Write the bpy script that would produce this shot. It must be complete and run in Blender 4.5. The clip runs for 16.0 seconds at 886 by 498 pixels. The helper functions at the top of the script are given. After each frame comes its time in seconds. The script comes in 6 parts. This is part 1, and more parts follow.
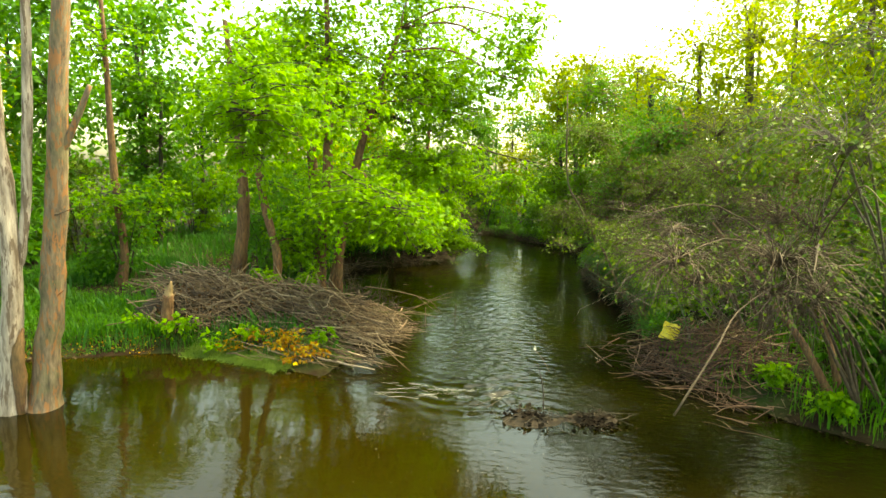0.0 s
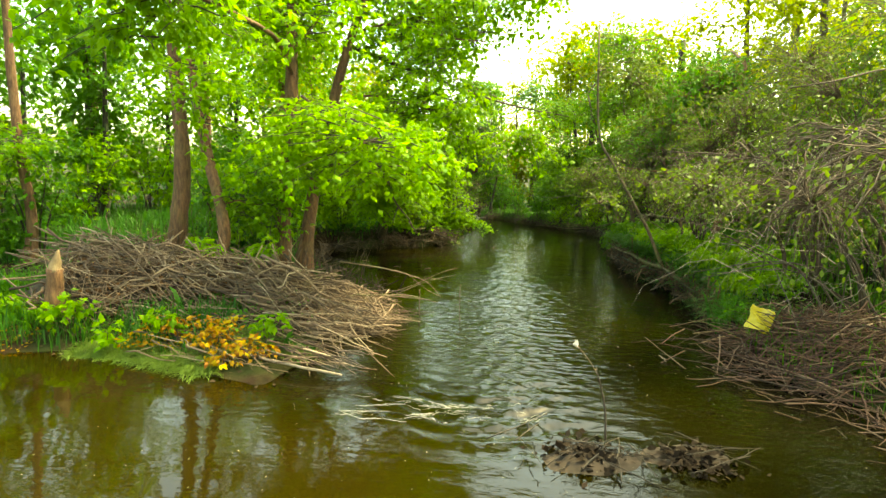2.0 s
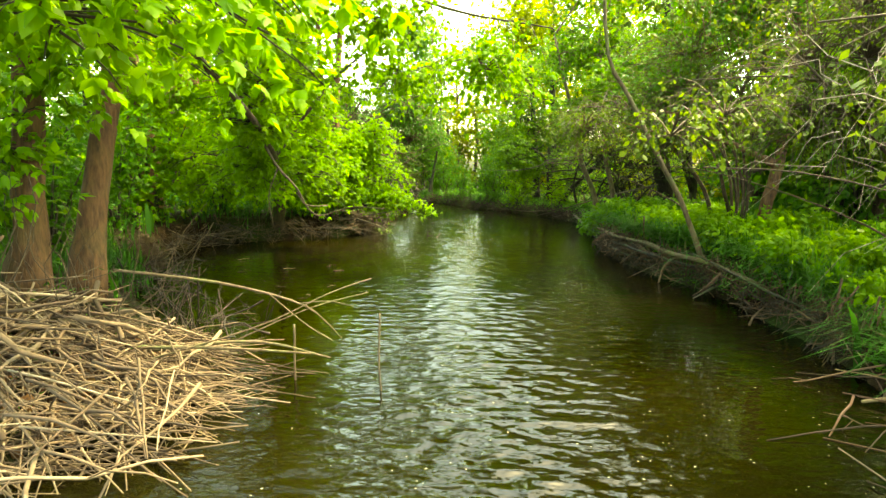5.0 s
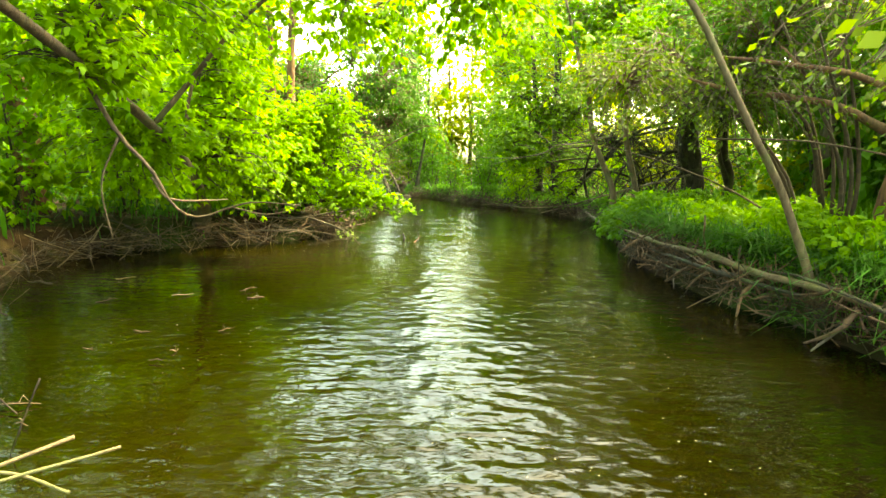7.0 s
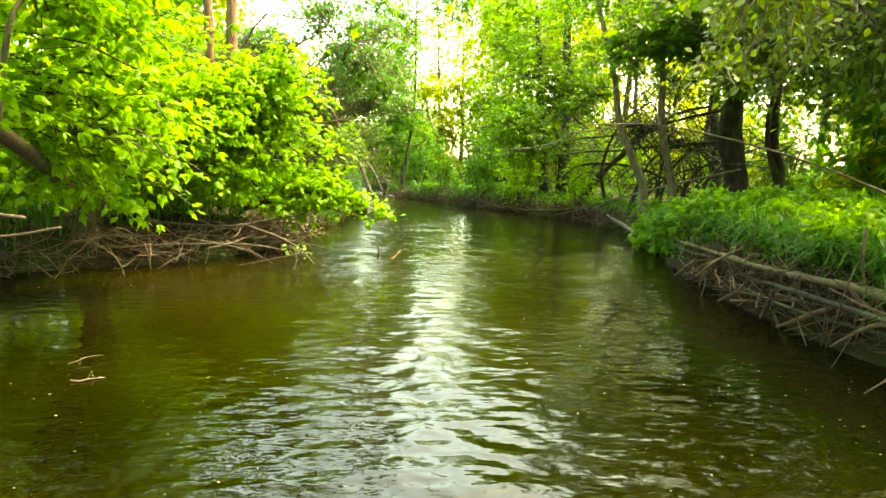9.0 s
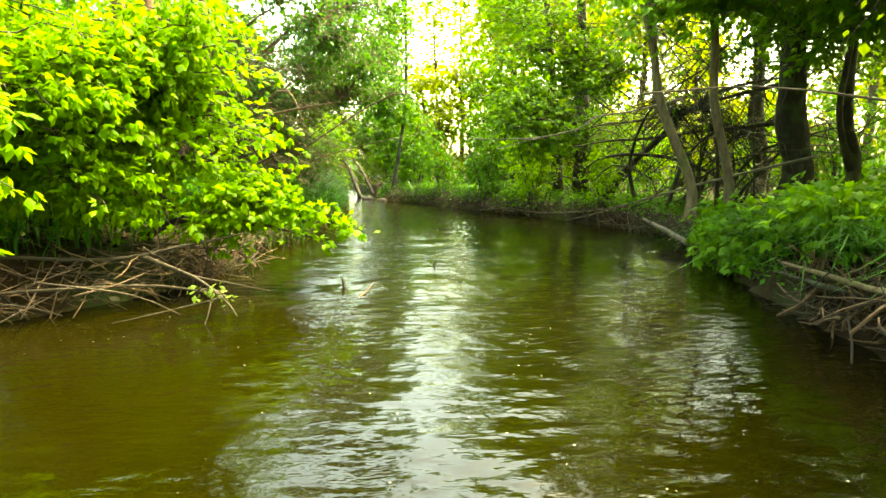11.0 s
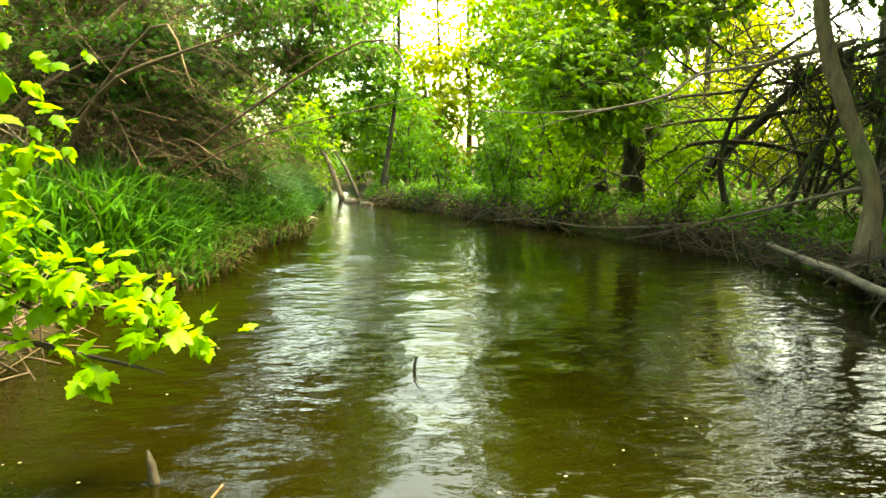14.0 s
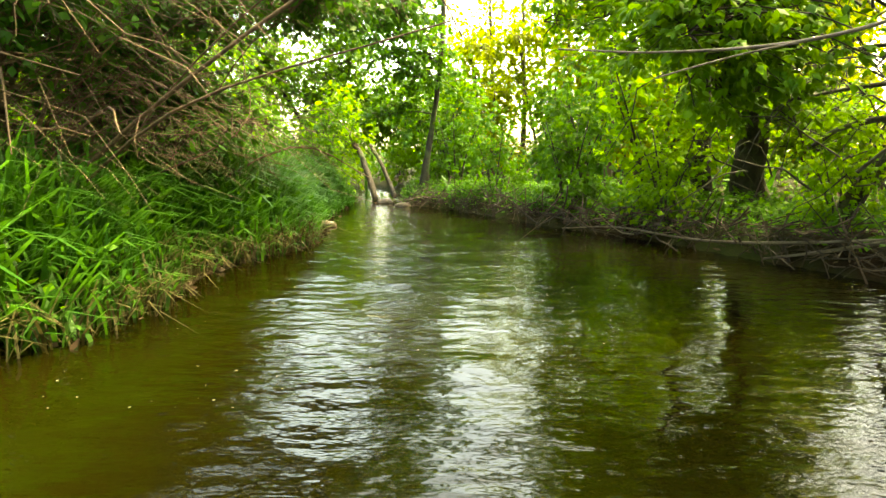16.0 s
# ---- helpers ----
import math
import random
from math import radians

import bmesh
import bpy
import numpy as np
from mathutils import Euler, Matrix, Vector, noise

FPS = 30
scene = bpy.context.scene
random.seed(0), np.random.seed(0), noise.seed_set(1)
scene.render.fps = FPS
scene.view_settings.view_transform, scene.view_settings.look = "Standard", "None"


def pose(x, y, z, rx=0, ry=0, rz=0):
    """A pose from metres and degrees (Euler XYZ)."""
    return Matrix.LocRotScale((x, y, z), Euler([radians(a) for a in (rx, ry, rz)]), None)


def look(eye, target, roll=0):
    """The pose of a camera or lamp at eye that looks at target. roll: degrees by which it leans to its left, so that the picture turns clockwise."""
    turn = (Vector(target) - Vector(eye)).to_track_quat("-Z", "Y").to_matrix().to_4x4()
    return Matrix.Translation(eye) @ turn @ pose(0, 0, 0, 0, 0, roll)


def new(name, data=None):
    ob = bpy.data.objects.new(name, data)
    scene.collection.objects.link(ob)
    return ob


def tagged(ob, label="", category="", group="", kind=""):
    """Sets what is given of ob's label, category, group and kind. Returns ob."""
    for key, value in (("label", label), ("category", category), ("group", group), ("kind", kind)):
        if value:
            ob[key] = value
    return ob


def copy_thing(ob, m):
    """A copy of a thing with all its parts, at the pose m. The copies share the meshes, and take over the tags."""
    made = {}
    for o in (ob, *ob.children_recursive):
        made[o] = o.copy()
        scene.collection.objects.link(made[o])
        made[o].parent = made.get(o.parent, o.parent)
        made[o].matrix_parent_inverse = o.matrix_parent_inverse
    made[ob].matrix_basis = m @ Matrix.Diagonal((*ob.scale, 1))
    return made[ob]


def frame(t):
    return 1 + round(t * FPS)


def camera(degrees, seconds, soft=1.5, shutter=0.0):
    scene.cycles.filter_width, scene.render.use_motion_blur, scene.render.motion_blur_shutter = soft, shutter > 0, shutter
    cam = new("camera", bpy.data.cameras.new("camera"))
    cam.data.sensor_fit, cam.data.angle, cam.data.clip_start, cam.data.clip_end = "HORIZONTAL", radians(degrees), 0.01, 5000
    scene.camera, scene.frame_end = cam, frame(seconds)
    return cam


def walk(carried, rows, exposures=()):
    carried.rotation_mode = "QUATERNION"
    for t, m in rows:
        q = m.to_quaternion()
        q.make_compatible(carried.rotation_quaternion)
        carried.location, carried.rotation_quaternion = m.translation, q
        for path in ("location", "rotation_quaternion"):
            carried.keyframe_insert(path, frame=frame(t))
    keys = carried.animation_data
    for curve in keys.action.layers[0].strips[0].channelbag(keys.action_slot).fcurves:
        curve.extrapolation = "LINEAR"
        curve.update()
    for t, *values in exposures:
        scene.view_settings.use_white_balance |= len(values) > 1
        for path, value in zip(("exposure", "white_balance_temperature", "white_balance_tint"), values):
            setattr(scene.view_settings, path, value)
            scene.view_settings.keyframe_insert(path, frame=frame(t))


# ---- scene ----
cam = camera(74.2, 16.0, soft=1.5)
PATH = [
    (0, (1.103, 1.125, 3.093), (0.944, 3.1, 2.824), 2.0),
    (0.5, (1.06, 1.815, 2.859), (0.901, 3.79, 2.588), 1.9),
    (1, (1.005, 2.509, 2.599), (0.846, 4.485, 2.329), 1.9),
    (1.5, (0.94, 3.213, 2.374), (0.782, 5.188, 2.101), 1.9),
    (2, (0.876, 3.924, 2.183), (0.722, 5.899, 1.907), 1.9),
    (2.5, (0.802, 4.643, 2.023), (0.682, 6.62, 1.746), 1.9),
    (3, (0.738, 5.383, 1.894), (0.673, 7.362, 1.611), 1.9),
    (4, (0.649, 6.857, 1.647), (0.692, 8.837, 1.368), 1.7),
    (4.2, (0.647, 7.169, 1.629), (0.71, 9.148, 1.345), 1.6),
    (6.3, (1.103, 10.163, 1.418), (1.15, 12.139, 1.108), 1.6),
    (6.5, (1.1, 10.415, 1.401), (1.154, 12.389, 1.089), 1.6),
    (7, (1.123, 11.045, 1.342), (1.193, 13.019, 1.027), 1.6),
    (7.5, (1.138, 11.661, 1.296), (1.224, 13.634, 0.981), 1.6),
    (8, (1.17, 12.276, 1.246), (1.264, 14.249, 0.933), 1.6),
    (8.5, (1.196, 12.874, 1.192), (1.295, 14.847, 0.879), 1.6),
    (9, (1.211, 13.468, 1.165), (1.318, 15.441, 0.853), 1.7),
    (9.2, (1.212, 13.7, 1.154), (1.325, 15.672, 0.842), 1.7),
    (11.3, (1.46, 15.824, 1.108), (1.548, 17.797, 0.79), -0.1),
    (11.5, (1.462, 16.05, 1.109), (1.557, 18.022, 0.788), 0.1),
    (12, (1.505, 16.587, 1.098), (1.599, 18.559, 0.775), 0.2),
    (12.5, (1.542, 17.115, 1.085), (1.636, 19.086, 0.759), 0.3),
    (13, (1.57, 17.647, 1.058), (1.665, 19.618, 0.733), 0.3),
    (13.5, (1.613, 18.193, 1.034), (1.704, 20.165, 0.71), 0.2),
    (14, (1.663, 18.69, 1.011), (1.731, 20.662, 0.683), -0.0),
    (14.5, (1.709, 19.172, 0.964), (1.74, 21.144, 0.638), -0.2),
    (15, (1.72, 19.673, 0.921), (1.711, 21.646, 0.596), -0.3),
    (15.5, (1.714, 20.154, 0.89), (1.658, 22.126, 0.565), -0.1),
    (16, (1.7, 20.602, 0.861), (1.602, 22.573, 0.535), -0.1),
]
walk(cam, [(t, look(e, g, r)) for t, e, g, r in PATH], exposures=[(0.0, 2.95, 12000, -19.0), (2.5, 3.42, 12500, -18.0), (4.2, 3.62, 12600, -18.0), (6.5, 4.4, 13600, -16.0), (9.0, 4.48, 13800, -16.0), (13.0, 4.4, 13600, -16.0), (16.0, 4.33, 12900, -6.0)])
bright_sky = bpy.data.worlds.new("sky")
scene.world = bright_sky
bright_sky.use_nodes = True
wn = bright_sky.node_tree
sky = wn.nodes.new("ShaderNodeTexSky")
sky.sky_type = "NISHITA"
sky.sun_disc = False
SUN_EL, SUN_AZ = 59.0, 66.0          # degrees above the horizon, degrees clockwise from +y
sky.sun_elevation, sky.sun_rotation = radians(SUN_EL), radians(SUN_AZ)
sky.air_density, sky.dust_density, sky.ozone_density = 1.0, 3.2, 1.0
wn.links.new(sky.outputs[0], wn.nodes["Background"].inputs[0])
wn.nodes["Background"].inputs[1].default_value = 0.15
sun = new("sun", bpy.data.lights.new("sun", "SUN"))
sun.data.energy, sun.data.angle, sun.data.color = 1.35, radians(12.0), (1.0, 0.93, 0.76)
sd = Vector((math.sin(radians(SUN_AZ)) * math.cos(radians(SUN_EL)), math.cos(radians(SUN_AZ)) * math.cos(radians(SUN_EL)), math.sin(radians(SUN_EL))))
sun.matrix_world = look(sd * 60, (0, 0, 0))

rng = np.random.default_rng(7)


# ---- materials ----
def material(name):
    m = bpy.data.materials.new(name)
    m.use_nodes = True
    t = m.node_tree
    return m, t, t.nodes["Principled BSDF"]


def noise_node(t, scale, detail=4.0, rough=0.6, coord=None):
    n = t.nodes.new("ShaderNodeTexNoise")
    n.inputs["Scale"].default_value, n.inputs["Detail"].default_value, n.inputs["Roughness"].default_value = scale, detail, rough
    if coord is not None:
        t.links.new(coord, n.inputs["Vector"])
    return n


def ramp_node(t, source, stops):
    r = t.nodes.new("ShaderNodeValToRGB")
    while len(r.color_ramp.elements) < len(stops):
        r.color_ramp.elements.new(0.5)
    for e, (p, c) in zip(r.color_ramp.elements, stops):
        e.position, e.color = p, (*c, 1)
    t.links.new(source, r.inputs[0])
    return r


def bump_node(t, height, strength, distance, p):
    b = t.nodes.new("ShaderNodeBump")
    b.inputs["Strength"].default_value, b.inputs["Distance"].default_value = strength, distance
    t.links.new(height, b.inputs["Height"])
    t.links.new(b.outputs[0], p.inputs["Normal"])
    return b


def position_coord(t, stretch=(1, 1, 1)):
    g = t.nodes.new("ShaderNodeNewGeometry")
    mp = t.nodes.new("ShaderNodeMapping")
    mp.inputs["Scale"].default_value = stretch
    t.links.new(g.outputs["Position"], mp.inputs["Vector"])
    return mp.outputs[0]


def leaf_material(name, dark, mid, light, through_colour, share=0.5, gloss=0.5):
    """Thin leaf: every leaf its own tint; light passes through it."""
    m, t, p = material(name)
    g = t.nodes.new("ShaderNodeNewGeometry")
    r = ramp_node(t, g.outputs["Random Per Island"], [(0.0, dark), (0.5, mid), (1.0, light)])
    n = noise_node(t, 0.9, 2.0, 0.5, g.outputs["Position"])
    mixc = t.nodes.new("ShaderNodeMixRGB")
    mixc.blend_type, mixc.inputs[0].default_value = "OVERLAY", 0.45
    t.links.new(r.outputs[0], mixc.inputs[1])
    t.links.new(n.outputs[0], mixc.inputs[2])
    t.links.new(mixc.outputs[0], p.inputs["Base Color"])
    p.inputs["Roughness"].default_value = gloss
    p.inputs["Specular IOR Level"].default_value = 0.16
    tr = t.nodes.new("ShaderNodeBsdfTranslucent")
    mul = t.nodes.new("ShaderNodeMixRGB")
    mul.blend_type, mul.inputs[0].default_value = "MIX", 0.6
    mul.inputs[2].default_value = (*through_colour, 1)
    t.links.new(mixc.outputs[0], mul.inputs[1])
    t.links.new(mul.outputs[0], tr.inputs[0])
    mix = t.nodes.new("ShaderNodeMixShader")
    mix.inputs[0].default_value = share
    t.links.new(p.outputs[0], mix.inputs[1])
    t.links.new(tr.outputs[0], mix.inputs[2])
    t.links.new(mix.outputs[0], t.nodes["Material Output"].inputs[0])
    return m


LEAF_BRIGHT = leaf_material("young_leaf", (0.066, 0.172, 0.0075), (0.11, 0.245, 0.0095), (0.172, 0.31, 0.0125), (0.215, 0.41, 0.0095), 0.57)
LEAF_GREEN = leaf_material("green_leaf", (0.0252, 0.0936, 0.0068), (0.0446, 0.1404, 0.0092), (0.0756, 0.1944, 0.0115), (0.1116, 0.2664, 0.009), 0.5)
LEAF_MID = leaf_material("fresh_green_leaf", (0.036, 0.1152, 0.0065), (0.0648, 0.1692, 0.0086), (0.108, 0.2268, 0.0108), (0.1584, 0.3096, 0.0086), 0.52)
LEAF_DEEP = leaf_material("deep_green_leaf", (0.0173, 0.0662, 0.0094), (0.031, 0.1022, 0.013), (0.0547, 0.144, 0.018), (0.0756, 0.198, 0.0108), 0.47)
LEAF_OLIVE = leaf_material("olive_leaf", (0.0346, 0.0648, 0.0076), (0.0576, 0.0986, 0.0101), (0.0878, 0.1354, 0.0144), (0.1296, 0.1944, 0.0101), 0.46)
# The yellow glow of leaves with sun behind them is put into this colour.
LEAF_YELLOW = leaf_material("sunlit_leaf", (0.0814, 0.1357, 0.0054), (0.1466, 0.2009, 0.0065), (0.2172, 0.2552, 0.0109), (0.34, 0.40, 0.009), 0.66)
GRASS = leaf_material("grass_blade", (0.0135, 0.064, 0.0085), (0.025, 0.098, 0.013), (0.046, 0.138, 0.019), (0.06, 0.19, 0.012), 0.46, 0.4)
LITTER = leaf_material("dead_leaf", (0.0172, 0.0103, 0.0054), (0.0344, 0.0209, 0.0111), (0.0663, 0.0442, 0.0246), (0.0491, 0.0295, 0.0123), 0.12, 0.7)
ORANGE_LEAF = leaf_material("orange_leaf", (0.1944, 0.0648, 0.0072), (0.3168, 0.1656, 0.0101), (0.3888, 0.3024, 0.0144), (0.36, 0.2016, 0.0072), 0.4, 0.6)
DAM_LEAF = leaf_material("rust_leaf", (0.035, 0.016, 0.007), (0.075, 0.034, 0.013), (0.16, 0.075, 0.025), (0.12, 0.05, 0.014), 0.2, 0.7)
MAT_GRASS = leaf_material("trailing_grass", (0.05, 0.085, 0.012), (0.085, 0.14, 0.02), (0.13, 0.19, 0.04), (0.11, 0.18, 0.02), 0.3, 0.5)
DRY_GRASS = leaf_material("dry_grass", (0.0288, 0.0245, 0.0086), (0.0432, 0.0389, 0.0122), (0.0648, 0.0576, 0.0216), (0.0504, 0.0432, 0.013), 0.25, 0.7)


def bark_material(name, dark, light, stretch=(14, 14, 3), moss=0.0, patch=None):
    m, t, p = material(name)
    tc = t.nodes.new("ShaderNodeTexCoord")
    mp = t.nodes.new("ShaderNodeMapping")
    mp.inputs["Scale"].default_value = stretch
    t.links.new(tc.outputs["Object"], mp.inputs["Vector"])
    n = noise_node(t, 2.0, 6.0, 0.65, mp.outputs[0])
    r = ramp_node(t, n.outputs[0], [(0.32, dark), (0.68, light)])
    big = noise_node(t, 1.6, 3.0, 0.6, tc.outputs["Object"])
    mixc = t.nodes.new("ShaderNodeMixRGB")
    mixc.blend_type, mixc.inputs[0].default_value = "OVERLAY", 0.5
    t.links.new(r.outputs[0], mixc.inputs[1])
    t.links.new(big.outputs[0], mixc.inputs[2])
    out = mixc.outputs[0]
    if moss:
        mm = noise_node(t, 3.2, 4.0, 0.6, tc.outputs["Object"])
        rr = ramp_node(t, mm.outputs[0], [(0.5, (0, 0, 0)), (0.62, (moss, moss, moss))])
        mx = t.nodes.new("ShaderNodeMixRGB")
        t.links.new(rr.outputs[0], mx.inputs[0])
        t.links.new(out, mx.inputs[1])
        mx.inputs[2].default_value = (0.06, 0.09, 0.02, 1)
        out = mx.outputs[0]
    if patch:
        pm = noise_node(t, 2.3, 5.0, 0.65, mp.outputs[0])
        pr = ramp_node(t, pm.outputs[0], [(0.53, (0, 0, 0)), (0.57, (0.9, 0.9, 0.9))])
        px = t.nodes.new("ShaderNodeMixRGB")
        t.links.new(pr.outputs[0], px.inputs[0])
        t.links.new(out, px.inputs[1])
        px.inputs[2].default_value = (*patch, 1)
        out = px.outputs[0]
    t.links.new(out, p.inputs["Base Color"])
    p.inputs["Roughness"].default_value = 0.85
    bump_node(t, n.outputs[0], 0.7, 0.02, p)
    return m


BARK = bark_material("brown_bark", (0.022, 0.0132, 0.0079), (0.088, 0.0528, 0.0286), moss=0.4)
BARK_RED = bark_material("reddish_bark", (0.04, 0.016, 0.0064), (0.168, 0.0784, 0.0336), moss=0.15)
BARK_DARK = bark_material("dark_bark", (0.0088, 0.007, 0.0044), (0.0374, 0.0273, 0.0176), moss=0.5)
BARK_PALE = bark_material("peeling_pale_bark", (0.04, 0.0256, 0.016), (0.208, 0.144, 0.092), (9, 9, 2.0), moss=0.25, patch=(0.216, 0.088, 0.0304))
BARK_BARE = bark_material("bare_bleached_wood", (0.096, 0.068, 0.052), (0.4, 0.32, 0.264), (9, 9, 1.4), patch=(0.096, 0.06, 0.04))
TWIG_TAN = bark_material("tan_twig", (0.0272, 0.016, 0.0088), (0.08, 0.0496, 0.0272), (10, 10, 10))
ROOT = bark_material("reddish_root", (0.028, 0.0128, 0.0064), (0.128, 0.068, 0.0352), (10, 10, 10))
BARK_TAN = bark_material("tan_bark", (0.048, 0.0288, 0.016), (0.15, 0.104, 0.056), (12, 12, 3), moss=0.45)
TWIG_GREY = bark_material("grey_twig", (0.0479, 0.0371, 0.0269), (0.1436, 0.1137, 0.0838), (10, 10, 10))
TWIG_WARM = bark_material("warm_brown_twig", (0.032, 0.0175, 0.008), (0.105, 0.062, 0.029), (10, 10, 10))
TWIG_BROWN = bark_material("brown_twig", (0.0108, 0.0068, 0.0037), (0.037, 0.0246, 0.0139), (10, 10, 10))
RAW_WOOD = bark_material("raw_wood", (0.132, 0.0748, 0.0352), (0.242, 0.1672, 0.088), (10, 10, 2))


def stick_material(name, stops):
    m, t, p = material(name)
    oi = t.nodes.new("ShaderNodeObjectInfo")
    g = t.nodes.new("ShaderNodeNewGeometry")
    add = t.nodes.new("ShaderNodeMath")
    add.operation = "ADD"
    t.links.new(oi.outputs["Random"], add.inputs[0])
    t.links.new(g.outputs["Random Per Island"], add.inputs[1])
    fr = t.nodes.new("ShaderNodeMath")
    fr.operation = "FRACT"
    t.links.new(add.outputs[0], fr.inputs[0])
    r = ramp_node(t, fr.outputs[0], stops)
    n = noise_node(t, 18.0, 5.0, 0.65, g.outputs["Position"])
    mixc = t.nodes.new("ShaderNodeMixRGB")
    mixc.blend_type, mixc.inputs[0].default_value = "OVERLAY", 0.6
    t.links.new(r.outputs[0], mixc.inputs[1])
    t.links.new(n.outputs[0], mixc.inputs[2])
    t.links.new(mixc.outputs[0], p.inputs["Base Color"])
    p.inputs["Roughness"].default_value = 0.8
    bump_node(t, n.outputs[0], 0.5, 0.01, p)
    return m


STICK = stick_material("weathered_stick", [(0.0, (0.028, 0.014, 0.008)), (0.35, (0.082, 0.049, 0.029)), (0.75, (0.145, 0.093, 0.057)), (0.92, (0.20, 0.14, 0.092)), (1.0, (0.27, 0.205, 0.145))])
STICK_RED = stick_material("reddish_driftwood", [(0.0, (0.02, 0.0075, 0.004)), (0.45, (0.062, 0.025, 0.014)), (0.8, (0.115, 0.053, 0.031)), (0.95, (0.16, 0.095, 0.06)), (1.0, (0.28, 0.21, 0.15))])
# Darker than STICK_RED: the shade along the banks is put into the colour.
STICK_DARK = stick_material("dark_reddish_stick", [(0.0, (0.008, 0.0035, 0.002)), (0.45, (0.022, 0.0105, 0.006)), (0.8, (0.045, 0.024, 0.014)), (0.95, (0.075, 0.047, 0.03)), (1.0, (0.14, 0.105, 0.073))])


def soil_material():
    m, t, p = material("wet_soil")
    c = position_coord(t)
    n = noise_node(t, 5.5, 8.0, 0.7, c)
    r = ramp_node(t, n.outputs[0], [(0.3, (0.007, 0.0037, 0.002)), (0.55, (0.019, 0.0106, 0.0054)), (0.75, (0.045, 0.026, 0.013))])
    n2 = noise_node(t, 0.8, 4.0, 0.6, c)
    r2 = ramp_node(t, n2.outputs[0], [(0.42, (0, 0, 0)), (0.62, (0.8, 0.8, 0.8))])
    mixc = t.nodes.new("ShaderNodeMixRGB")
    t.links.new(r2.outputs[0], mixc.inputs[0])
    t.links.new(r.outputs[0], mixc.inputs[1])
    mixc.inputs[2].default_value = (0.025, 0.042, 0.010, 1)
    t.links.new(mixc.outputs[0], p.inputs["Base Color"])
    p.inputs["Roughness"].default_value = 0.95
    p.inputs["Specular IOR Level"].default_value = 0.1
    bump_node(t, n.outputs[0], 0.9, 0.05, p)
    return m


SOIL = soil_material()


def water_material():
    m, t, p = material("murky_creek_water")
    c = position_coord(t)
    n = noise_node(t, 0.35, 3.0, 0.5, c)
    r = ramp_node(t, n.outputs[0], [(0.3, (0.0035, 0.0031, 0.0003)), (0.7, (0.0060, 0.0053, 0.0005))])
    murk = t.nodes.new("ShaderNodeAttribute")
    murk.attribute_name = "murk"
    silt = t.nodes.new("ShaderNodeMixRGB")
    silt.inputs[2].default_value = (0.0108, 0.0076, 0.0008, 1)
    t.links.new(murk.outputs["Fac"], silt.inputs[0])
    t.links.new(r.outputs[0], silt.inputs[1])
    t.links.new(silt.outputs[0], p.inputs["Base Color"])
    p.inputs["Roughness"].default_value = 0.03
    p.inputs["IOR"].default_value = 1.33
    fine = noise_node(t, 1.0, 3.0, 0.5, position_coord(t, (5.0, 10.0, 1.0)))
    gust = noise_node(t, 0.6, 2.0, 0.5, c)
    gr = ramp_node(t, gust.outputs[0], [(0.38, (0.28, 0.28, 0.28)), (0.65, (1, 1, 1))])
    mul = t.nodes.new("ShaderNodeMath")
    mul.operation = "MULTIPLY"
    calm = t.nodes.new("ShaderNodeMath")
    calm.operation, calm.inputs[1].default_value, calm.inputs[2].default_value = "MULTIPLY_ADD", -0.8, 1.0
    t.links.new(murk.outputs["Fac"], calm.inputs[0])
    still = t.nodes.new("ShaderNodeMath")
    still.operation = "MULTIPLY"
    t.links.new(gr.outputs[0], still.inputs[0])
    t.links.new(calm.outputs[0], still.inputs[1])
    t.links.new(fine.outputs[0], mul.inputs[0])
    t.links.new(still.outputs[0], mul.inputs[1])
    chop = noise_node(t, 1.0, 1.5, 0.4, position_coord(t, (5.5, 9.0, 1.0)))
    run = t.nodes.new("ShaderNodeAttribute")
    run.attribute_name = "run"
    chopped = t.nodes.new("ShaderNodeMath")
    chopped.operation = "MULTIPLY"
    t.links.new(chop.outputs[0], chopped.inputs[0])
    t.links.new(run.outputs["Fac"], chopped.inputs[1])
    both = t.nodes.new("ShaderNodeMath")
    both.operation = "MULTIPLY_ADD"
    both.inputs[1].default_value = 3.4
    t.links.new(chopped.outputs[0], both.inputs[0])
    t.links.new(mul.outputs[0], both.inputs[2])
    bump_node(t, both.outputs[0], 0.45, 0.035, p)
    return m


WATER = water_material()


def plain_material(name, colour, rough=0.5, grain=30.0, spread=0.25):
    m, t, p = material(name)
    tc = t.nodes.new("ShaderNodeTexCoord")
    n = noise_node(t, grain, 4.0, 0.6, tc.outputs["Object"])
    lo = tuple(v * (1 - spread) for v in colour)
    hi = tuple(min(1, v * (1 + spread)) for v in colour)
    r = ramp_node(t, n.outputs[0], [(0.3, lo), (0.7, hi)])
    t.links.new(r.outputs[0], p.inputs["Base Color"])
    p.inputs["Roughness"].default_value = rough
    bump_node(t, n.outputs[0], 0.3, 0.01, p)
    return m


YELLOW_PLASTIC = plain_material("yellow_plastic", (0.56, 0.42, 0.03), 0.4, 8.0, 0.2)
FOAM_WHITE = plain_material("white_foam", (0.26, 0.25, 0.21), 0.5, 60.0, 0.25)
FOAM = plain_material("foam_fleck", (0.22, 0.205, 0.14), 0.6, 40.0, 0.2)
STONE = plain_material("wet_stone", (0.062, 0.048, 0.03), 0.7, 25.0, 0.35)
MUD = plain_material("dam_mud", (0.02, 0.012, 0.0065), 1.0, 12.0, 0.5)


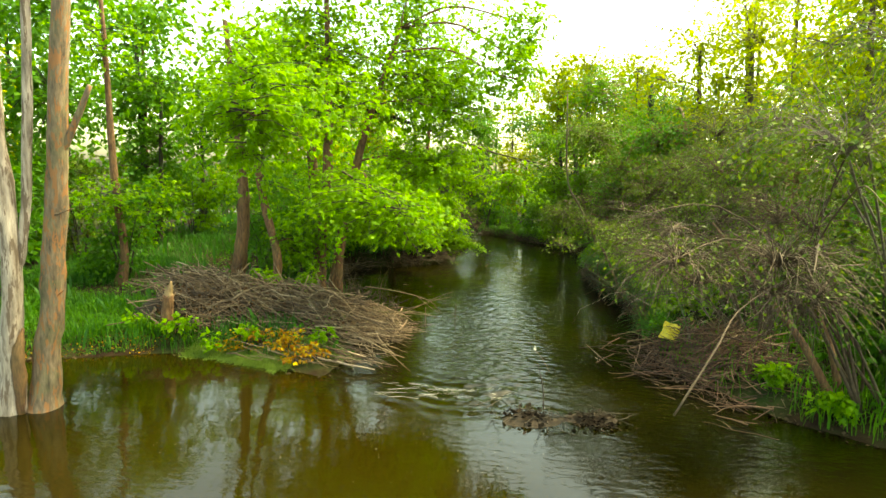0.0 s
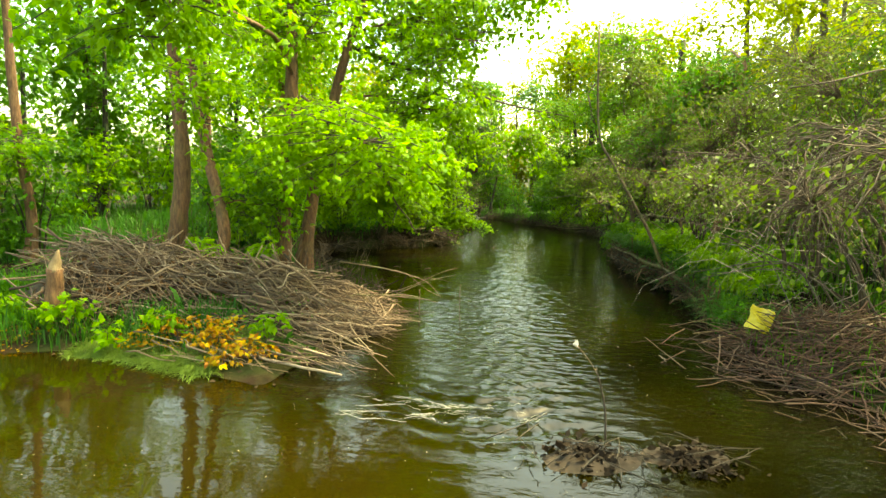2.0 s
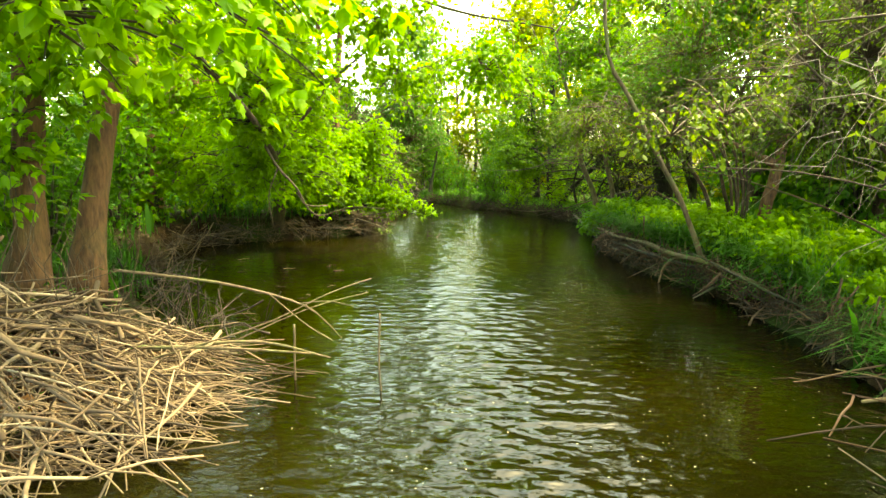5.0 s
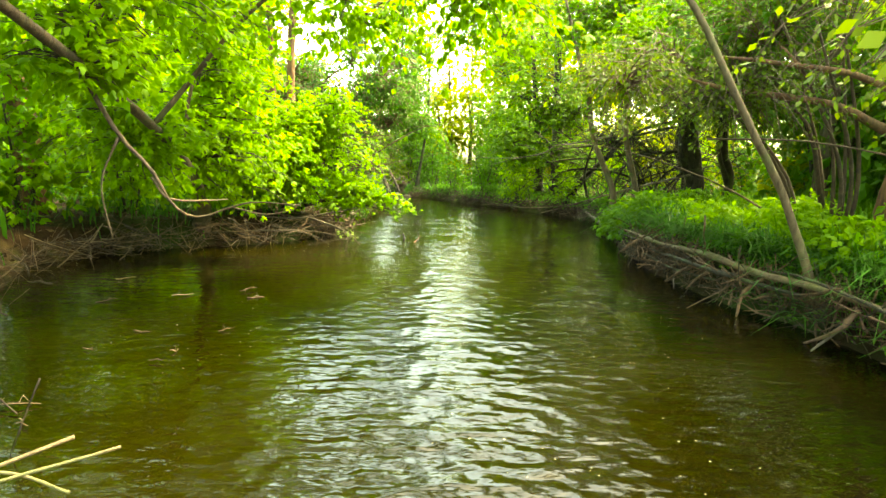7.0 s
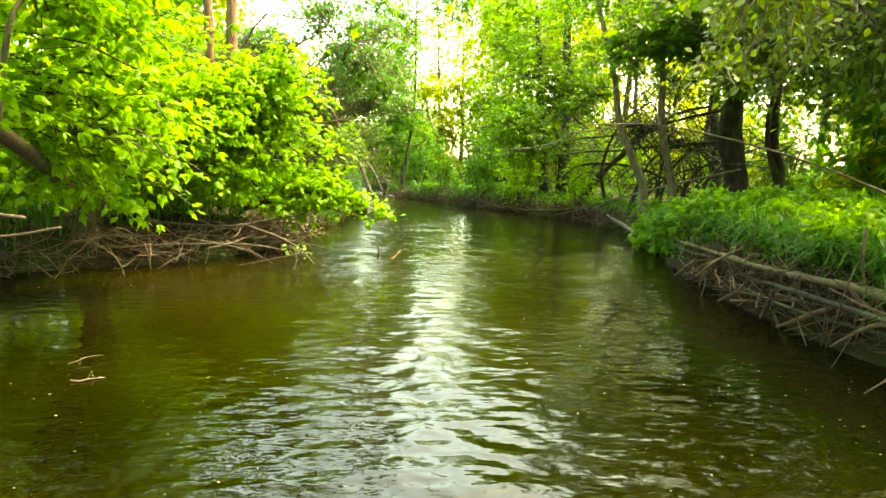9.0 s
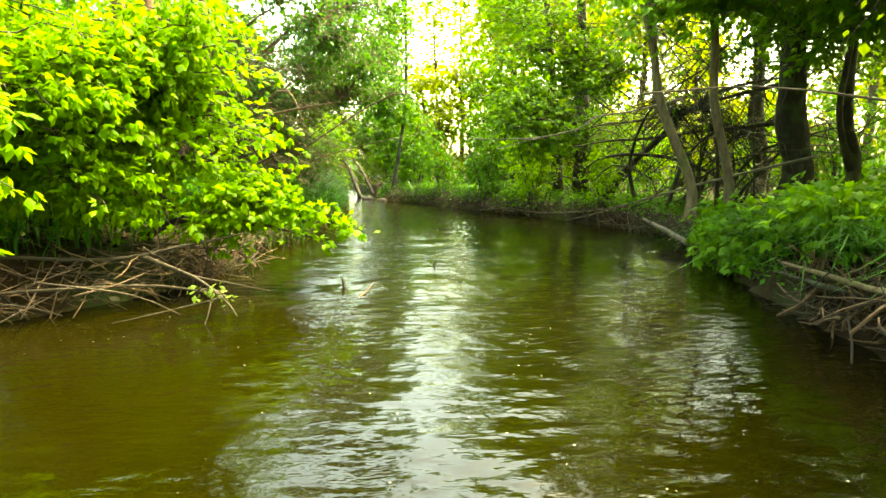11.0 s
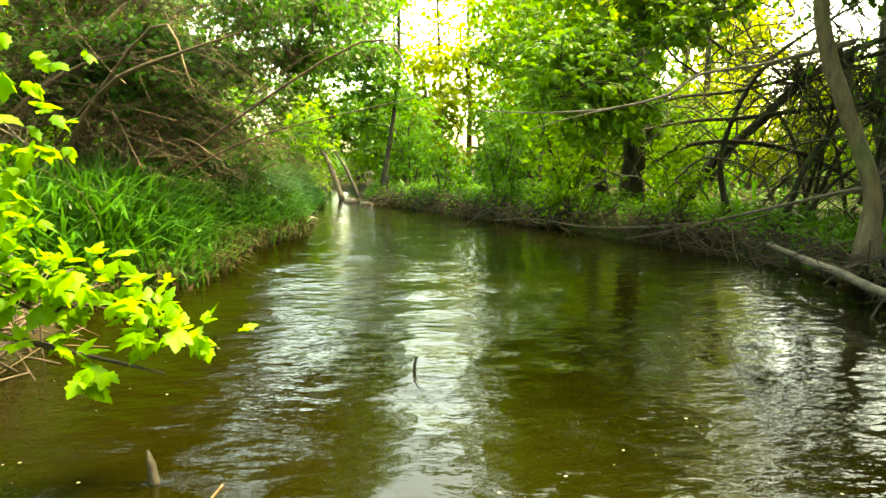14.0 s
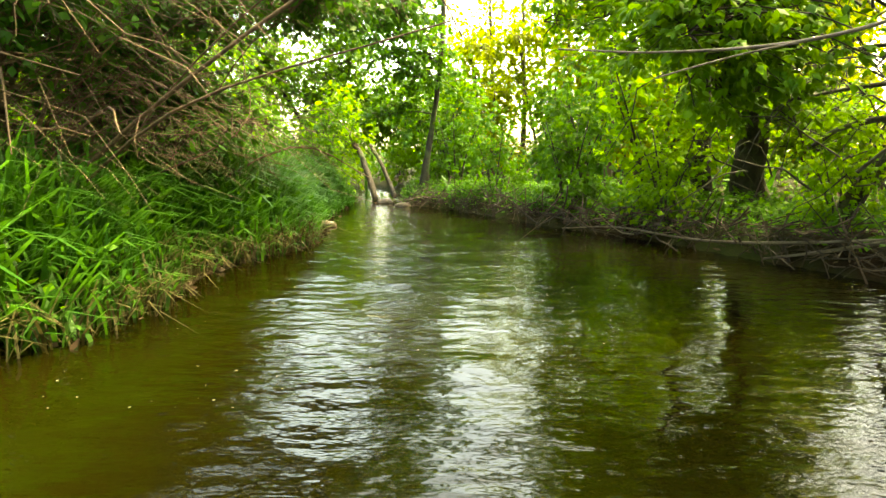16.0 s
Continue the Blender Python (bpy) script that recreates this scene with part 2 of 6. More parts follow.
# ---- mesh helpers ----
def mesh_from(name, verts, faces, mats, smooth=False, slots=None):
    """A mesh from arrays; faces: a list of integer arrays (n, corners)."""
    me = bpy.data.meshes.new(name)
    verts = np.asarray(verts, dtype=np.float32)
    me.vertices.add(len(verts))
    me.vertices.foreach_set("co", verts.ravel())
    faces = [np.asarray(f, dtype=np.int32) for f in faces if len(f)]
    totals = np.concatenate([np.full(len(f), f.shape[1], dtype=np.int32) for f in faces])
    loops = np.concatenate([f.ravel() for f in faces])
    me.loops.add(len(loops))
    me.polygons.add(len(totals))
    me.loops.foreach_set("vertex_index", loops)
    starts = np.concatenate([[0], np.cumsum(totals)[:-1]]).astype(np.int32)
    me.polygons.foreach_set("loop_start", starts)
    if smooth:
        me.polygons.foreach_set("use_smooth", np.ones(len(totals), dtype=bool))
    for m in (mats if isinstance(mats, (list, tuple)) else [mats]):
        me.materials.append(m)
    me.update(calc_edges=True)
    return me


def thing(name, label, category, group="", kind="", at=(0, 0, 0)):
    ob = new(name)
    ob.location = at
    ob.empty_display_size = 0.1
    return tagged(ob, label, category, group, kind)


def piece(name, me, parent, label="", kind=""):
    ob = new(name, me)
    ob.parent = parent
    ob.location = -Vector(parent.location) if parent.data is None else (0, 0, 0)
    return tagged(ob, label, "", "", kind)


def tubes(P, R, sides=5, caps=False):
    """Tubes along n curves: P (n, s, 3), R (n, s)."""
    P, R = np.asarray(P, float), np.asarray(R, float)
    n, s, _ = P.shape
    T = np.gradient(P, axis=1)
    T /= np.linalg.norm(T, axis=2, keepdims=True) + 1e-9
    ref = np.where(np.abs(T[:, :1, 2:3]) > 0.8, np.array([[[1.0, 0.13, 0]]]), np.array([[[0.07, 0.1, 1.0]]]))
    U = np.cross(T, np.broadcast_to(ref, T.shape))
    U /= np.linalg.norm(U, axis=2, keepdims=True) + 1e-9
    V = np.cross(T, U)
    a = np.arange(sides) * 2 * np.pi / sides
    ring = U[:, :, None, :] * np.cos(a)[None, None, :, None] + V[:, :, None, :] * np.sin(a)[None, None, :, None]
    verts = (P[:, :, None, :] + ring * R[:, :, None, None]).reshape(-1, 3)
    idx = np.arange(n * s * sides).reshape(n, s, sides)
    q = np.stack([idx[:, :-1], np.roll(idx, -1, 2)[:, :-1], np.roll(idx, -1, 2)[:, 1:], idx[:, 1:]], axis=-1).reshape(-1, 4)
    faces = [q]
    if caps:
        faces.append(idx[:, 0, ::-1].reshape(n, sides))
        faces.append(idx[:, -1, :].reshape(n, sides))
    return verts, faces


def resample(points, m):
    """A smooth curve (Catmull-Rom) through points (k, c), m samples."""
    p = np.asarray(points, float)
    p = np.vstack([2 * p[0] - p[1], p, 2 * p[-1] - p[-2]])
    t = np.linspace(0, len(p) - 3 - 1e-6, m)
    i = t.astype(int)
    f = (t - i)[:, None]
    a, b, c, d = p[i], p[i + 1], p[i + 2], p[i + 3]
    return 0.5 * (2 * b + (c - a) * f + (2 * a - 5 * b + 4 * c - d) * f ** 2 + (3 * b - a - 3 * c + d) * f ** 3)


def stem_mesh(name, points, mat, sides=10, samples=22, rough=0.10, flare=True):
    """A tapered, knobbly stem through points (x, y, z, radius)."""
    c = resample(points, samples)
    P, R = c[:, :3].copy(), np.maximum(c[:, 3], 0.004)
    wob = rng.normal(0, 1, (samples, 3)) * R[:, None] * 0.14
    wob[1:-1] = (wob[:-2] + wob[1:-1] + wob[2:]) / 3
    wob[0] = 0
    P += wob
    verts, faces = tubes(P[None], R[None], sides, caps=True)
    v = verts.reshape(samples, sides, 3)
    off = v - P[:, None]
    bulge = 1 + rng.normal(0, rough, (samples, sides))
    bulge = (bulge + np.roll(bulge, 1, 0) + np.roll(bulge, 1, 1)) / 3
    if flare:
        low = np.clip(1 - np.arange(samples) / 3.0, 0, 1)[:, None]
        bulge = bulge * (1 + low * (0.45 + 0.25 * np.cos(np.arange(sides) * 2 * np.pi * 3 / sides)[None]))
    v = P[:, None] + off * bulge[:, :, None]
    return mesh_from(name, v.reshape(-1, 3), faces, mat, smooth=True)


LEAF6 = np.array([(0, 0, 0), (0.40, 0.30, -0.05), (0.40, -0.30, -0.05), (1.0, 0, -0.17), (0.45, 0, 0.05)])
TRI6 = np.array([(0, 4, 1), (0, 2, 4), (1, 4, 3), (2, 3, 4)])
LEAF4 = np.array([(0, 0, 0), (0.45, 0.29, -0.06), (1.0, 0, -0.10), (0.45, -0.29, -0.06)])
TRI4 = np.array([(0, 2, 1), (0, 3, 2)])


# a leaf with toothed lobes, folded along its midrib, for what hangs close to the flight
HALF = [(0.10, 0.13), (0.24, 0.36), (0.36, 0.25), (0.56, 0.33), (0.66, 0.17), (0.82, 0.13)]
LOBED = np.array([(0, 0, 0)] + [(a, b, -0.16 * b - 0.12 * a * a) for a, b in HALF] + [(1.0, 0, -0.15)] + [(a, -b, -0.16 * b - 0.12 * a * a) for a, b in HALF[::-1]] + [(0.45, 0, 0.03)])
TRI_LOBED = np.array([(14, (k + 1) % 14, k) for k in range(14)])


def leaf_arrays(C, D, S, fine=True, tilt=0.5):
    """Leaves at C with axis D and length S; their faces look roughly upwards. fine: 2 lobed, 1 folded, 0 plain."""
    tpl, tri = ((LEAF4, TRI4), (LEAF6, TRI6), (LOBED, TRI_LOBED))[int(fine)]
    n = len(C)
    D = D / (np.linalg.norm(D, axis=1, keepdims=True) + 1e-9)
    N = np.array([0, 0, 1.0]) + rng.normal(0, tilt, (n, 3))
    B = np.cross(N, D)
    B /= np.linalg.norm(B, axis=1, keepdims=True) + 1e-9
    N = np.cross(D, B)
    S = S[:, None, None]
    wide = rng.uniform(0.8, 1.25, (n, 1, 1))
    v = C[:, None] + S * (tpl[None, :, 0:1] * D[:, None] + wide * tpl[None, :, 1:2] * B[:, None] + tpl[None, :, 2:3] * N[:, None])
    f = (np.arange(n) * len(tpl))[:, None, None] + tri[None]
    return v.reshape(-1, 3), [f.reshape(-1, 3)]


# the line along which the camera flies: nothing grows into it
FLIGHT = np.array([(1.1, 1.1, 3.1), (0.85, 4.3, 2.1), (0.65, 7.0, 1.64), (1.1, 10.2, 1.42), (1.2, 13.5, 1.16), (1.5, 16.6, 1.1), (1.66, 18.7, 1.0), (1.72, 20.9, 0.85)])


def far_from_flight(C, r):
    best = np.full(len(C), 1e9)
    for a, b in zip(FLIGHT[:-1], FLIGHT[1:]):
        k = np.clip(((C - a) @ (b - a)) / ((b - a) @ (b - a)), 0, 1)
        best = np.minimum(best, np.linalg.norm(C - a - k[:, None] * (b - a), axis=1))
    return best > r


def twig_curves(starts, ends, arch, sag, s=6):
    """Curved twigs from starts to ends, rising first and drooping at the tip."""
    k = np.linspace(0, 1, s)[None, :, None]
    P = starts[:, None] * (1 - k) + ends[:, None] * k
    L = np.linalg.norm(ends - starts, axis=1)[:, None]
    P[:, :, 2] += L * (arch * np.sin(np.pi * k[:, :, 0]) - sag * k[:, :, 0] ** 3)
    P[:, 1:-1] += rng.normal(0, 0.035, (len(P), s - 2, 3)) * L[:, :, None]
    return P


def plant(name, label, category, stems, blobs, bark, leaf, size=0.09, per_twig=7, trio=True, fine=True, twig_mat=None,
          group="", arch=0.18, sag=0.12, twig_r=0.008, limbs=True, clear=0.55, twigs_from=0.35, stem_name="trunk", seg=5, stem_sides=10, stem_samples=22, all_twigs=False, tiers=0.0):
    """A tree or shrub: stems are lists of (x, y, z, radius); blobs are (x, y, z, rx, ry, rz, twigs), the masses of its crown;
    tiers: the height between the flat sprays into which its twigs are layered."""
    base = stems[0][0][:3]
    root = thing(name, label, category, group, at=base)
    skeleton, stem_obs = [], []
    for k, st in enumerate(stems):
        stem_obs.append(piece(stem_name if k == 0 else "stem", stem_mesh("stem", st, bark, stem_sides, stem_samples), root))
        skeleton.append(resample(st, 30)[6:, :3])
    skel = np.vstack(skeleton)
    tw, lv_c, lv_d, lv_s = [], [], [], []
    for (cx, cy, cz, rx, ry, rz, n) in blobs:
        c = np.array([cx, cy, cz])
        d = np.linalg.norm((skel - c) * np.array([1, 1, 1.4]), axis=1)
        a = skel[np.argmin(d)]
        pts = np.vstack([a[None], c[None]])
        if limbs and np.min(d) > 0.35:
            mid = (a + c) / 2 + np.array([0, 0, 0.10 * np.min(d)]) + rng.normal(0, 0.05, 3) * np.min(d)
            tip = c + (c - a) / (np.linalg.norm(c - a) + 1e-6) * max(rx, ry) * 0.6
            r0 = 0.011 + 0.005 * np.linalg.norm(tip - a)
            path = [(*a, r0), (*mid, r0 * 0.8), (*c, r0 * 0.55), (*tip, r0 * 0.2)]
            cv = resample(path, 16)
            if far_from_flight(cv[:, :3], 0.4).all():
                piece("limb", stem_mesh("limb", path, bark, 6, 16, 0.08, False), stem_obs[int(np.argmin(d)) // 24])
            pts = cv[4:, :3]
        u = rng.normal(0, 1, (n, 3))
        u /= np.linalg.norm(u, axis=1, keepdims=True)
        e = c + u * (rng.uniform(0, 1, (n, 1)) ** 0.45) * np.array([rx, ry, rz])
        j = rng.integers(0, len(pts), n)
        near = np.argmin(np.linalg.norm(e[:, None] - pts[None], axis=2), axis=1)
        s0 = pts[np.where(rng.uniform(0, 1, n) < 0.7, near, j)]
        lim = 1.5 * max(rx, ry, rz)
        v = s0 - e
        L = np.linalg.norm(v, axis=1, keepdims=True)
        s0 = e + v * np.minimum(1, lim / (L + 1e-6))
        if tiers:
            level = tiers * (np.round((e[:, 2] - cz) / tiers + rng.uniform(0, 1)) + 0.5 * np.sin(e[:, 0] * 1.9 + cx) + 0.4 * np.sin(e[:, 1] * 2.3 + cy))
            out = ((e[:, 0] - cx) / rx) ** 2 + ((e[:, 1] - cy) / ry) ** 2
            e[:, 2] = cz + level - 0.16 * rz * out + rng.normal(0, 0.04, n)
            s0[:, 2] = e[:, 2] + np.clip(s0[:, 2] - e[:, 2], -0.12, 0.16)
        P = twig_curves(s0, e, arch * (0.35 if tiers else 1.0), sag, seg)
        keep = far_from_flight(P.reshape(-1, 3), clear).reshape(len(P), -1).all(1) & (P[:, :, 2].min(1) > 0.06)
        P = P[keep]
        if len(P) == 0:
            continue
        tw.append(P)
        if per_twig:
            k = rng.uniform(twigs_from, 1.0, (len(P), per_twig))
            k[:, 0] = 1.0
            f = k * (P.shape[1] - 1) * 0.9999
            i = f.astype(int)
            w = (f - i)[:, :, None]
            row = np.arange(len(P))[:, None]
            C = P[row, i] * (1 - w) + P[row, i + 1] * w
            T = P[row, i + 1] - P[row, i]
            T /= np.linalg.norm(T, axis=2, keepdims=True) + 1e-9
            C, T = C.reshape(-1, 3), T.reshape(-1, 3)
            C = C + rng.normal(0, size * 0.5, C.shape)
            side = rng.normal(0, 1, T.shape)
            D = T * 0.5 + side * 0.6 + np.array([0, 0, -0.25])
            D /= np.linalg.norm(D, axis=1, keepdims=True)
            S = size * rng.uniform(0.6, 1.3, len(C))
            if trio:
                q = np.cross(D, rng.normal(0, 0.35, D.shape) + np.array([0, 0, 1.0]))
                q /= np.linalg.norm(q, axis=1, keepdims=True) + 1e-9
                stalk = D * (size * 0.55)
                for o, turn, sc in ((1.0, 0.0, 1.0), (0.75, 0.95, 0.85), (0.75, -0.95, 0.85)):
                    lv_c.append(C + stalk * o)
                    lv_d.append(D + q * turn + np.array([0, 0, -0.22]))
                    lv_s.append(S * sc)
            else:
                lv_c.append(C), lv_d.append(D), lv_s.append(S)
    if tw:
        P = np.vstack(tw)
        Rr = twig_r * np.linspace(1.0, 0.35, P.shape[1])[None] * rng.uniform(0.5, 1.4, (len(P), 1))
        step = 1 if all_twigs else 4 if seg == 3 else 2 if per_twig >= 5 else 1
        v, f = tubes(P[::step], Rr[::step], 3)
        piece("branchwork", mesh_from("branchwork", v, f, twig_mat or bark, smooth=True), root, kind="stuff")
    if lv_c:
        C, D, S = np.vstack(lv_c), np.vstack(lv_d), np.concatenate(lv_s)
        ok = far_from_flight(C, clear * 0.8) & (C[:, 2] > 0.05)
        C, D, S = C[ok], D[ok], S[ok]
        far, mid = far_from_flight(C, 4.0) if fine else np.ones(len(C), bool), far_from_flight(C, 1.7)
        v, f = np.zeros((0, 3)), []
        for which, grade, grow in ((far, 0, 1.06), (~far & mid, 1, 1.0), (~far & ~mid, 2, 0.95)):
            if which.any():
                v2, f2 = leaf_arrays(C[which], D[which], S[which] * grow, grade, 0.36 if tiers else 0.5)
                v, f = np.vstack([v, v2]), f + [f2[0] + len(v)]
        piece("crown", mesh_from("crown", v, f, leaf), root, kind="stuff")
    return root


# ---- creek and ground ----
LEFT_BANK = [(-60, 4), (-16, 6.6), (-9, 8.2), (-6.4, 8.7), (-5.4, 9.2), (-4.5, 9.65), (-3.3, 9.8), (-2.1, 9.4), (-1.2, 9.15), (-1.0, 9.9), (-0.95, 10.8), (-0.9, 11.8),
             (-1.1, 12.8), (-1.9, 14.2), (-2.5, 15.6), (-3.2, 17.6), (-2.6, 18.7), (-1.3, 19.4), (-0.5, 20.4), (-0.35, 21.4), (-0.55, 22.3), (0.0, 23.1), (0.05, 23.7),
             (-0.15, 24.6), (0.3, 25.8), (0.1, 27.0), (-0.15, 28.7), (-0.3, 31.0), (-1.2, 33.0), (-5, 35), (-60, 39)]
RIGHT_BANK = [(60, 0), (20, 4), (9, 6.4), (5.8, 8.0), (5.1, 8.5), (4.4, 9.5), (3.95, 10.6), (3.9, 12), (4.35, 13.3), (4.3, 15.2), (4.05, 16.6), (4.0, 18), (4.15, 20),
              (4.5, 21.2), (4.85, 22.5), (4.75, 24), (4.1, 25.3), (3.1, 26.7), (2.2, 28.2), (1.1, 29.6), (0.5, 30.3), (0.3, 32.0), (-0.6, 34.2), (-5, 36.8), (-60, 41)]
SHORE = np.array(LEFT_BANK + RIGHT_BANK[::-1] + [(60, -60), (-60, -60)], float)


def shore_distance(x, y):
    """Distance to the water's edge, positive on land."""
    p = np.stack([x, y], -1).reshape(-1, 2)
    best = np.full(len(p), 1e9)
    inside = np.zeros(len(p), bool)
    for a, b in zip(SHORE, np.roll(SHORE, -1, 0)):
        ab = b - a
        k = np.clip(((p - a) @ ab) / (ab @ ab), 0, 1)
        best = np.minimum(best, np.hypot(*(p - a - k[:, None] * ab).T))
        cross = (a[1] > p[:, 1]) != (b[1] > p[:, 1])
        xi = a[0] + (p[:, 1] - a[1]) * ab[0] / (ab[1] if ab[1] else 1e-9)
        inside ^= cross & (p[:, 0] < xi)
    return np.where(inside, -best, best).reshape(np.shape(x))


def wave_noise(x, y, seed, scale):
    r = np.random.default_rng(seed)
    z = np.zeros(np.shape(x))
    for k in range(10):
        a, f, ph = r.uniform(0, 2 * np.pi), scale * r.uniform(0.5, 2.2), r.uniform(0, 6.28)
        z = z + np.sin((x * np.cos(a) + y * np.sin(a)) * f + ph)
    return z / 4.5


def smooth(k):
    k = np.clip(k, 0, 1)
    return k * k * (3 - 2 * k)


def bank_height(x, y):
    """Height and width of the bank's edge."""
    right = x > 2.2
    h = np.where(right, 0.22, 0.22)
    h = np.where(right & (y > 12), 0.22 + 0.30 * smooth((y - 12) / 2.5) - 0.36 * smooth((y - 20.0) / 2.0), h)
    h = np.where(~right & (y > 15), 0.22 + 0.16 * smooth((y - 15) / 2), h)
    h = np.where((x < 1.5) & (y > 22), 0.16, h)
    h = np.where((y > 25) & (x > 0.3), 0.18, h)
    w = np.where(right & (y > 12) | (y > 25) & (x > 0.3), 0.22, 0.8)
    w = np.where((x < 1.5) & (y > 16) & (y < 22), 0.35, w)
    return h, w


def ground_z(x, y):
    d = shore_distance(x, y) + 0.10 * wave_noise(x, y, 3, 3.0)
    h, w = bank_height(x, y)
    land = h * smooth(d / w) + 0.025 * np.clip(d, 0, 14) + 0.035 * wave_noise(x, y, 5, 2.2) * smooth(d / 0.6) - 0.02
    bed = -0.02 - 0.65 * smooth(-d / 1.3)
    return np.where(d > 0, land, bed)


def spread(lo, hi, step, far):
    core = np.arange(lo, hi + step / 2, step)
    out, s = [], step
    while s < far:
        s *= 1.28
        out.append(s)
    out = np.cumsum(out)
    return np.concatenate([(lo - out)[::-1], core, hi + out])


gx, gy = np.meshgrid(spread(-7, 8.5, 0.12, 160), spread(5, 33, 0.12, 160))
gz = ground_z(gx, gy)
gv = np.stack([gx, gy, gz], -1).reshape(-1, 3)
gi = np.arange(gx.size).reshape(gx.shape)
gq = np.stack([gi[:-1, :-1], gi[:-1, 1:], gi[1:, 1:], gi[1:, :-1]], -1).reshape(-1, 4)
ground = tagged(new("ground", mesh_from("ground", gv, [gq], SOIL, smooth=True)), "dark wet soil of the creek banks and wood floor", "ground", kind="structure")


def current(x, y):
    """How lively the water is: the run below the gap in the dam, dying away downstream."""
    mid = 1.5 + 0.25 * np.sin(y * 0.4)
    run = np.exp(-((x - mid) / (0.55 + 0.12 * np.clip(y - 8.5, 0, 12))) ** 2) * smooth((y - 8.2) / 1.2)
    return run * (0.55 + 0.45 * np.exp(-np.clip(y - 9.5, 0, 99) / 5.0))


wx, wy = np.meshgrid(spread(-5.5, 6, 0.066, 24), spread(5.5, 29.5, 0.06, 18))
liv = current(wx, wy)
wz = 0.0055 * wave_noise(wx, wy, 11, 6.0) * (0.13 + liv) + 0.0062 * wave_noise(wx * 1.15, wy * 1.3, 12, 11.0) * (0.05 + liv) + 0.0022 * wave_noise(wx, wy * 1.4, 13, 18.0) * (0.08 + liv)
rapid = 1.7 * np.exp(-((wx - 1.0) / 0.85) ** 2 - ((wy - 8.95) / 0.65) ** 2)
wz = wz + rapid * (0.012 * wave_noise(wx, wy, 23, 17.0) + 0.007 * wave_noise(wx, wy, 24, 30.0) + 0.011 * np.sin(wy * 19 + 2.6 * np.sin(wx * 3.1) - 4.0 * np.abs(wx - 1.2)))
wake = np.exp(-((wx - 1.45) / (0.35 + 0.16 * np.clip(wy - 9.2, 0, 8))) ** 2) * smooth((wy - 9.0) / 0.6) * np.exp(-np.clip(wy - 11.5, 0, 99) / 7.5)
veer = np.abs(wx - 1.45) + 0.24 * wave_noise(wx, wy, 25, 1.6)
wz = wz + wake * (0.0021 * np.sin(wy * 15.0 + 21.0 * veer) + 0.0022 * np.sin(wy * 9.0 + 17.0 * veer + 1.7) + 0.0036 * wave_noise(wx * 1.4, wy * 1.8, 28, 9.0) + 0.0020 * wave_noise(wx * 1.2, wy * 1.6, 29, 17.0))
wi = np.arange(wx.size).reshape(wx.shape)
wq = np.stack([wi[:-1, :-1], wi[:-1, 1:], wi[1:, 1:], wi[1:, :-1]], -1).reshape(-1, 4)
water = tagged(new("water", mesh_from("water", np.stack([wx, wy, wz], -1).reshape(-1, 3), [wq], WATER, smooth=True)),
               "murky olive brown creek water with a rippled run", "water", kind="structure")
run_attr = water.data.attributes.new("run", "FLOAT", "POINT")
run_attr.data.foreach_set("value", (liv * np.exp(-(np.clip(wy - 10.8, -9, 0) / 2.0) ** 2 - (np.clip(wy - 10.8, 0, 99) / 5.5) ** 2) + 0.10 * liv).ravel().astype(np.float32))

murk_attr = water.data.attributes.new("murk", "FLOAT", "POINT")
murk_attr.data.foreach_set("value", smooth((9.6 - wy - 0.5 * wx + 0.4 * wave_noise(wx, wy, 27, 1.5)) / 2.5).ravel().astype(np.float32))


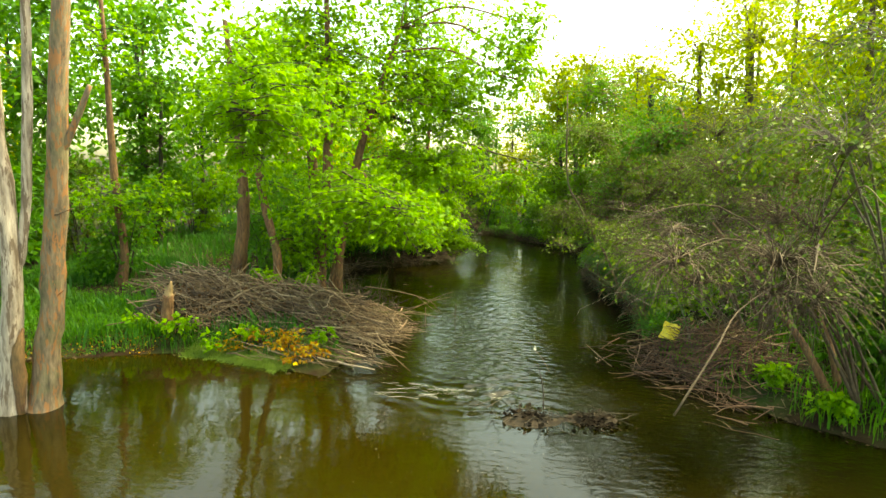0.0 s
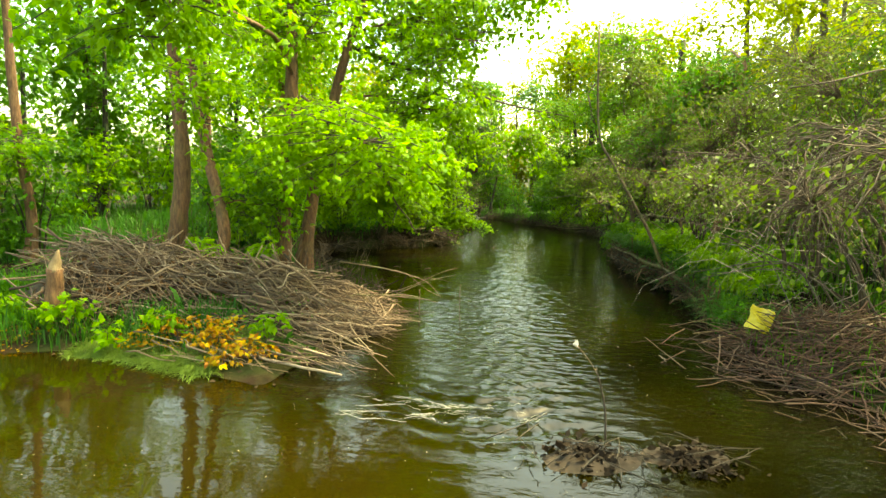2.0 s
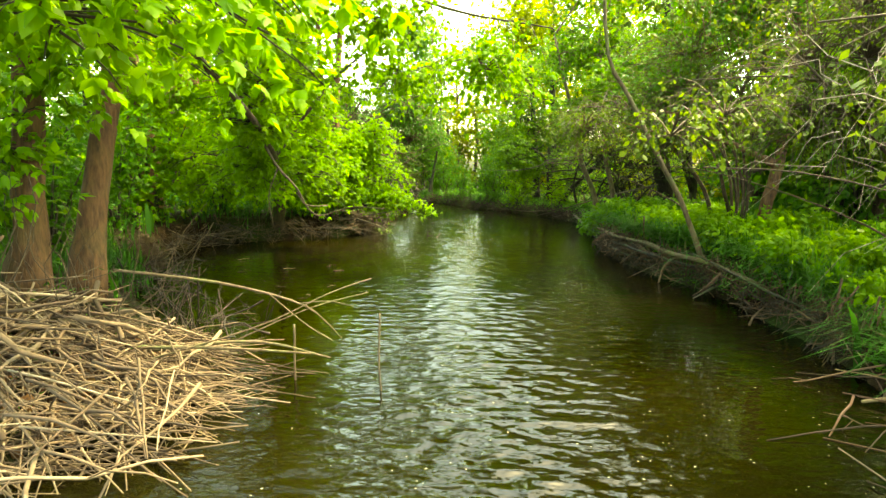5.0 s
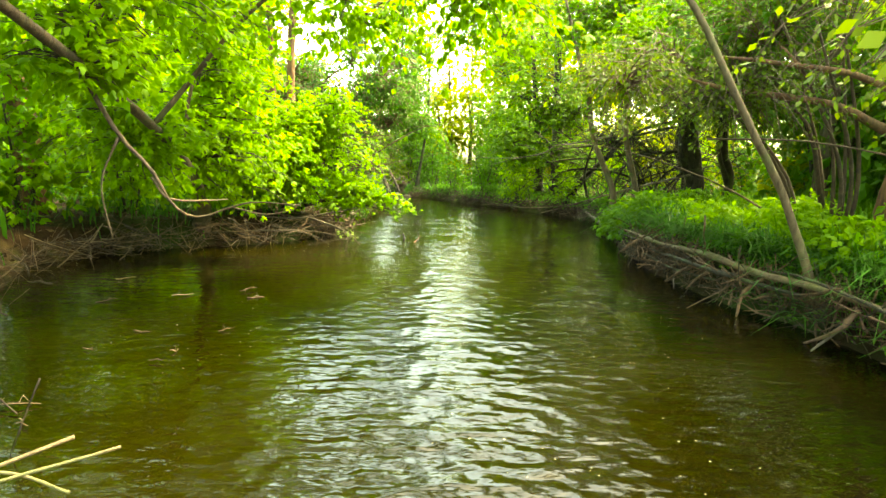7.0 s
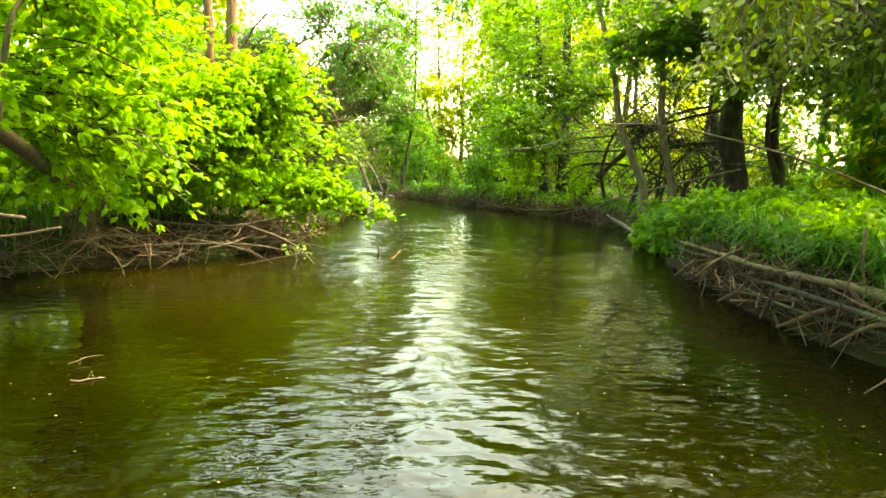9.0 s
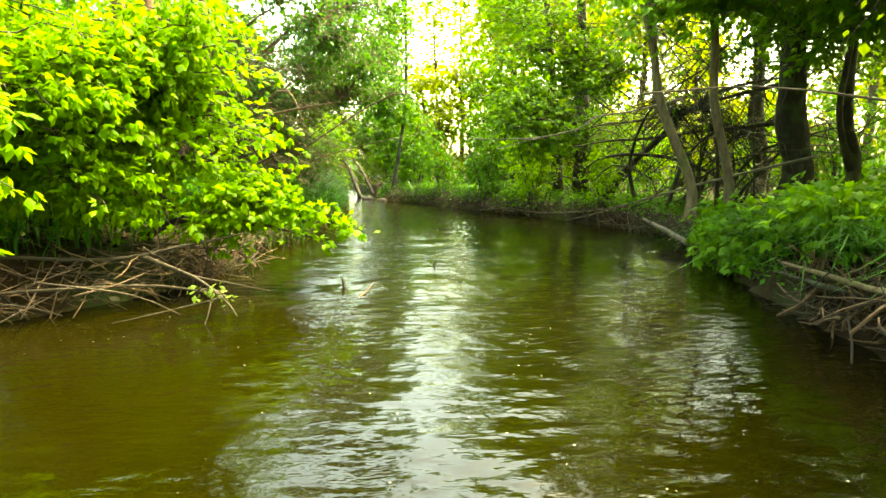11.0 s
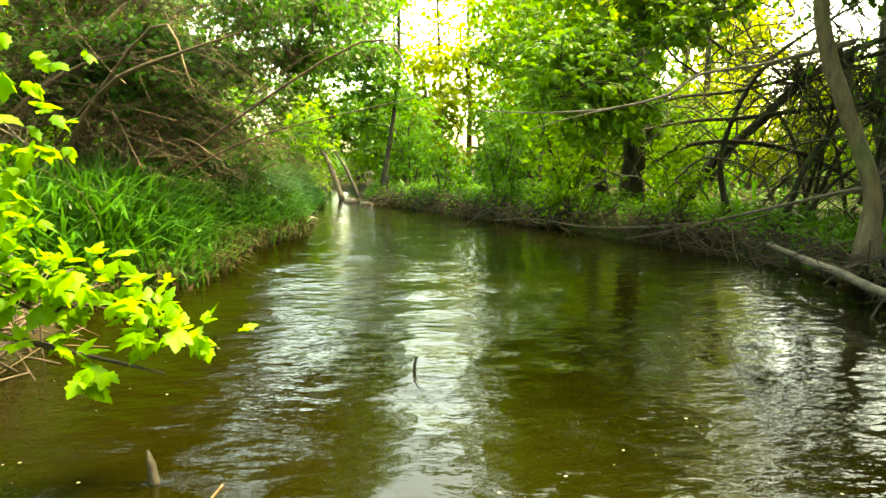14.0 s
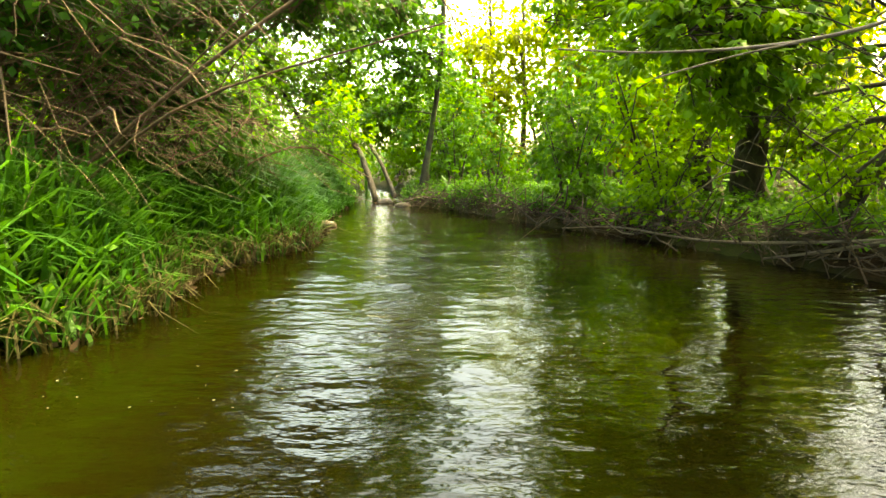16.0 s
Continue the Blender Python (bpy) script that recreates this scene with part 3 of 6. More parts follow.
# ---- trees and shrubs of the left bank ----
plant("tree", "multi-stemmed tree with bright young leaves beside the creek", "tree",
      [[(-2.55, 13.3, 0.2, 0.15), (-2.5, 13.4, 1.6, 0.12), (-2.35, 13.3, 3.4, 0.10), (-2.5, 13.6, 6.5, 0.05)],
       [(-2.3, 13.7, 0.2, 0.13), (-2.2, 13.9, 1.6, 0.11), (-1.9, 14.3, 3.5, 0.09), (-1.1, 14.6, 6.2, 0.04)],
       [(-4.35, 13.1, 0.2, 0.17), (-4.2, 13.1, 1.2, 0.14), (-4.15, 13.2, 2.4, 0.12), (-4.6, 13.4, 6.0, 0.05)],
       [(-3.3, 12.5, 0.2, 0.12), (-3.2, 12.6, 1.2, 0.09), (-3.7, 13.0, 2.6, 0.08), (-4.3, 13.3, 5.4, 0.04)]],
      [(-0.9, 11.2, 2.5, 1.6, 1.6, 0.55, 290), (-2.0, 8.9, 3.7, 1.2, 1.3, 0.8, 250), (-2.4, 13.6, 4.9, 2.2, 1.8, 1.5, 420), (-0.7, 15.4, 5.0, 1.8, 1.8, 1.6, 380),
       (-3.2, 11.8, 3.0, 1.2, 1.0, 0.7, 60), (-0.4, 13.4, 3.1, 1.2, 1.2, 0.55, 170), (-3.6, 16.0, 5.6, 2.4, 2.0, 1.8, 300), (-1.0, 17.5, 6.3, 2.0, 2.0, 1.6, 220), (-0.8, 15.3, 7.2, 2.0, 2.0, 1.5, 240), (-3.0, 13.8, 7.4, 2.4, 2.0, 1.5, 240), (0.0, 16.8, 5.0, 1.2, 1.4, 1.2, 160),
       (-1.6, 11.8, 3.9, 1.4, 1.2, 0.8, 60), (-3.4, 11.4, 4.7, 1.5, 1.4, 1.0, 60), (0.2, 14.0, 4.3, 1.2, 1.4, 1.0, 120), (1.1, 14.4, 5.2, 1.0, 1.2, 1.1, 90), (1.6, 15.2, 6.5, 0.9, 1.0, 0.8, 70), (1.7, 15.6, 5.6, 0.8, 0.9, 0.7, 90),
       (-2.9, 13.0, 1.5, 0.9, 0.6, 0.6, 90), (-2.2, 13.2, 2.2, 0.8, 0.6, 0.6, 100)],
      BARK_RED, LEAF_BRIGHT, 0.092, 8, twig_mat=TWIG_BROWN, tiers=0.34)
plant("tree", "thin reddish tree standing behind the stick dam", "tree",
      [[(-7.1, 13.4, 0.2, 0.12), (-7.0, 13.4, 1.2, 0.085), (-7.15, 13.4, 2.6, 0.08), (-7.4, 13.5, 7.0, 0.04)]],
      [(-7.2, 13.2, 5.2, 1.5, 1.0, 0.8, 70), (-7.0, 13.0, 2.2, 1.0, 0.9, 0.5, 60)], BARK_RED, LEAF_BRIGHT, 0.09, 7, twig_mat=TWIG_BROWN, tiers=0.34)
plant("leaning_tree", "leaning tree arching over the creek with bright leaves", "tree",
      [[(-2.0, 19.4, 0.2, 0.09), (-1.8, 18.9, 0.7, 0.07), (-1.4, 17.2, 1.3, 0.05), (-1.05, 14.9, 1.85, 0.036), (-1.15, 12.8, 2.5, 0.026), (-1.5, 11.2, 3.0, 0.02)],
       [(-2.05, 19.5, 0.2, 0.10), (-2.0, 19.7, 1.5, 0.08), (-2.2, 19.9, 3.6, 0.05)]],
      [(-1.2, 15.8, 2.7, 1.1, 1.7, 0.7, 240), (-1.3, 18.0, 2.4, 1.0, 1.2, 0.8, 220), (-2.0, 19.6, 3.6, 1.5, 1.4, 1.0, 110), (0.0, 17.2, 3.2, 1.2, 1.3, 0.7, 60), (-2.6, 18.9, 1.5, 1.3, 1.0, 0.8, 240), (-1.3, 18.2, 1.3, 1.0, 0.7, 0.75, 220), (-1.5, 16.6, 1.35, 0.7, 0.8, 0.45, 170), (-1.2, 15.2, 1.9, 0.6, 0.8, 0.4, 110)],
      BARK, LEAF_BRIGHT, 0.08, 7, twig_mat=TWIG_BROWN, tiers=0.26)
plant("branch", "high leafy branch hanging over the creek", "branch",
      [[(-2.2, 16.3, 4.6, 0.05), (-0.6, 16.7, 4.1, 0.035), (1.0, 16.8, 3.6, 0.02), (2.4, 16.4, 3.3, 0.008)]],
      [(1.5, 16.4, 2.75, 1.3, 1.0, 0.5, 80), (0.2, 16.6, 3.4, 1.2, 1.0, 0.5, 80), (0.4, 17.6, 2.75, 1.1, 0.9, 0.35, 80)], BARK, LEAF_BRIGHT, 0.095, 6, limbs=False, sag=0.3, stem_name="bough")
plant("tree", "tall reddish tree trunk pair behind the bank", "tree",
      [[(-1.25, 21.9, 0.2, 0.10), (-1.2, 21.9, 1.3, 0.085), (-1.28, 21.9, 2.6, 0.075), (-1.1, 22.0, 7.0, 0.05)], [(-1.6, 22.1, 0.2, 0.09), (-1.75, 22.1, 1.5, 0.07), (-1.65, 22.1, 2.8, 0.06), (-1.9, 22.2, 7.0, 0.04)]],
      [(-1.6, 22.3, 5.6, 2.0, 2.0, 1.3, 260), (0.4, 24.0, 4.7, 0.9, 0.8, 0.5, 130), (-2.6, 22.6, 3.4, 1.0, 1.2, 0.9, 130)], BARK_RED, LEAF_GREEN, 0.09, 7)
plant("sapling", "leafy yellow-green sapling drooping over the water", "shrub",
      [[(-1.3, 21.2, 0.25, 0.05), (-1.1, 21.0, 1.0, 0.04), (-0.6, 20.6, 1.7, 0.02)], [(-1.2, 21.0, 0.25, 0.04), (-0.6, 20.6, 0.55, 0.03), (0.1, 20.4, 0.55, 0.014), (0.86, 20.45, 0.33, 0.004)]],
      [(-0.7, 20.6, 1.35, 1.3, 0.8, 0.85, 260), (-1.8, 20.2, 1.9, 1.2, 0.8, 0.9, 240), (-0.4, 20.4, 2.0, 0.8, 0.6, 0.5, 120), (-1.9, 19.1, 1.2, 1.0, 0.6, 0.8, 200), (-0.05, 20.4, 0.74, 0.55, 0.42, 0.28, 130), (0.5, 20.42, 0.44, 0.26, 0.2, 0.12, 14), (0.86, 20.45, 0.33, 0.14, 0.1, 0.05, 6), (-1.6, 20.4, 1.0, 0.9, 0.7, 0.6, 140), (-0.75, 20.3, 1.75, 0.6, 0.4, 0.5, 190), (-1.0, 19.8, 1.6, 0.8, 0.5, 0.5, 190), (-0.9, 19.9, 0.85, 0.5, 0.4, 0.3, 90)],
      TWIG_BROWN, LEAF_BRIGHT, 0.07, 9, tiers=0.22)
shrub_stems = []
sr = np.random.default_rng(5)
for k in range(30):
    fan, rise, reach = sr.uniform(-0.7, 1.9), radians(sr.uniform(8, 76)), sr.uniform(1.8, 4.2)
    p0 = np.array([-1.9 + sr.normal(0, 0.3), 25.0 + sr.normal(0, 0.4), 0.15])
    way = np.array([math.cos(fan) * math.cos(rise), math.sin(fan) * math.cos(rise), math.sin(rise)])
    bow = np.array([0, 0, sr.uniform(-0.05, 0.55)]) + sr.normal(0, 0.2, 3)
    p1, p2, p3 = p0 + way * reach * 0.33 + bow * 0.8, p0 + way * reach * 0.68 + bow + sr.normal(0, 0.1, 3), p0 + way * reach + np.array([0, 0, -0.2 * math.cos(rise) * reach * 0.5]) + sr.normal(0, 0.15, 3)
    w0 = sr.uniform(0.008, 0.02)
    shrub_stems.append([(*p0, w0), (*p1, w0 * 0.8), (*p2, w0 * 0.55), (float(p3[0]), float(p3[1]), max(0.5, float(p3[2])), w0 * 0.2)])
for k in range(9):
    bx, by, w0 = -2.1 + sr.normal(0, 0.25), 24.2 + sr.normal(0, 0.45), sr.uniform(0.02, 0.036)
    turn, rise, reach = sr.normal(0.15, 0.4), sr.uniform(0.8, 1.3), sr.uniform(2.0, 3.6)
    px, py, pz, bend = bx, by, 0.15, [(bx, by, 0.15, w0)]
    for q in range(4):
        px, py, pz = px + math.cos(turn) * reach / 4, py + math.sin(turn) * reach / 4, pz + math.tan(rise) * reach / 4 * (0.9, 1.0, 0.6, 0.15)[q]
        turn, rise = turn + sr.normal(0, 0.25), max(0.1, rise + sr.normal(-0.08, 0.12))
        bend.append((px, py, min(pz, 3.4), w0 * (0.85, 0.65, 0.4, 0.12)[q]))
    shrub_stems.append(bend)
arched = plant("shrub", "big brown-stemmed shrub arching over the grass", "shrub", shrub_stems,
      [(-1.9, 25.2, 3.0, 1.3, 1.3, 0.7, 360), (-2.2, 24.0, 2.5, 1.2, 1.0, 0.7, 240), (-2.8, 25.8, 2.2, 1.2, 1.2, 0.9, 220), (-1.7, 26.6, 2.2, 0.9, 1.2, 0.7, 200), (-1.5, 24.9, 2.6, 0.9, 0.9, 0.6, 160), (-1.0, 25.0, 1.6, 0.6, 0.7, 0.4, 160), (-1.6, 24.4, 1.75, 0.9, 0.7, 0.45, 340), (-0.8, 25.9, 1.3, 0.5, 0.7, 0.3, 120), (-2.0, 27.8, 3.3, 1.1, 0.8, 0.7, 200), (-1.6, 26.5, 1.7, 0.9, 0.8, 0.6, 280), (-2.6, 25.5, 1.6, 0.9, 0.9, 0.6, 240), (-1.2, 25.4, 1.3, 0.8, 0.7, 0.4, 220), (-0.2, 25.2, 1.05, 0.5, 0.6, 0.18, 40), (-0.4, 26.3, 2.6, 1.0, 1.3, 0.4, 260), (0.5, 25.6, 2.5, 0.8, 0.9, 0.35, 170), (-0.3, 27.6, 3.2, 1.2, 0.9, 0.5, 200), (0.6, 27.5, 3.0, 0.9, 0.8, 0.45, 170), (0.2, 24.4, 2.75, 1.0, 0.8, 0.4, 260), (0.3, 25.7, 3.5, 1.0, 1.0, 0.6, 240), (-0.6, 25.0, 3.7, 1.0, 1.0, 0.6, 200), (0.1, 26.2, 2.15, 0.9, 0.8, 0.2, 220), (-0.6, 25.5, 1.95, 0.7, 0.7, 0.2, 200), (0.9, 26.7, 2.25, 0.7, 0.7, 0.2, 130), (-1.0, 24.2, 1.9, 0.8, 0.6, 0.3, 240)],
      TWIG_WARM, LEAF_DEEP, 0.08, 6, stem_sides=6, stem_samples=12, trio=False, twig_mat=TWIG_WARM, limbs=False, stem_name="stem", all_twigs=True, twig_r=0.006)
an = 850
ast = np.stack([sr.uniform(-3.0, -0.9, an), sr.uniform(23.4, 26.8, an), sr.uniform(0.7, 2.7, an)], -1)
reach = sr.uniform(0.8, 2.2, an) * np.clip(1.25 - 0.22 * ast[:, 2], 0.6, 1.2)
aen = ast + np.stack([reach, sr.normal(-0.1, 0.5, an), sr.normal(-0.08, 0.22, an)], -1)
aen[:, 2] = np.maximum(aen[:, 2], 0.8)
av, af = tubes(twig_curves(ast, aen, 0.14, 0.10, 9), 0.0045 * np.linspace(1, 0.25, 9)[None] * sr.uniform(0.4, 1.6, (an, 1)), 3)
piece("branchwork", mesh_from("branchwork", av, af, TWIG_WARM, smooth=True), arched, "long bare brown twigs sweeping out", "stuff")
plant("tree", "bank tree with a root mass at the creek bend", "tree",
      [[(0.9, 30.4, 0.1, 0.13), (0.95, 30.4, 0.8, 0.055), (1.2, 30.5, 2.6, 0.04), (1.2, 30.8, 5.4, 0.025)]],
      [(0.75, 30.2, 2.4, 0.85, 0.8, 0.8, 240), (0.65, 30.1, 3.5, 0.8, 0.8, 0.6, 150), (0.1, 30.8, 3.0, 0.6, 0.8, 0.6, 90), (0.75, 30.8, 4.6, 0.85, 1.2, 1.2, 220), (0.2, 29.3, 5.0, 1.0, 1.0, 0.9, 180), (2.5, 29.8, 5.3, 1.5, 0.9, 0.8, 190), (0.4, 30.6, 1.5, 0.7, 0.6, 0.35, 70)], BARK_DARK, LEAF_GREEN, 0.08, 7, fine=False, tiers=0.3)
plant("tree", "low spreading green tree beyond the creek bend", "tree",
      [[(-1.9, 35.2, 0.2, 0.10), (-1.8, 35.1, 1.2, 0.08), (-1.3, 34.9, 2.6, 0.04)], [(-2.0, 35.3, 0.2, 0.08), (-2.4, 35.2, 1.4, 0.06), (-3.2, 35.0, 2.8, 0.03)]],
      [(-1.6, 34.8, 2.2, 1.5, 1.0, 1.0, 420), (-0.3, 34.6, 1.9, 1.0, 0.9, 0.8, 300), (-3.2, 35.0, 2.8, 1.6, 1.0, 1.2, 420), (-1.2, 34.9, 3.1, 1.2, 0.8, 0.4, 130), (-2.0, 34.4, 1.0, 1.8, 0.8, 0.6, 260)], BARK_DARK, LEAF_MID, 0.11, 6, fine=False, tiers=0.32, seg=4)
for (x, y, top, leaf) in ((2.2, 37.2, 2.9, LEAF_YELLOW), (3.7, 36.4, 3.2, LEAF_BRIGHT), (1.2, 38.8, 2.9, LEAF_MID), (5.2, 35.0, 3.4, LEAF_YELLOW), (-4.6, 37.2, 3.8, LEAF_MID), (6.8, 34.2, 2.9, LEAF_YELLOW), (8.6, 33.4, 3.0, LEAF_YELLOW), (10.4, 31.4, 3.0, LEAF_YELLOW), (12.0, 32.6, 3.6, LEAF_BRIGHT)):
    plant("tree", "low sunlit young tree beyond the creek bend", "tree",
          [[(x + 0.3 * math.cos(k * 2.4), y + 0.3 * math.sin(k * 2.4), 0.15, 0.05), (x + 0.5 * math.cos(k * 2.4), y + 0.4 * math.sin(k * 2.4), top * 0.45, 0.035), (x + 0.9 * math.cos(k * 2.4), y + 0.6 * math.sin(k * 2.4), top * 0.85, 0.015)] for k in range(3)],
          [(x, y, top * 0.68, 1.15, 0.9, top * 0.27, 190), (x + 0.2, y - 0.3, top * 0.3, 1.1, 0.8, top * 0.18, 90)], BARK, leaf, 0.13, 5, fine=False, group="low trees beyond the bend", tiers=0.36, seg=4, limbs=False)

# ---- trees and shrubs of the right bank ----
for (bx, by, bl, n, lf) in ((5.5, 10.9, (4.9, 11.3, 2.3, 1.3, 1.4, 1.2), 260, 8), (5.9, 13.6, (4.9, 14.0, 2.6, 1.5, 1.5, 1.3), 270, 9), (5.4, 17.2, (4.5, 17.0, 2.5, 1.2, 1.5, 1.0), 230, 10)):
    plant("shrub", "grey twiggy shrub with sparse olive leaves over the bank", "shrub",
          [[(bx + 0.2 * math.cos(k * 2.2), by + 0.25 * math.sin(k * 2.2), 0.2, 0.026), (bx + 0.3 * math.cos(k * 2.2) - 0.1, by + 0.5 * math.sin(k * 2.2), 1.3, 0.02),
            (bx - 0.9 + 0.9 * math.cos(k * 2.2), by + 0.9 * math.sin(k * 2.2), 2.6, 0.01)] for k in range(9)] + [[(bx, by, 0.5, 0.014), (bx - 0.8, by + 0.7, 1.1, 0.011), (bx - 1.7, by + 1.8, 1.5, 0.007), (bx - 2.3, by + 2.6, 1.55, 0.008)],
           [(bx, by, 0.9, 0.022), (bx - 0.6, by - 0.3, 1.9, 0.018), (bx - 1.5, by + 0.4, 2.4, 0.012), (bx - 2.2, by + 1.4, 2.5, 0.006)]],
          [(*bl, n), (bl[0] + 0.9, bl[1] + 0.2, 4.0, 1.5, 1.5, 0.9, n // 2), (bl[0] - 0.4, bl[1], 1.95, 1.0, 1.4, 0.55, n), (bl[0] - 1.6, bl[1] - 0.6, 2.0, 0.9, 1.0, 0.4, n // 2 if by != 13.6 else n // 6), (2.4 if by == 13.6 else bl[0] - 1.3, 12.3 if by == 13.6 else bl[1] + 0.3, 1.75, 0.5, 0.6, 0.25, n // 16), (bl[0] + 0.2, bl[1] + 0.4, 3.2, 1.5, 1.5, 0.8, n // 2)],
          TWIG_TAN, LEAF_OLIVE, 0.05, lf + 4, stem_sides=6, stem_samples=12, trio=False, twig_mat=TWIG_TAN, group="twiggy shrubs of the right bank", limbs=False, fine=False, twig_r=0.006, stem_name="stem", all_twigs=True)
over = [(2.6, 6.3, 2.35), (2.9, 6.7, 2.05), (3.4, 6.3, 1.9), (3.9, 7.2, 2.0), (2.4, 7.2, 2.65), (3.2, 8.1, 2.5), (3.6, 5.8, 2.4), (4.4, 6.3, 2.9), (4.9, 7.2, 3.6), (5.6, 7.6, 3.8)]
plant("shrub", "bare grey twiggy shrub leaning out over the pool", "shrub",
      [[(6.1 + 0.2 * math.sin(k * 2.1), 8.8 + 0.2 * math.cos(k * 2.1), 0.15, 0.018), (5.5 - 0.08 * k, 8.3 + 0.1 * math.sin(k * 1.3), 1.25 + 0.09 * k, 0.013), ((5.2 + x) / 2 - 0.2, (8.0 + y) / 2, z + 0.12, 0.009), (x, y, z, 0.004)] for k, (x, y, z) in enumerate(over)],
      [(2.9, 6.9, 2.25, 0.8, 0.9, 0.4, 200), (3.8, 6.8, 2.3, 1.0, 1.0, 0.5, 240), (3.2, 8.4, 2.0, 0.9, 0.9, 0.6, 200), (4.6, 7.8, 1.7, 1.0, 1.0, 0.7, 220), (4.6, 8.6, 2.6, 1.2, 1.1, 0.7, 220)],
      TWIG_TAN, LEAF_OLIVE, 0.045, 2, trio=False, limbs=False, fine=False, twig_r=0.0055, stem_name="stem", stem_sides=6, stem_samples=14)
plant("shrub", "olive-leaved shrub leaning out over the pool", "shrub",
      [[(6.6 + 0.2 * math.sin(k), 8.9 + 0.3 * math.cos(k), 0.2, 0.02), (6.1 + 0.3 * math.cos(k * 2), 8.4, 1.8, 0.015), (5.2 + 0.7 * math.cos(k * 2), 7.7 + 0.6 * math.sin(k * 2), 3.4, 0.012)] for k in range(6)],
      [(4.7, 7.7, 3.5, 1.5, 1.3, 0.8, 260), (5.6, 8.2, 4.6, 1.6, 1.5, 0.8, 200), (5.2, 8.6, 2.2, 1.1, 1.0, 0.7, 130), (6.6, 8.6, 2.6, 1.2, 1.2, 0.9, 200)],
      TWIG_GREY, LEAF_OLIVE, 0.06, 8, trio=False, twig_mat=TWIG_GREY, limbs=False, fine=False, twig_r=0.007, stem_name="stem", stem_sides=6, stem_samples=12)
wr = np.random.default_rng(63)
dead_stems = []
for k in range(7):
    p0 = np.array([5.2 + wr.normal(0, 0.45), 10.7 + wr.normal(0, 0.4), 0.2])
    p3 = np.array([wr.uniform(3.1, 4.7), wr.uniform(9.6, 12.4), wr.uniform(0.8, 1.7)])
    top = 0.5 * (p0 + p3) + np.array([0, 0, wr.uniform(0.35, 0.8)]) + wr.normal(0, 0.12, 3)
    w0 = wr.uniform(0.007, 0.017)
    dead_stems.append([(*p0, w0), (*(0.6 * p0 + 0.4 * top + np.array([0, 0, 0.15])), w0 * 0.85), (*top, w0 * 0.6), (*p3, w0 * 0.2)])
brush = plant("shrub", "dead pale brushwood arching over the driftwood", "shrub", dead_stems, [], TWIG_GREY, LEAF_OLIVE, stem_name="stem", stem_sides=6, stem_samples=14, limbs=False)
wn = 170
w0 = np.stack([wr.uniform(3.5, 5.9, wn), wr.uniform(9.4, 12.8, wn), wr.uniform(0.45, 2.0, wn)], -1)
w1 = w0 + np.stack([wr.uniform(-1.1, 0.15, wn), wr.normal(0, 0.45, wn), wr.normal(0.02, 0.28, wn)], -1)
w0[:, 2] += np.where(w0[:, 0] < 5.2, 0.45, 0.0)
w1[:, 2] = np.maximum(w1[:, 2], w0[:, 2] - 0.2)
wv, wf = tubes(twig_curves(w0, w1, 0.2, 0.2, 7), 0.0036 * np.linspace(1, 0.3, 7)[None] * wr.uniform(0.4, 1.6, (wn, 1)), 3)
piece("branchwork", mesh_from("branchwork", wv, wf, BARK_BARE, smooth=True), brush, "fine bleached dead twigs", "stuff")
plant("tree", "small tree with reddish leaning stems on the bank", "tree",
      [[(5.75, 8.9, 0.12, 0.06), (5.4, 9.2, 0.9, 0.05), (5.0, 9.8, 1.6, 0.035), (4.6, 10.7, 2.4, 0.015)], [(5.85, 9.0, 0.12, 0.05), (5.7, 9.1, 0.9, 0.045), (5.5, 9.6, 1.8, 0.03), (5.6, 10.4, 2.8, 0.012)]],
      [(5.6, 10.4, 3.2, 1.2, 1.2, 0.8, 150)], BARK_RED, LEAF_OLIVE, 0.07, 5)
plant("tree", "slender leaning tree at the edge of the cut bank", "tree",
      [[(4.45, 15.6, 0.0, 0.044), (4.28, 15.6, 0.4, 0.037), (3.97, 15.6, 1.1, 0.032), (3.68, 15.6, 1.56, 0.029), (3.22, 15.6, 2.34, 0.026), (2.9, 15.65, 3.0, 0.022), (2.8, 15.8, 5.0, 0.014)]],
      [(3.6, 15.9, 3.9, 1.0, 1.0, 0.8, 110)], BARK_TAN, LEAF_OLIVE, 0.08, 6, limbs=False)
plant("tree", "dark reddish tree with a long low side limb", "tree",
      [[(5.7, 16.7, 0.3, 0.10), (5.62, 16.6, 1.0, 0.085), (5.75, 16.6, 2.0, 0.075), (5.9, 16.7, 4.5, 0.05)], [(5.7, 16.6, 1.6, 0.05), (4.9, 16.5, 1.9, 0.035), (4.0, 16.6, 2.02, 0.024), (3.5, 16.6, 2.12, 0.008)], [(5.75, 16.6, 1.95, 0.04), (5.0, 16.4, 2.16, 0.03), (4.2, 16.4, 2.25, 0.02), (3.7, 16.5, 2.3, 0.008)]],
      [(5.4, 16.9, 3.9, 1.6, 1.4, 1.0, 240), (4.6, 17.6, 2.7, 1.0, 1.0, 0.6, 140), (5.0, 19.2, 3.2, 1.2, 1.2, 0.8, 120), (6.3, 20.4, 4.3, 1.4, 1.2, 0.9, 100)], BARK_RED, LEAF_GREEN, 0.09, 7)
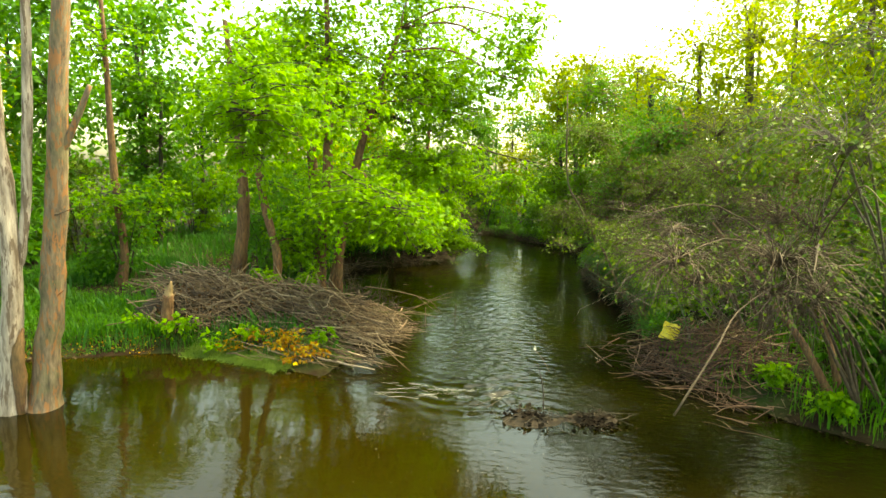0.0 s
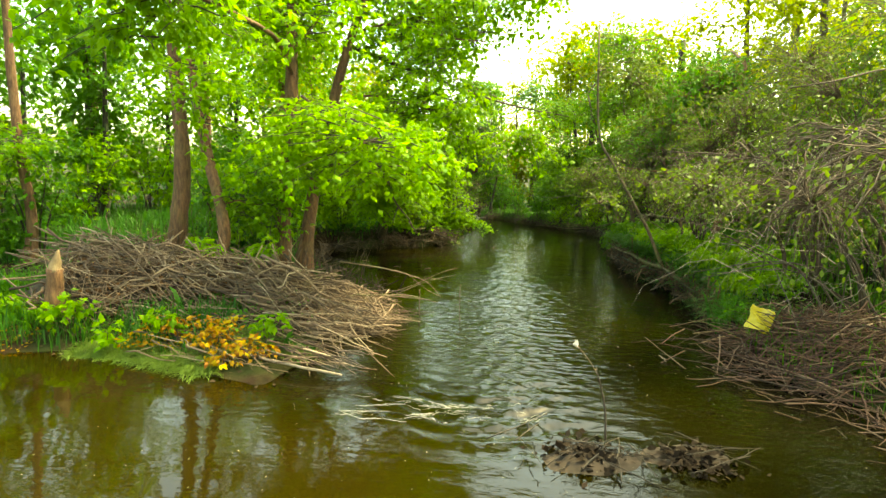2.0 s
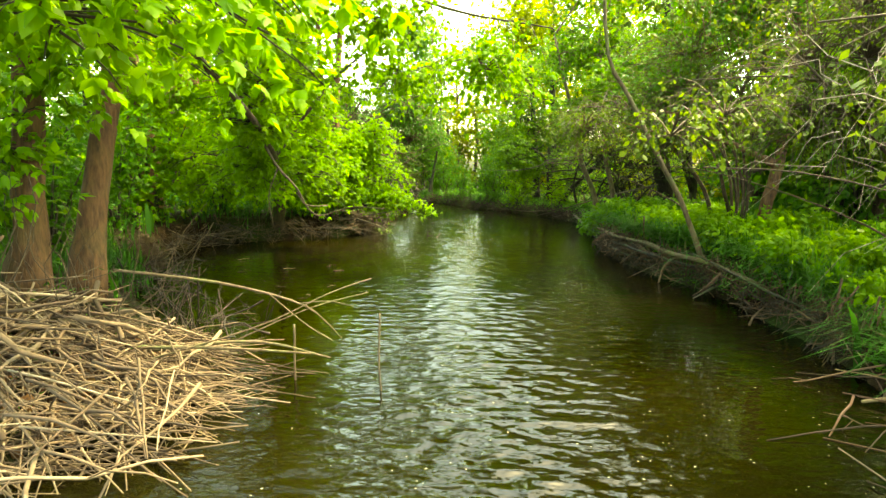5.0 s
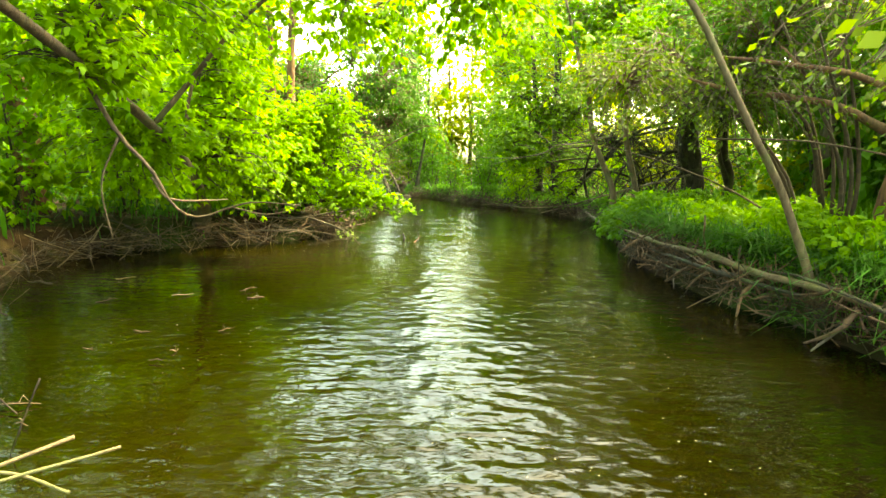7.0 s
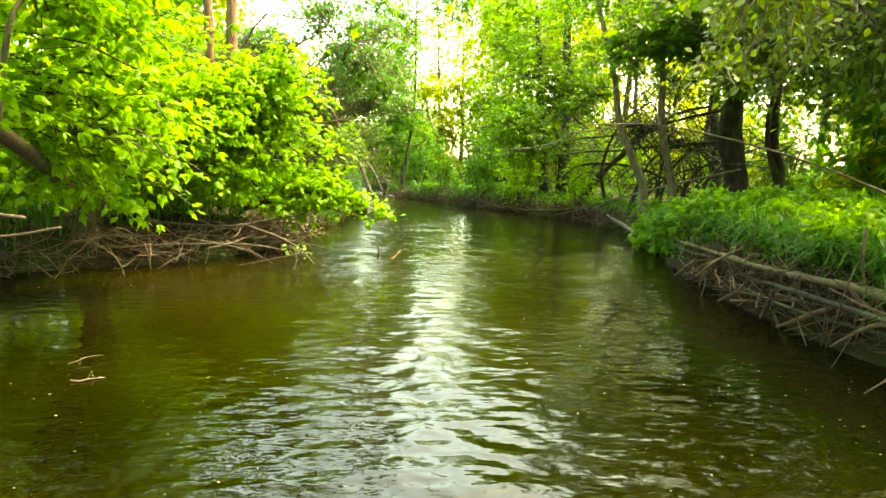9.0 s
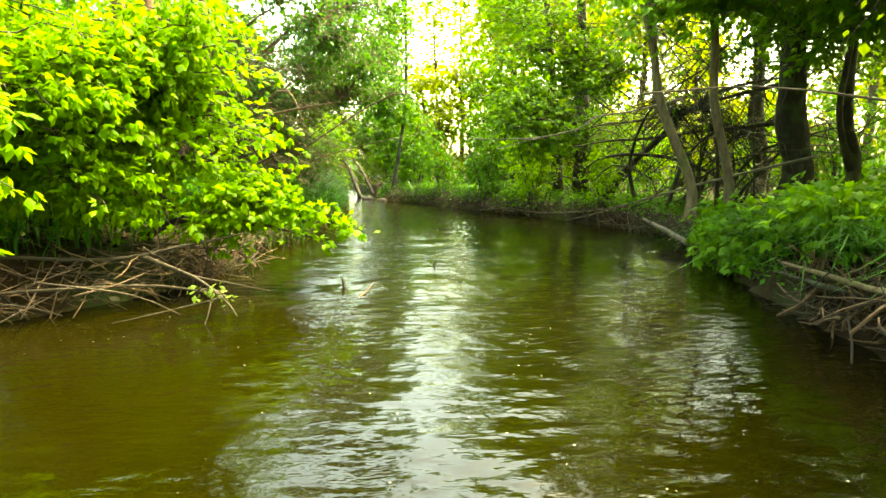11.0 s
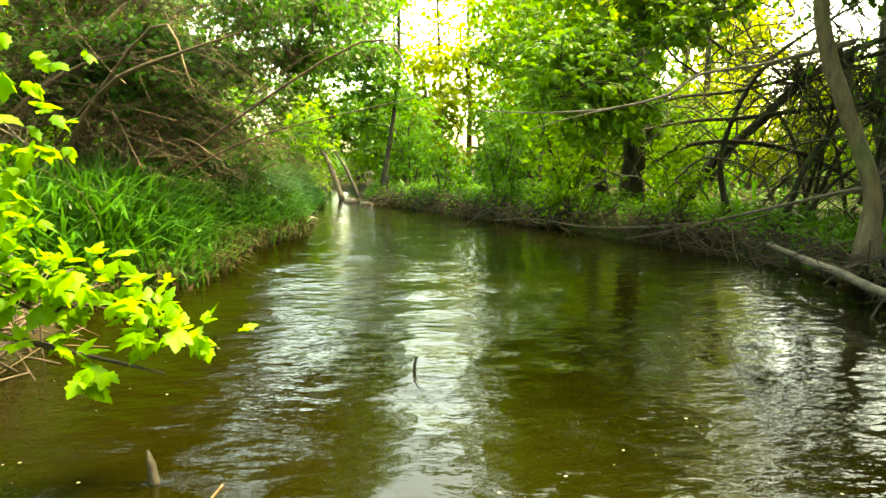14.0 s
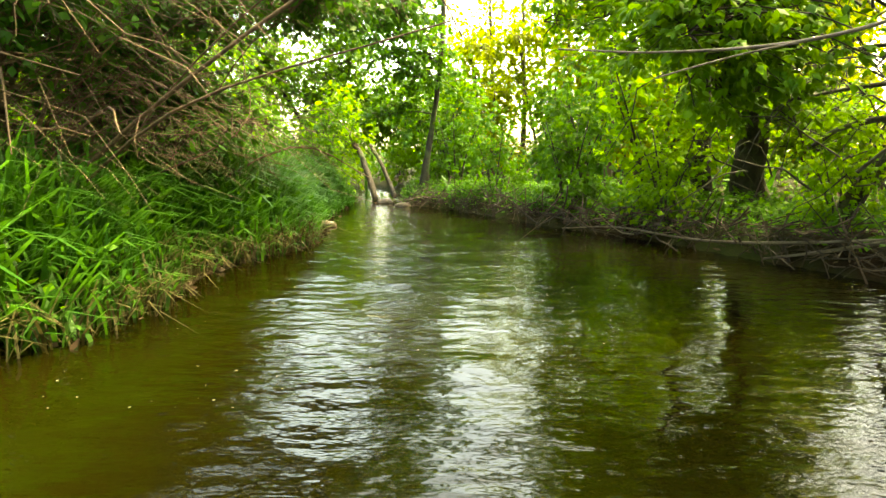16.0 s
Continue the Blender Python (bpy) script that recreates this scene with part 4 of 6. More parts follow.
# The last two crown masses are added high up to shade the bank.
for (bx, by, tx, ty, r) in ((7.15, 24.3, 6.9, 24.3, 0.25), (8.1, 26.8, 8.1, 26.9, 0.15), (7.8, 24.0, 8.0, 24.1, 0.11)):
    plant("tree", "dark-trunked tree shading the creek bank", "tree",
          [[(bx, by, 0.25, r), (bx + 0.14, by, 1.0, r * 0.8), (bx - 0.1, by, 2.2, r * 0.75), (tx, ty, 6.5, r * 0.45)], [(bx + 0.1, by, 0.9, r * 0.5), (bx - 0.25, by - 0.1, 1.7, r * 0.4), (bx - 0.35, by - 0.3, 3.0, r * 0.3), (bx - 0.9, by - 0.4, 4.4, r * 0.15)]],
          [(bx - 0.8, by - 1.4, 3.6, 1.7, 1.3, 0.8, 260), (bx + 0.4, by - 0.9, 5.2, 2.1, 1.7, 1.3, 200), (bx - 0.9, by - 2.4, 2.9, 1.1, 1.0, 0.5, 190), (bx + 0.7, by - 1.8, 2.7, 1.1, 0.9, 0.5, 150), (bx - 0.8, by + 0.4, 4.9, 1.8, 1.6, 0.7, 110), (bx + 0.9, by + 1.6, 5.3, 1.8, 1.6, 0.8, 90)],
          BARK_DARK, LEAF_MID, 0.09, 6, group="dark-trunked trees", fine=False, tiers=0.34)
# The topmost crown mass is added to keep sun off the water.
for (bx, by, lean) in ((5.0, 22.9, -0.68), (5.36, 22.75, -0.3)):
    plant("tree", "slim leaning grey-brown tree on the bank edge", "tree",
          [[(bx, by, 0.15, 0.085), (bx + lean * 0.2 + 0.08, by, 0.8, 0.06), (bx + lean * 0.6 - 0.06, by, 1.7, 0.054), (bx + lean, by, 2.6, 0.048), (bx + lean * 1.8, by + 0.2, 4.6, 0.025)]],
          [(bx + lean, by + 0.3, 4.2, 1.3, 1.3, 0.9, 170), (bx + lean * 0.6, by - 0.5, 2.85, 1.1, 1.0, 0.4, 170), (bx + lean + 0.6, by - 1.4, 3.0, 1.2, 1.0, 0.45, 150), (bx + lean + 0.3, by + 0.9, 5.9, 1.7, 1.5, 0.9, 190)], BARK_TAN, LEAF_MID, 0.085, 6, group="slim leaning trees", fine=False, tiers=0.3)
# The high mass at (5.9, 27.9) is added to shade the bend bank.
plant("tree", "dense green tree overhanging the creek bend", "tree",
      [[(4.85, 27.5, 0.1, 0.2), (4.8, 27.4, 1.4, 0.16), (4.6, 27.2, 4.5, 0.08)], [(4.45, 27.8, 0.1, 0.13), (4.3, 27.6, 1.6, 0.10), (3.9, 27.2, 4.6, 0.05)], [(4.75, 27.3, 0.9, 0.07), (4.3, 26.2, 1.7, 0.05), (3.5, 24.9, 2.0, 0.02)]],
      [(3.2, 24.5, 1.75, 0.9, 0.9, 0.6, 280), (4.2, 24.7, 2.2, 0.9, 0.8, 0.4, 120), (3.2, 26.4, 4.2, 1.0, 0.9, 0.5, 140), (3.9, 25.0, 2.6, 1.2, 1.0, 0.7, 190), (3.1, 27.3, 2.3, 1.1, 1.1, 0.8, 230), (3.2, 25.8, 3.3, 1.1, 1.1, 0.7, 90), (4.6, 26.2, 4.6, 1.6, 1.5, 1.0, 200), (5.9, 27.9, 4.7, 1.9, 1.6, 0.8, 120), (4.7, 26.9, 1.15, 0.7, 0.5, 0.4, 120), (5.3, 27.1, 0.9, 0.6, 0.4, 0.4, 90), (4.0, 29.3, 4.4, 1.4, 1.2, 0.8, 160), (5.3, 28.7, 2.5, 1.0, 0.8, 0.9, 240), (5.9, 28.3, 1.4, 0.8, 0.7, 0.6, 150)],
      BARK_DARK, LEAF_MID, 0.072, 8, twig_mat=TWIG_BROWN, tiers=0.26)
plant("tree", "arching bare-limbed tree leaning along the bank", "tree",
      [[(4.6, 25.6, 0.1, 0.085), (4.96, 25.5, 0.77, 0.065), (5.52, 25.4, 1.36, 0.055), (5.96, 25.3, 1.83, 0.045), (6.6, 25.1, 2.2, 0.03), (7.8, 24.8, 2.4, 0.012)],
       [(5.2, 25.3, 0.2, 0.04), (5.0, 25.2, 1.0, 0.03), (5.2, 24.8, 1.9, 0.02), (5.9, 24.2, 2.5, 0.01)],
       [(4.3, 25.3, 0.9, 0.012), (4.5, 25.2, 1.05, 0.022), (5.1, 25.2, 1.12, 0.028), (6.0, 25.4, 1.0, 0.03), (7.0, 25.6, 0.6, 0.03)],
       [(4.05, 25.2, 1.24, 0.008), (4.62, 25.2, 1.34, 0.018), (5.2, 25.2, 1.38, 0.024), (6.2, 25.3, 1.5, 0.03), (7.1, 24.6, 1.6, 0.04)],
       [(3.95, 25.3, 1.42, 0.006), (4.5, 25.2, 1.6, 0.014), (5.2, 25.2, 1.68, 0.02), (6.2, 25.1, 1.95, 0.026), (7.1, 24.5, 2.2, 0.035)],
       [(4.9, 25.2, 0.7, 0.02), (5.3, 25.5, 1.1, 0.016), (5.5, 25.8, 1.7, 0.012), (6.2, 26.2, 2.3, 0.006)]],
      [(6.2, 24.9, 2.7, 1.0, 0.8, 0.4, 36)], BARK_DARK, LEAF_GREEN, 0.08, 3)
plant("branch", "long pale bare branch reaching across the creek", "branch",
      [[(5.0, 23.3, 1.85, 0.016), (4.4, 23.4, 1.70, 0.014), (3.88, 23.45, 1.62, 0.012), (3.65, 23.45, 1.47, 0.010), (3.17, 23.45, 1.35, 0.009), (2.6, 23.5, 1.32, 0.006), (2.1, 23.5, 1.34, 0.003)], [(3.17, 23.45, 1.35, 0.006), (2.85, 23.4, 1.28, 0.004), (2.5, 23.3, 1.18, 0.002)]],
      [], TWIG_GREY, LEAF_GREEN, stem_name="bough")

plant("tree", "thick reddish tree with a bright leafy crown", "tree",
      [[(-4.4, 19.5, 0.2, 0.22), (-4.35, 19.4, 1.5, 0.18), (-4.6, 19.4, 3.0, 0.16), (-4.9, 19.6, 7.0, 0.10)]],
      [(-4.4, 19.4, 4.5, 2.0, 1.8, 1.3, 260), (-3.6, 18.8, 2.6, 1.2, 1.0, 0.7, 170)], BARK_RED, LEAF_BRIGHT, 0.10, 7, fine=False)
for (x, y, top, leaf) in ((7.6, 17.0, 8.0, LEAF_YELLOW), (8.2, 13.2, 8.0, LEAF_YELLOW), (7.4, 20.3, 8.5, LEAF_YELLOW), (8.6, 10.0, 7.5, LEAF_YELLOW), (9.6, 22.4, 10.5, LEAF_YELLOW), (11.6, 18.2, 11.0, LEAF_YELLOW), (12.6, 25.6, 12.0, LEAF_YELLOW), (10.2, 14.6, 9.5, LEAF_BRIGHT), (13.5, 31.0, 13.0, LEAF_YELLOW)):
    plant("tree", "light-crowned slender tree of the creekside wood", "tree",
          [[(x, y, 0.3, 0.13), (x + 0.1, y, 2.5, 0.11), (x - 0.1, y + 0.2, top * 0.85, 0.05)]],
          [(x - 0.3, y, top * 0.55, 1.9, 1.7, 1.4, 130), (x - 0.2, y, top * 0.82, 2.0, 1.8, 1.5, 120), (x - 1.0, y - 0.4, top * 0.7, 1.4, 1.2, 1.0, 45)],
          BARK, leaf, 0.105, 6, fine=False, group="light-crowned trees", seg=4)
tangle_stems = []
br = np.random.default_rng(15)
for k in range(15):
    p0 = np.array([6.2 + br.normal(0, 0.55), 25.2 + br.normal(0, 0.5), 0.1])
    way, reach = br.uniform(-2.9, 0.6), br.uniform(1.2, 2.6)
    p1 = p0 + np.array([math.cos(way) * 0.25 * reach, math.sin(way) * 0.18 * reach, br.uniform(0.6, 1.1)])
    p2 = p1 + np.array([math.cos(way) * 0.45 * reach, math.sin(way) * 0.3 * reach, br.uniform(0.25, 0.8)])
    p3 = p2 + np.array([math.cos(way) * 0.5 * reach, math.sin(way) * 0.3 * reach, br.uniform(-0.5, 0.25)])
    w0 = br.uniform(0.014, 0.034)
    tangle_stems.append([(*p0, w0), (*p1, w0 * 0.8), (*p2, w0 * 0.55), (*p3, w0 * 0.2)])
bare_tangle = plant("shrub", "bare tangle of dark arching stems", "shrub", tangle_stems,
      [(5.6, 24.8, 1.7, 1.2, 0.9, 0.7, 200), (6.6, 25.2, 1.5, 1.2, 0.9, 0.7, 160)], BARK_DARK, LEAF_GREEN, 0.06, 1, trio=False, limbs=False, fine=False, twig_r=0.009, stem_name="stem", stem_sides=6, stem_samples=12)
bn = 460
b0 = np.stack([br.uniform(4.2, 8.2, bn), br.uniform(24.2, 26.8, bn), br.uniform(0.3, 2.9, bn)], -1)
b1 = b0 + np.stack([br.choice([-1.0, 1.0], bn) * br.uniform(0.3, 1.5, bn), br.normal(0, 0.5, bn), br.normal(0.1, 0.4, bn)], -1)
b1[:, 2] = np.maximum(b1[:, 2], 0.25)
bv, bf = tubes(twig_curves(b0, b1, 0.25, 0.25, 7), 0.008 * np.linspace(1, 0.3, 7)[None] * br.uniform(0.35, 1.8, (bn, 1)), 4)
piece("branchwork", mesh_from("branchwork", bv, bf, BARK_DARK, smooth=True), bare_tangle, "criss-crossing thin dark branches", "stuff")
# light, thin crowns above the far bend
for (x, y, top, sx) in ((4.6, 33.6, 8.0, 1.8), (-5.2, 31.5, 6.4, 2.0), (6.2, 35.0, 10.0, 2.6), (8.4, 33.0, 9.5, 2.4), (-5.8, 35.5, 8.0, 2.2), (4.6, 39.5, 8.0, 1.2), (3.6, 44.0, 10.0, 1.8), (0.6, 43.0, 8.0, 1.6), (2.3, 41.5, 8.0, 1.5), (1.7, 38.6, 4.4, 1.2), (3.1, 38.0, 4.6, 1.2)):
    plant("tree", "thin yellow-green tree above the far bend", "tree",
          [[(x, y, 0.2, 0.09), (x + 0.1, y, 2.5, 0.075), (x - 0.1, y + 0.1, top * 0.9, 0.03)]],
          [(x, y, top * 0.62, sx, sx * 0.8, top * 0.2, 200 if y < 37 else 85), (x + 0.2, y, top * 0.88, sx * 1.1, sx * 0.8, top * 0.16, 190 if y < 37 else 80)],
          BARK, LEAF_YELLOW, 0.15, 5, fine=False, group="thin trees above the bend", seg=4)
# ---- the wood behind ----
kinds = []
for k, (leaf, bark) in enumerate(((LEAF_GREEN, BARK_DARK), (LEAF_YELLOW, BARK), (LEAF_BRIGHT, BARK_RED), (LEAF_OLIVE, BARK_DARK))):
    h = 8.0 + k * 0.6
    root = plant("tree", "wood tree with a thin trunk and loose leafy crown", "tree",
                 [[(0, 0, 0, 0.15), (0.1, 0.05, 2.0, 0.12), (0.15, 0.2, h * 0.82, 0.05)]],
                 [(0.2, 0.2, h * 0.55, 2.1, 2.1, 1.7, 120), (0.1, 0.1, h * 0.85, 2.4, 2.4, 1.7, 120), (-0.8, 0.5, 2.4, 1.4, 1.4, 1.0, 45), (0.8, -0.5, 1.7, 1.1, 1.1, 0.9, 30)],
                 bark, leaf, 0.2, 5, trio=True, fine=False, group="trees of the wood behind", twig_r=0.012, clear=0.0, seg=3, stem_sides=7, stem_samples=12)
    kinds.append(root)


def in_gap(x, y, chance):
    """Open lanes in the wood through which the sky shows low down."""
    for ox, oy, a0, a1, d0, share in ((-0.7, 5.0, -38, -20, 9, 0.75), (1.7, 20.0, -2, 8, 9, 1.0), (1.3, 24.0, -24, -7, 7, 1.0), (2.9, 22.5, 28, 41, 4, 0.8)):
        a, d = math.degrees(math.atan2(x - ox, y - oy)), math.hypot(x - ox, y - oy)
        if a0 < a < a1 and d > d0 and chance < share:
            return True
    return False


used = []
r2 = np.random.default_rng(21)
count = 0
while count < 62:
    a = r2.uniform(0, 2 * np.pi)
    d = 9 + 26 * r2.uniform(0, 1) ** 0.8
    x, y = 2 + d * math.sin(a), 19 + d * 1.25 * math.cos(a)
    if y < -2 or float(shore_distance(np.array(x), np.array(y))) < 1.6 or (abs(x - 1.5) < 3.2 and y < 31.5) or (-4.5 < x < 6.5 and 8 < y < 24):
        continue
    if (5.0 < x < 9.5 and 22 < y < 31) or (-13 < x < 0 and y < 14.5):
        continue
    if any((x - u) ** 2 + (y - v) ** 2 < 4.0 for u, v in used):
        continue
    if in_gap(x, y, r2.uniform(0, 1)):
        continue
    used.append((x, y))
    z = float(ground_z(np.array(x), np.array(y))) - 0.05
    s = r2.uniform(0.8, 1.25) * (0.5 if (-4.5 < x < 0.3 and y > 26) else 0.55 if (3.2 < x < 4.2 and y > 30) else 0.95 if (4.2 <= x < 6.5 and y > 30) else 0.8 if (0.3 < x < 3.2 and y > 30) else 1.0)
    m = pose(x, y, z, 0, 0, r2.uniform(0, 360)) @ Matrix.Diagonal((s, s, s, 1))
    which = kinds[int(r2.integers(0, 4))] if not (x > 0.5 and y > 24) else kinds[1]
    if count < 4:
        kinds[count].matrix_basis = m
    else:
        o = copy_thing(which, m)
        o.scale = (s, s, s)
    count += 1

for k, (x, y, s) in enumerate(((-9.2, 18.5, 0.72), (-7.6, 21.2, 0.8), (-12.5, 15.8, 0.7), (-8.4, 24.6, 0.9), (-11.2, 21.0, 0.95), (-14.5, 19.5, 1.0), (-6.2, 25.0, 0.8))):
    o = copy_thing(kinds[(0, 2, 1, 0, 2, 0, 1)[k]], pose(x, y, float(ground_z(np.array(x), np.array(y))) - 0.05, 0, 0, 100.0 * k))
    o.scale = (s, s, s)


# ---- thickets ----
thickets = []
for k, (leaf, sz) in enumerate(((LEAF_GREEN, 0.13), (LEAF_BRIGHT, 0.13), (LEAF_OLIVE, 0.11), (LEAF_YELLOW, 0.14))):
    thickets.append(plant("bush", "dense leafy bush of the creekside wood", "shrub",
                          [[(0.12 * math.cos(j * 1.3), 0.12 * math.sin(j * 1.3), 0, 0.03), (0.3 * math.cos(j * 1.3), 0.3 * math.sin(j * 1.3), 1.0, 0.022),
                            (0.8 * math.cos(j * 1.3), 0.8 * math.sin(j * 1.3), 2.2, 0.01)] for j in range(5)],
                          [(0, 0, 1.5, 1.3, 1.3, 1.0, 95), (0.4, 0.2, 2.6, 1.1, 1.1, 0.8, 55), (-0.3, -0.4, 0.7, 1.1, 1.1, 0.5, 50)],
                          BARK_DARK, leaf, sz * 1.15, 4, trio=True, fine=False, group="bushes of the wood", limbs=False, clear=0.0, stem_name="stem", seg=3, stem_sides=4, stem_samples=6))
r3 = np.random.default_rng(33)
spots = []
tries = 0
while len(spots) < 84 and tries < 20000:
    tries += 1
    x, y = r3.uniform(-17, 19), r3.uniform(5, 46)
    d = float(shore_distance(np.array(x), np.array(y)))
    if d < (0.7 if y > 26 else 1.3) or d > 8.5:
        continue
    if (-7.5 < x < 0 and 8.5 < y < 13.2) or (x > 0 and x < 7.4 and 8 < y < 13) or (-3.4 < x < 0.5 and 21.5 < y < 30):
        continue
    if (3 < x < 6.8 and 15 < y < 25.5) or (5.0 < x < 9.5 and 23 < y < 30):
        continue
    if any((x - u) ** 2 + (y - v) ** 2 < 1.9 for u, v, _ in spots):
        continue
    if in_gap(x, y, r3.uniform(0, 1)):
        continue
    spots.append((x, y, d))
spots = [p for p in spots if not (4.0 < p[0] < 5.6 and 24.6 < p[1] < 26.2)]
for k, (x, y, d) in enumerate(spots):
    s = r3.uniform(0.7, 1.15) * (1.0 if d > 2.5 else 0.75)
    m = pose(x, y, float(ground_z(np.array(x), np.array(y))) - 0.04, 0, 0, r3.uniform(0, 360))
    pick = int(r3.choice([0, 1, 2], p=[0.45, 0.35, 0.2])) if not (x > 5 and y > 21) else int(r3.choice([3, 0, 1], p=[0.6, 0.2, 0.2]))
    if k < 4:
        o = thickets[k]
        o.matrix_basis = m
    else:
        o = copy_thing(thickets[pick], m)
    o.scale = (s, s, s * r3.uniform(0.85, 1.2))

for k, (x, y, s) in enumerate(((3.7, 26.6, 0.42), (2.9, 27.9, 0.5), (2.0, 29.3, 0.45), (4.6, 25.4, 0.35), (1.4, 30.9, 0.6), (-0.9, 30.6, 0.5), (-1.0, 32.2, 0.7), (0.9, 33.2, 0.8), (-2.0, 20.9, 0.5), (-3.3, 19.9, 0.6), (-4.0, 17.6, 0.6), (-3.6, 15.4, 0.6), (-3.9, 27.2, 0.9), (-5.0, 29.2, 1.1), (-3.6, 30.6, 0.8), (-5.6, 25.4, 1.1), (-3.6, 24.2, 0.7), (-1.4, 36.6, 0.6), (-2.8, 37.6, 0.65), (-4.2, 38.6, 0.7), (-0.2, 36.2, 0.6), (-5.6, 39.8, 0.8), (-2.0, 39.0, 0.7), (-1.2, 31.6, 0.35))):
    o = copy_thing(thickets[0 if k % 3 else 1], pose(x, y, float(ground_z(np.array(x), np.array(y))) - 0.04, 0, 0, k * 67.0))
    o.scale = (s, s, s)

for k, (x, y, s) in enumerate(((7.9, 18.4, 1.1), (8.0, 20.9, 1.15), (8.2, 15.7, 1.1), (9.2, 19.4, 1.3), (8.9, 22.0, 1.2), (7.5, 17.0, 0.8))):
    o = copy_thing(thickets[0], pose(x, y, float(ground_z(np.array(x), np.array(y))) - 0.04, 0, 0, k * 59.0))
    o.scale = (s, s, s * 1.2)
for k, (x, y, s) in enumerate(((11.0, 29.0, 0.8), (12.0, 27.0, 0.8), (12.0, 24.6, 0.8), (12.4, 22.6, 0.9))):
    o = copy_thing(thickets[3], pose(x, y, float(ground_z(np.array(x), np.array(y))) - 0.04, 0, 0, k * 97.0))
    o.scale = (s, s, s * 1.15)
for k, (x, y, s) in enumerate(((7.2, 29.6, 0.5), (8.4, 30.8, 0.7), (9.6, 30.6, 0.8), (9.2, 28.4, 0.6), (10.6, 32.4, 0.8), (7.4, 32.6, 0.7), (6.2, 31.0, 0.6))):
    o = copy_thing(thickets[3 if k % 3 else 1], pose(x, y, float(ground_z(np.array(x), np.array(y))) - 0.04, 0, 0, k * 71.0))
    o.scale = (s, s, s)
for k, (x, y, s) in enumerate(((7.2, 10.2, 0.9), (7.9, 12.0, 1.0), (7.0, 13.8, 0.8), (8.8, 9.0, 1.0), (7.4, 8.2, 0.7))):
    o = copy_thing(thickets[2 if k % 2 else 0], pose(x, y, float(ground_z(np.array(x), np.array(y))) - 0.04, 0, 0, k * 83.0))
    o.scale = (s, s, s)

# leafy herbs on the right bank
for (x, y, z, rx, ry, rz, n) in ((4.75, 18.6, 0.75, 0.6, 0.9, 0.3, 130), (4.9, 20.3, 0.8, 0.65, 0.8, 0.38, 150), (4.85, 21.5, 0.62, 0.55, 0.6, 0.45, 150), (4.5, 20.8, 0.5, 0.42, 0.7, 0.38, 190), (4.4, 19.6, 0.6, 0.35, 0.6, 0.35, 110), (5.5, 19.6, 0.95, 0.7, 1.2, 0.4, 140), (4.9, 16.9, 0.75, 0.5, 0.8, 0.25, 80), (5.0, 15.3, 0.72, 0.5, 0.6, 0.25, 90), (5.3, 14.3, 0.7, 0.6, 0.6, 0.25, 90), (5.7, 16.0, 0.85, 0.6, 0.7, 0.3, 90), (5.6, 8.7, 0.3, 0.4, 0.3, 0.12, 28), (6.4, 8.2, 0.32, 0.4, 0.3, 0.14, 28), (5.2, 9.5, 0.4, 0.3, 0.4, 0.15, 36), (4.7, 13.2, 0.5, 0.4, 0.5, 0.2, 60), (4.75, 14.5, 0.68, 0.4, 0.6, 0.2, 80), (4.7, 15.9, 0.72, 0.4, 0.6, 0.2, 80), (5.4, 17.6, 0.8, 0.6, 0.6, 0.25, 80), (4.5, 17.6, 0.66, 0.35, 0.6, 0.2, 70), (5.3, 13.3, 0.6, 0.5, 0.5, 0.2, 60), (6.2, 14.8, 0.8, 0.6, 0.8, 0.25, 80)):
    gz0 = float(ground_z(np.array(x), np.array(y)))
    if y > 18:
        z, rz = max(gz0 + 0.14, z - 0.24), rz * 0.75
    plant("herb", "leafy green herb clump on the creek bank", "plant",
          [[(x + 0.15 * math.cos(j * 1.9), y + 0.2 * math.sin(j * 1.9), gz0 - 0.03, 0.008), (x + 0.3 * math.cos(j * 1.9), y + 0.4 * math.sin(j * 1.9), z, 0.004)] for j in range(6)],
          [(x, y, z, rx, ry, rz, n)], LEAF_MID, LEAF_BRIGHT if y < 19 else LEAF_MID, 0.085, 5, group="herbs of the right bank", limbs=False, twig_r=0.004, stem_name="stem", seg=4, stem_sides=4, stem_samples=6)


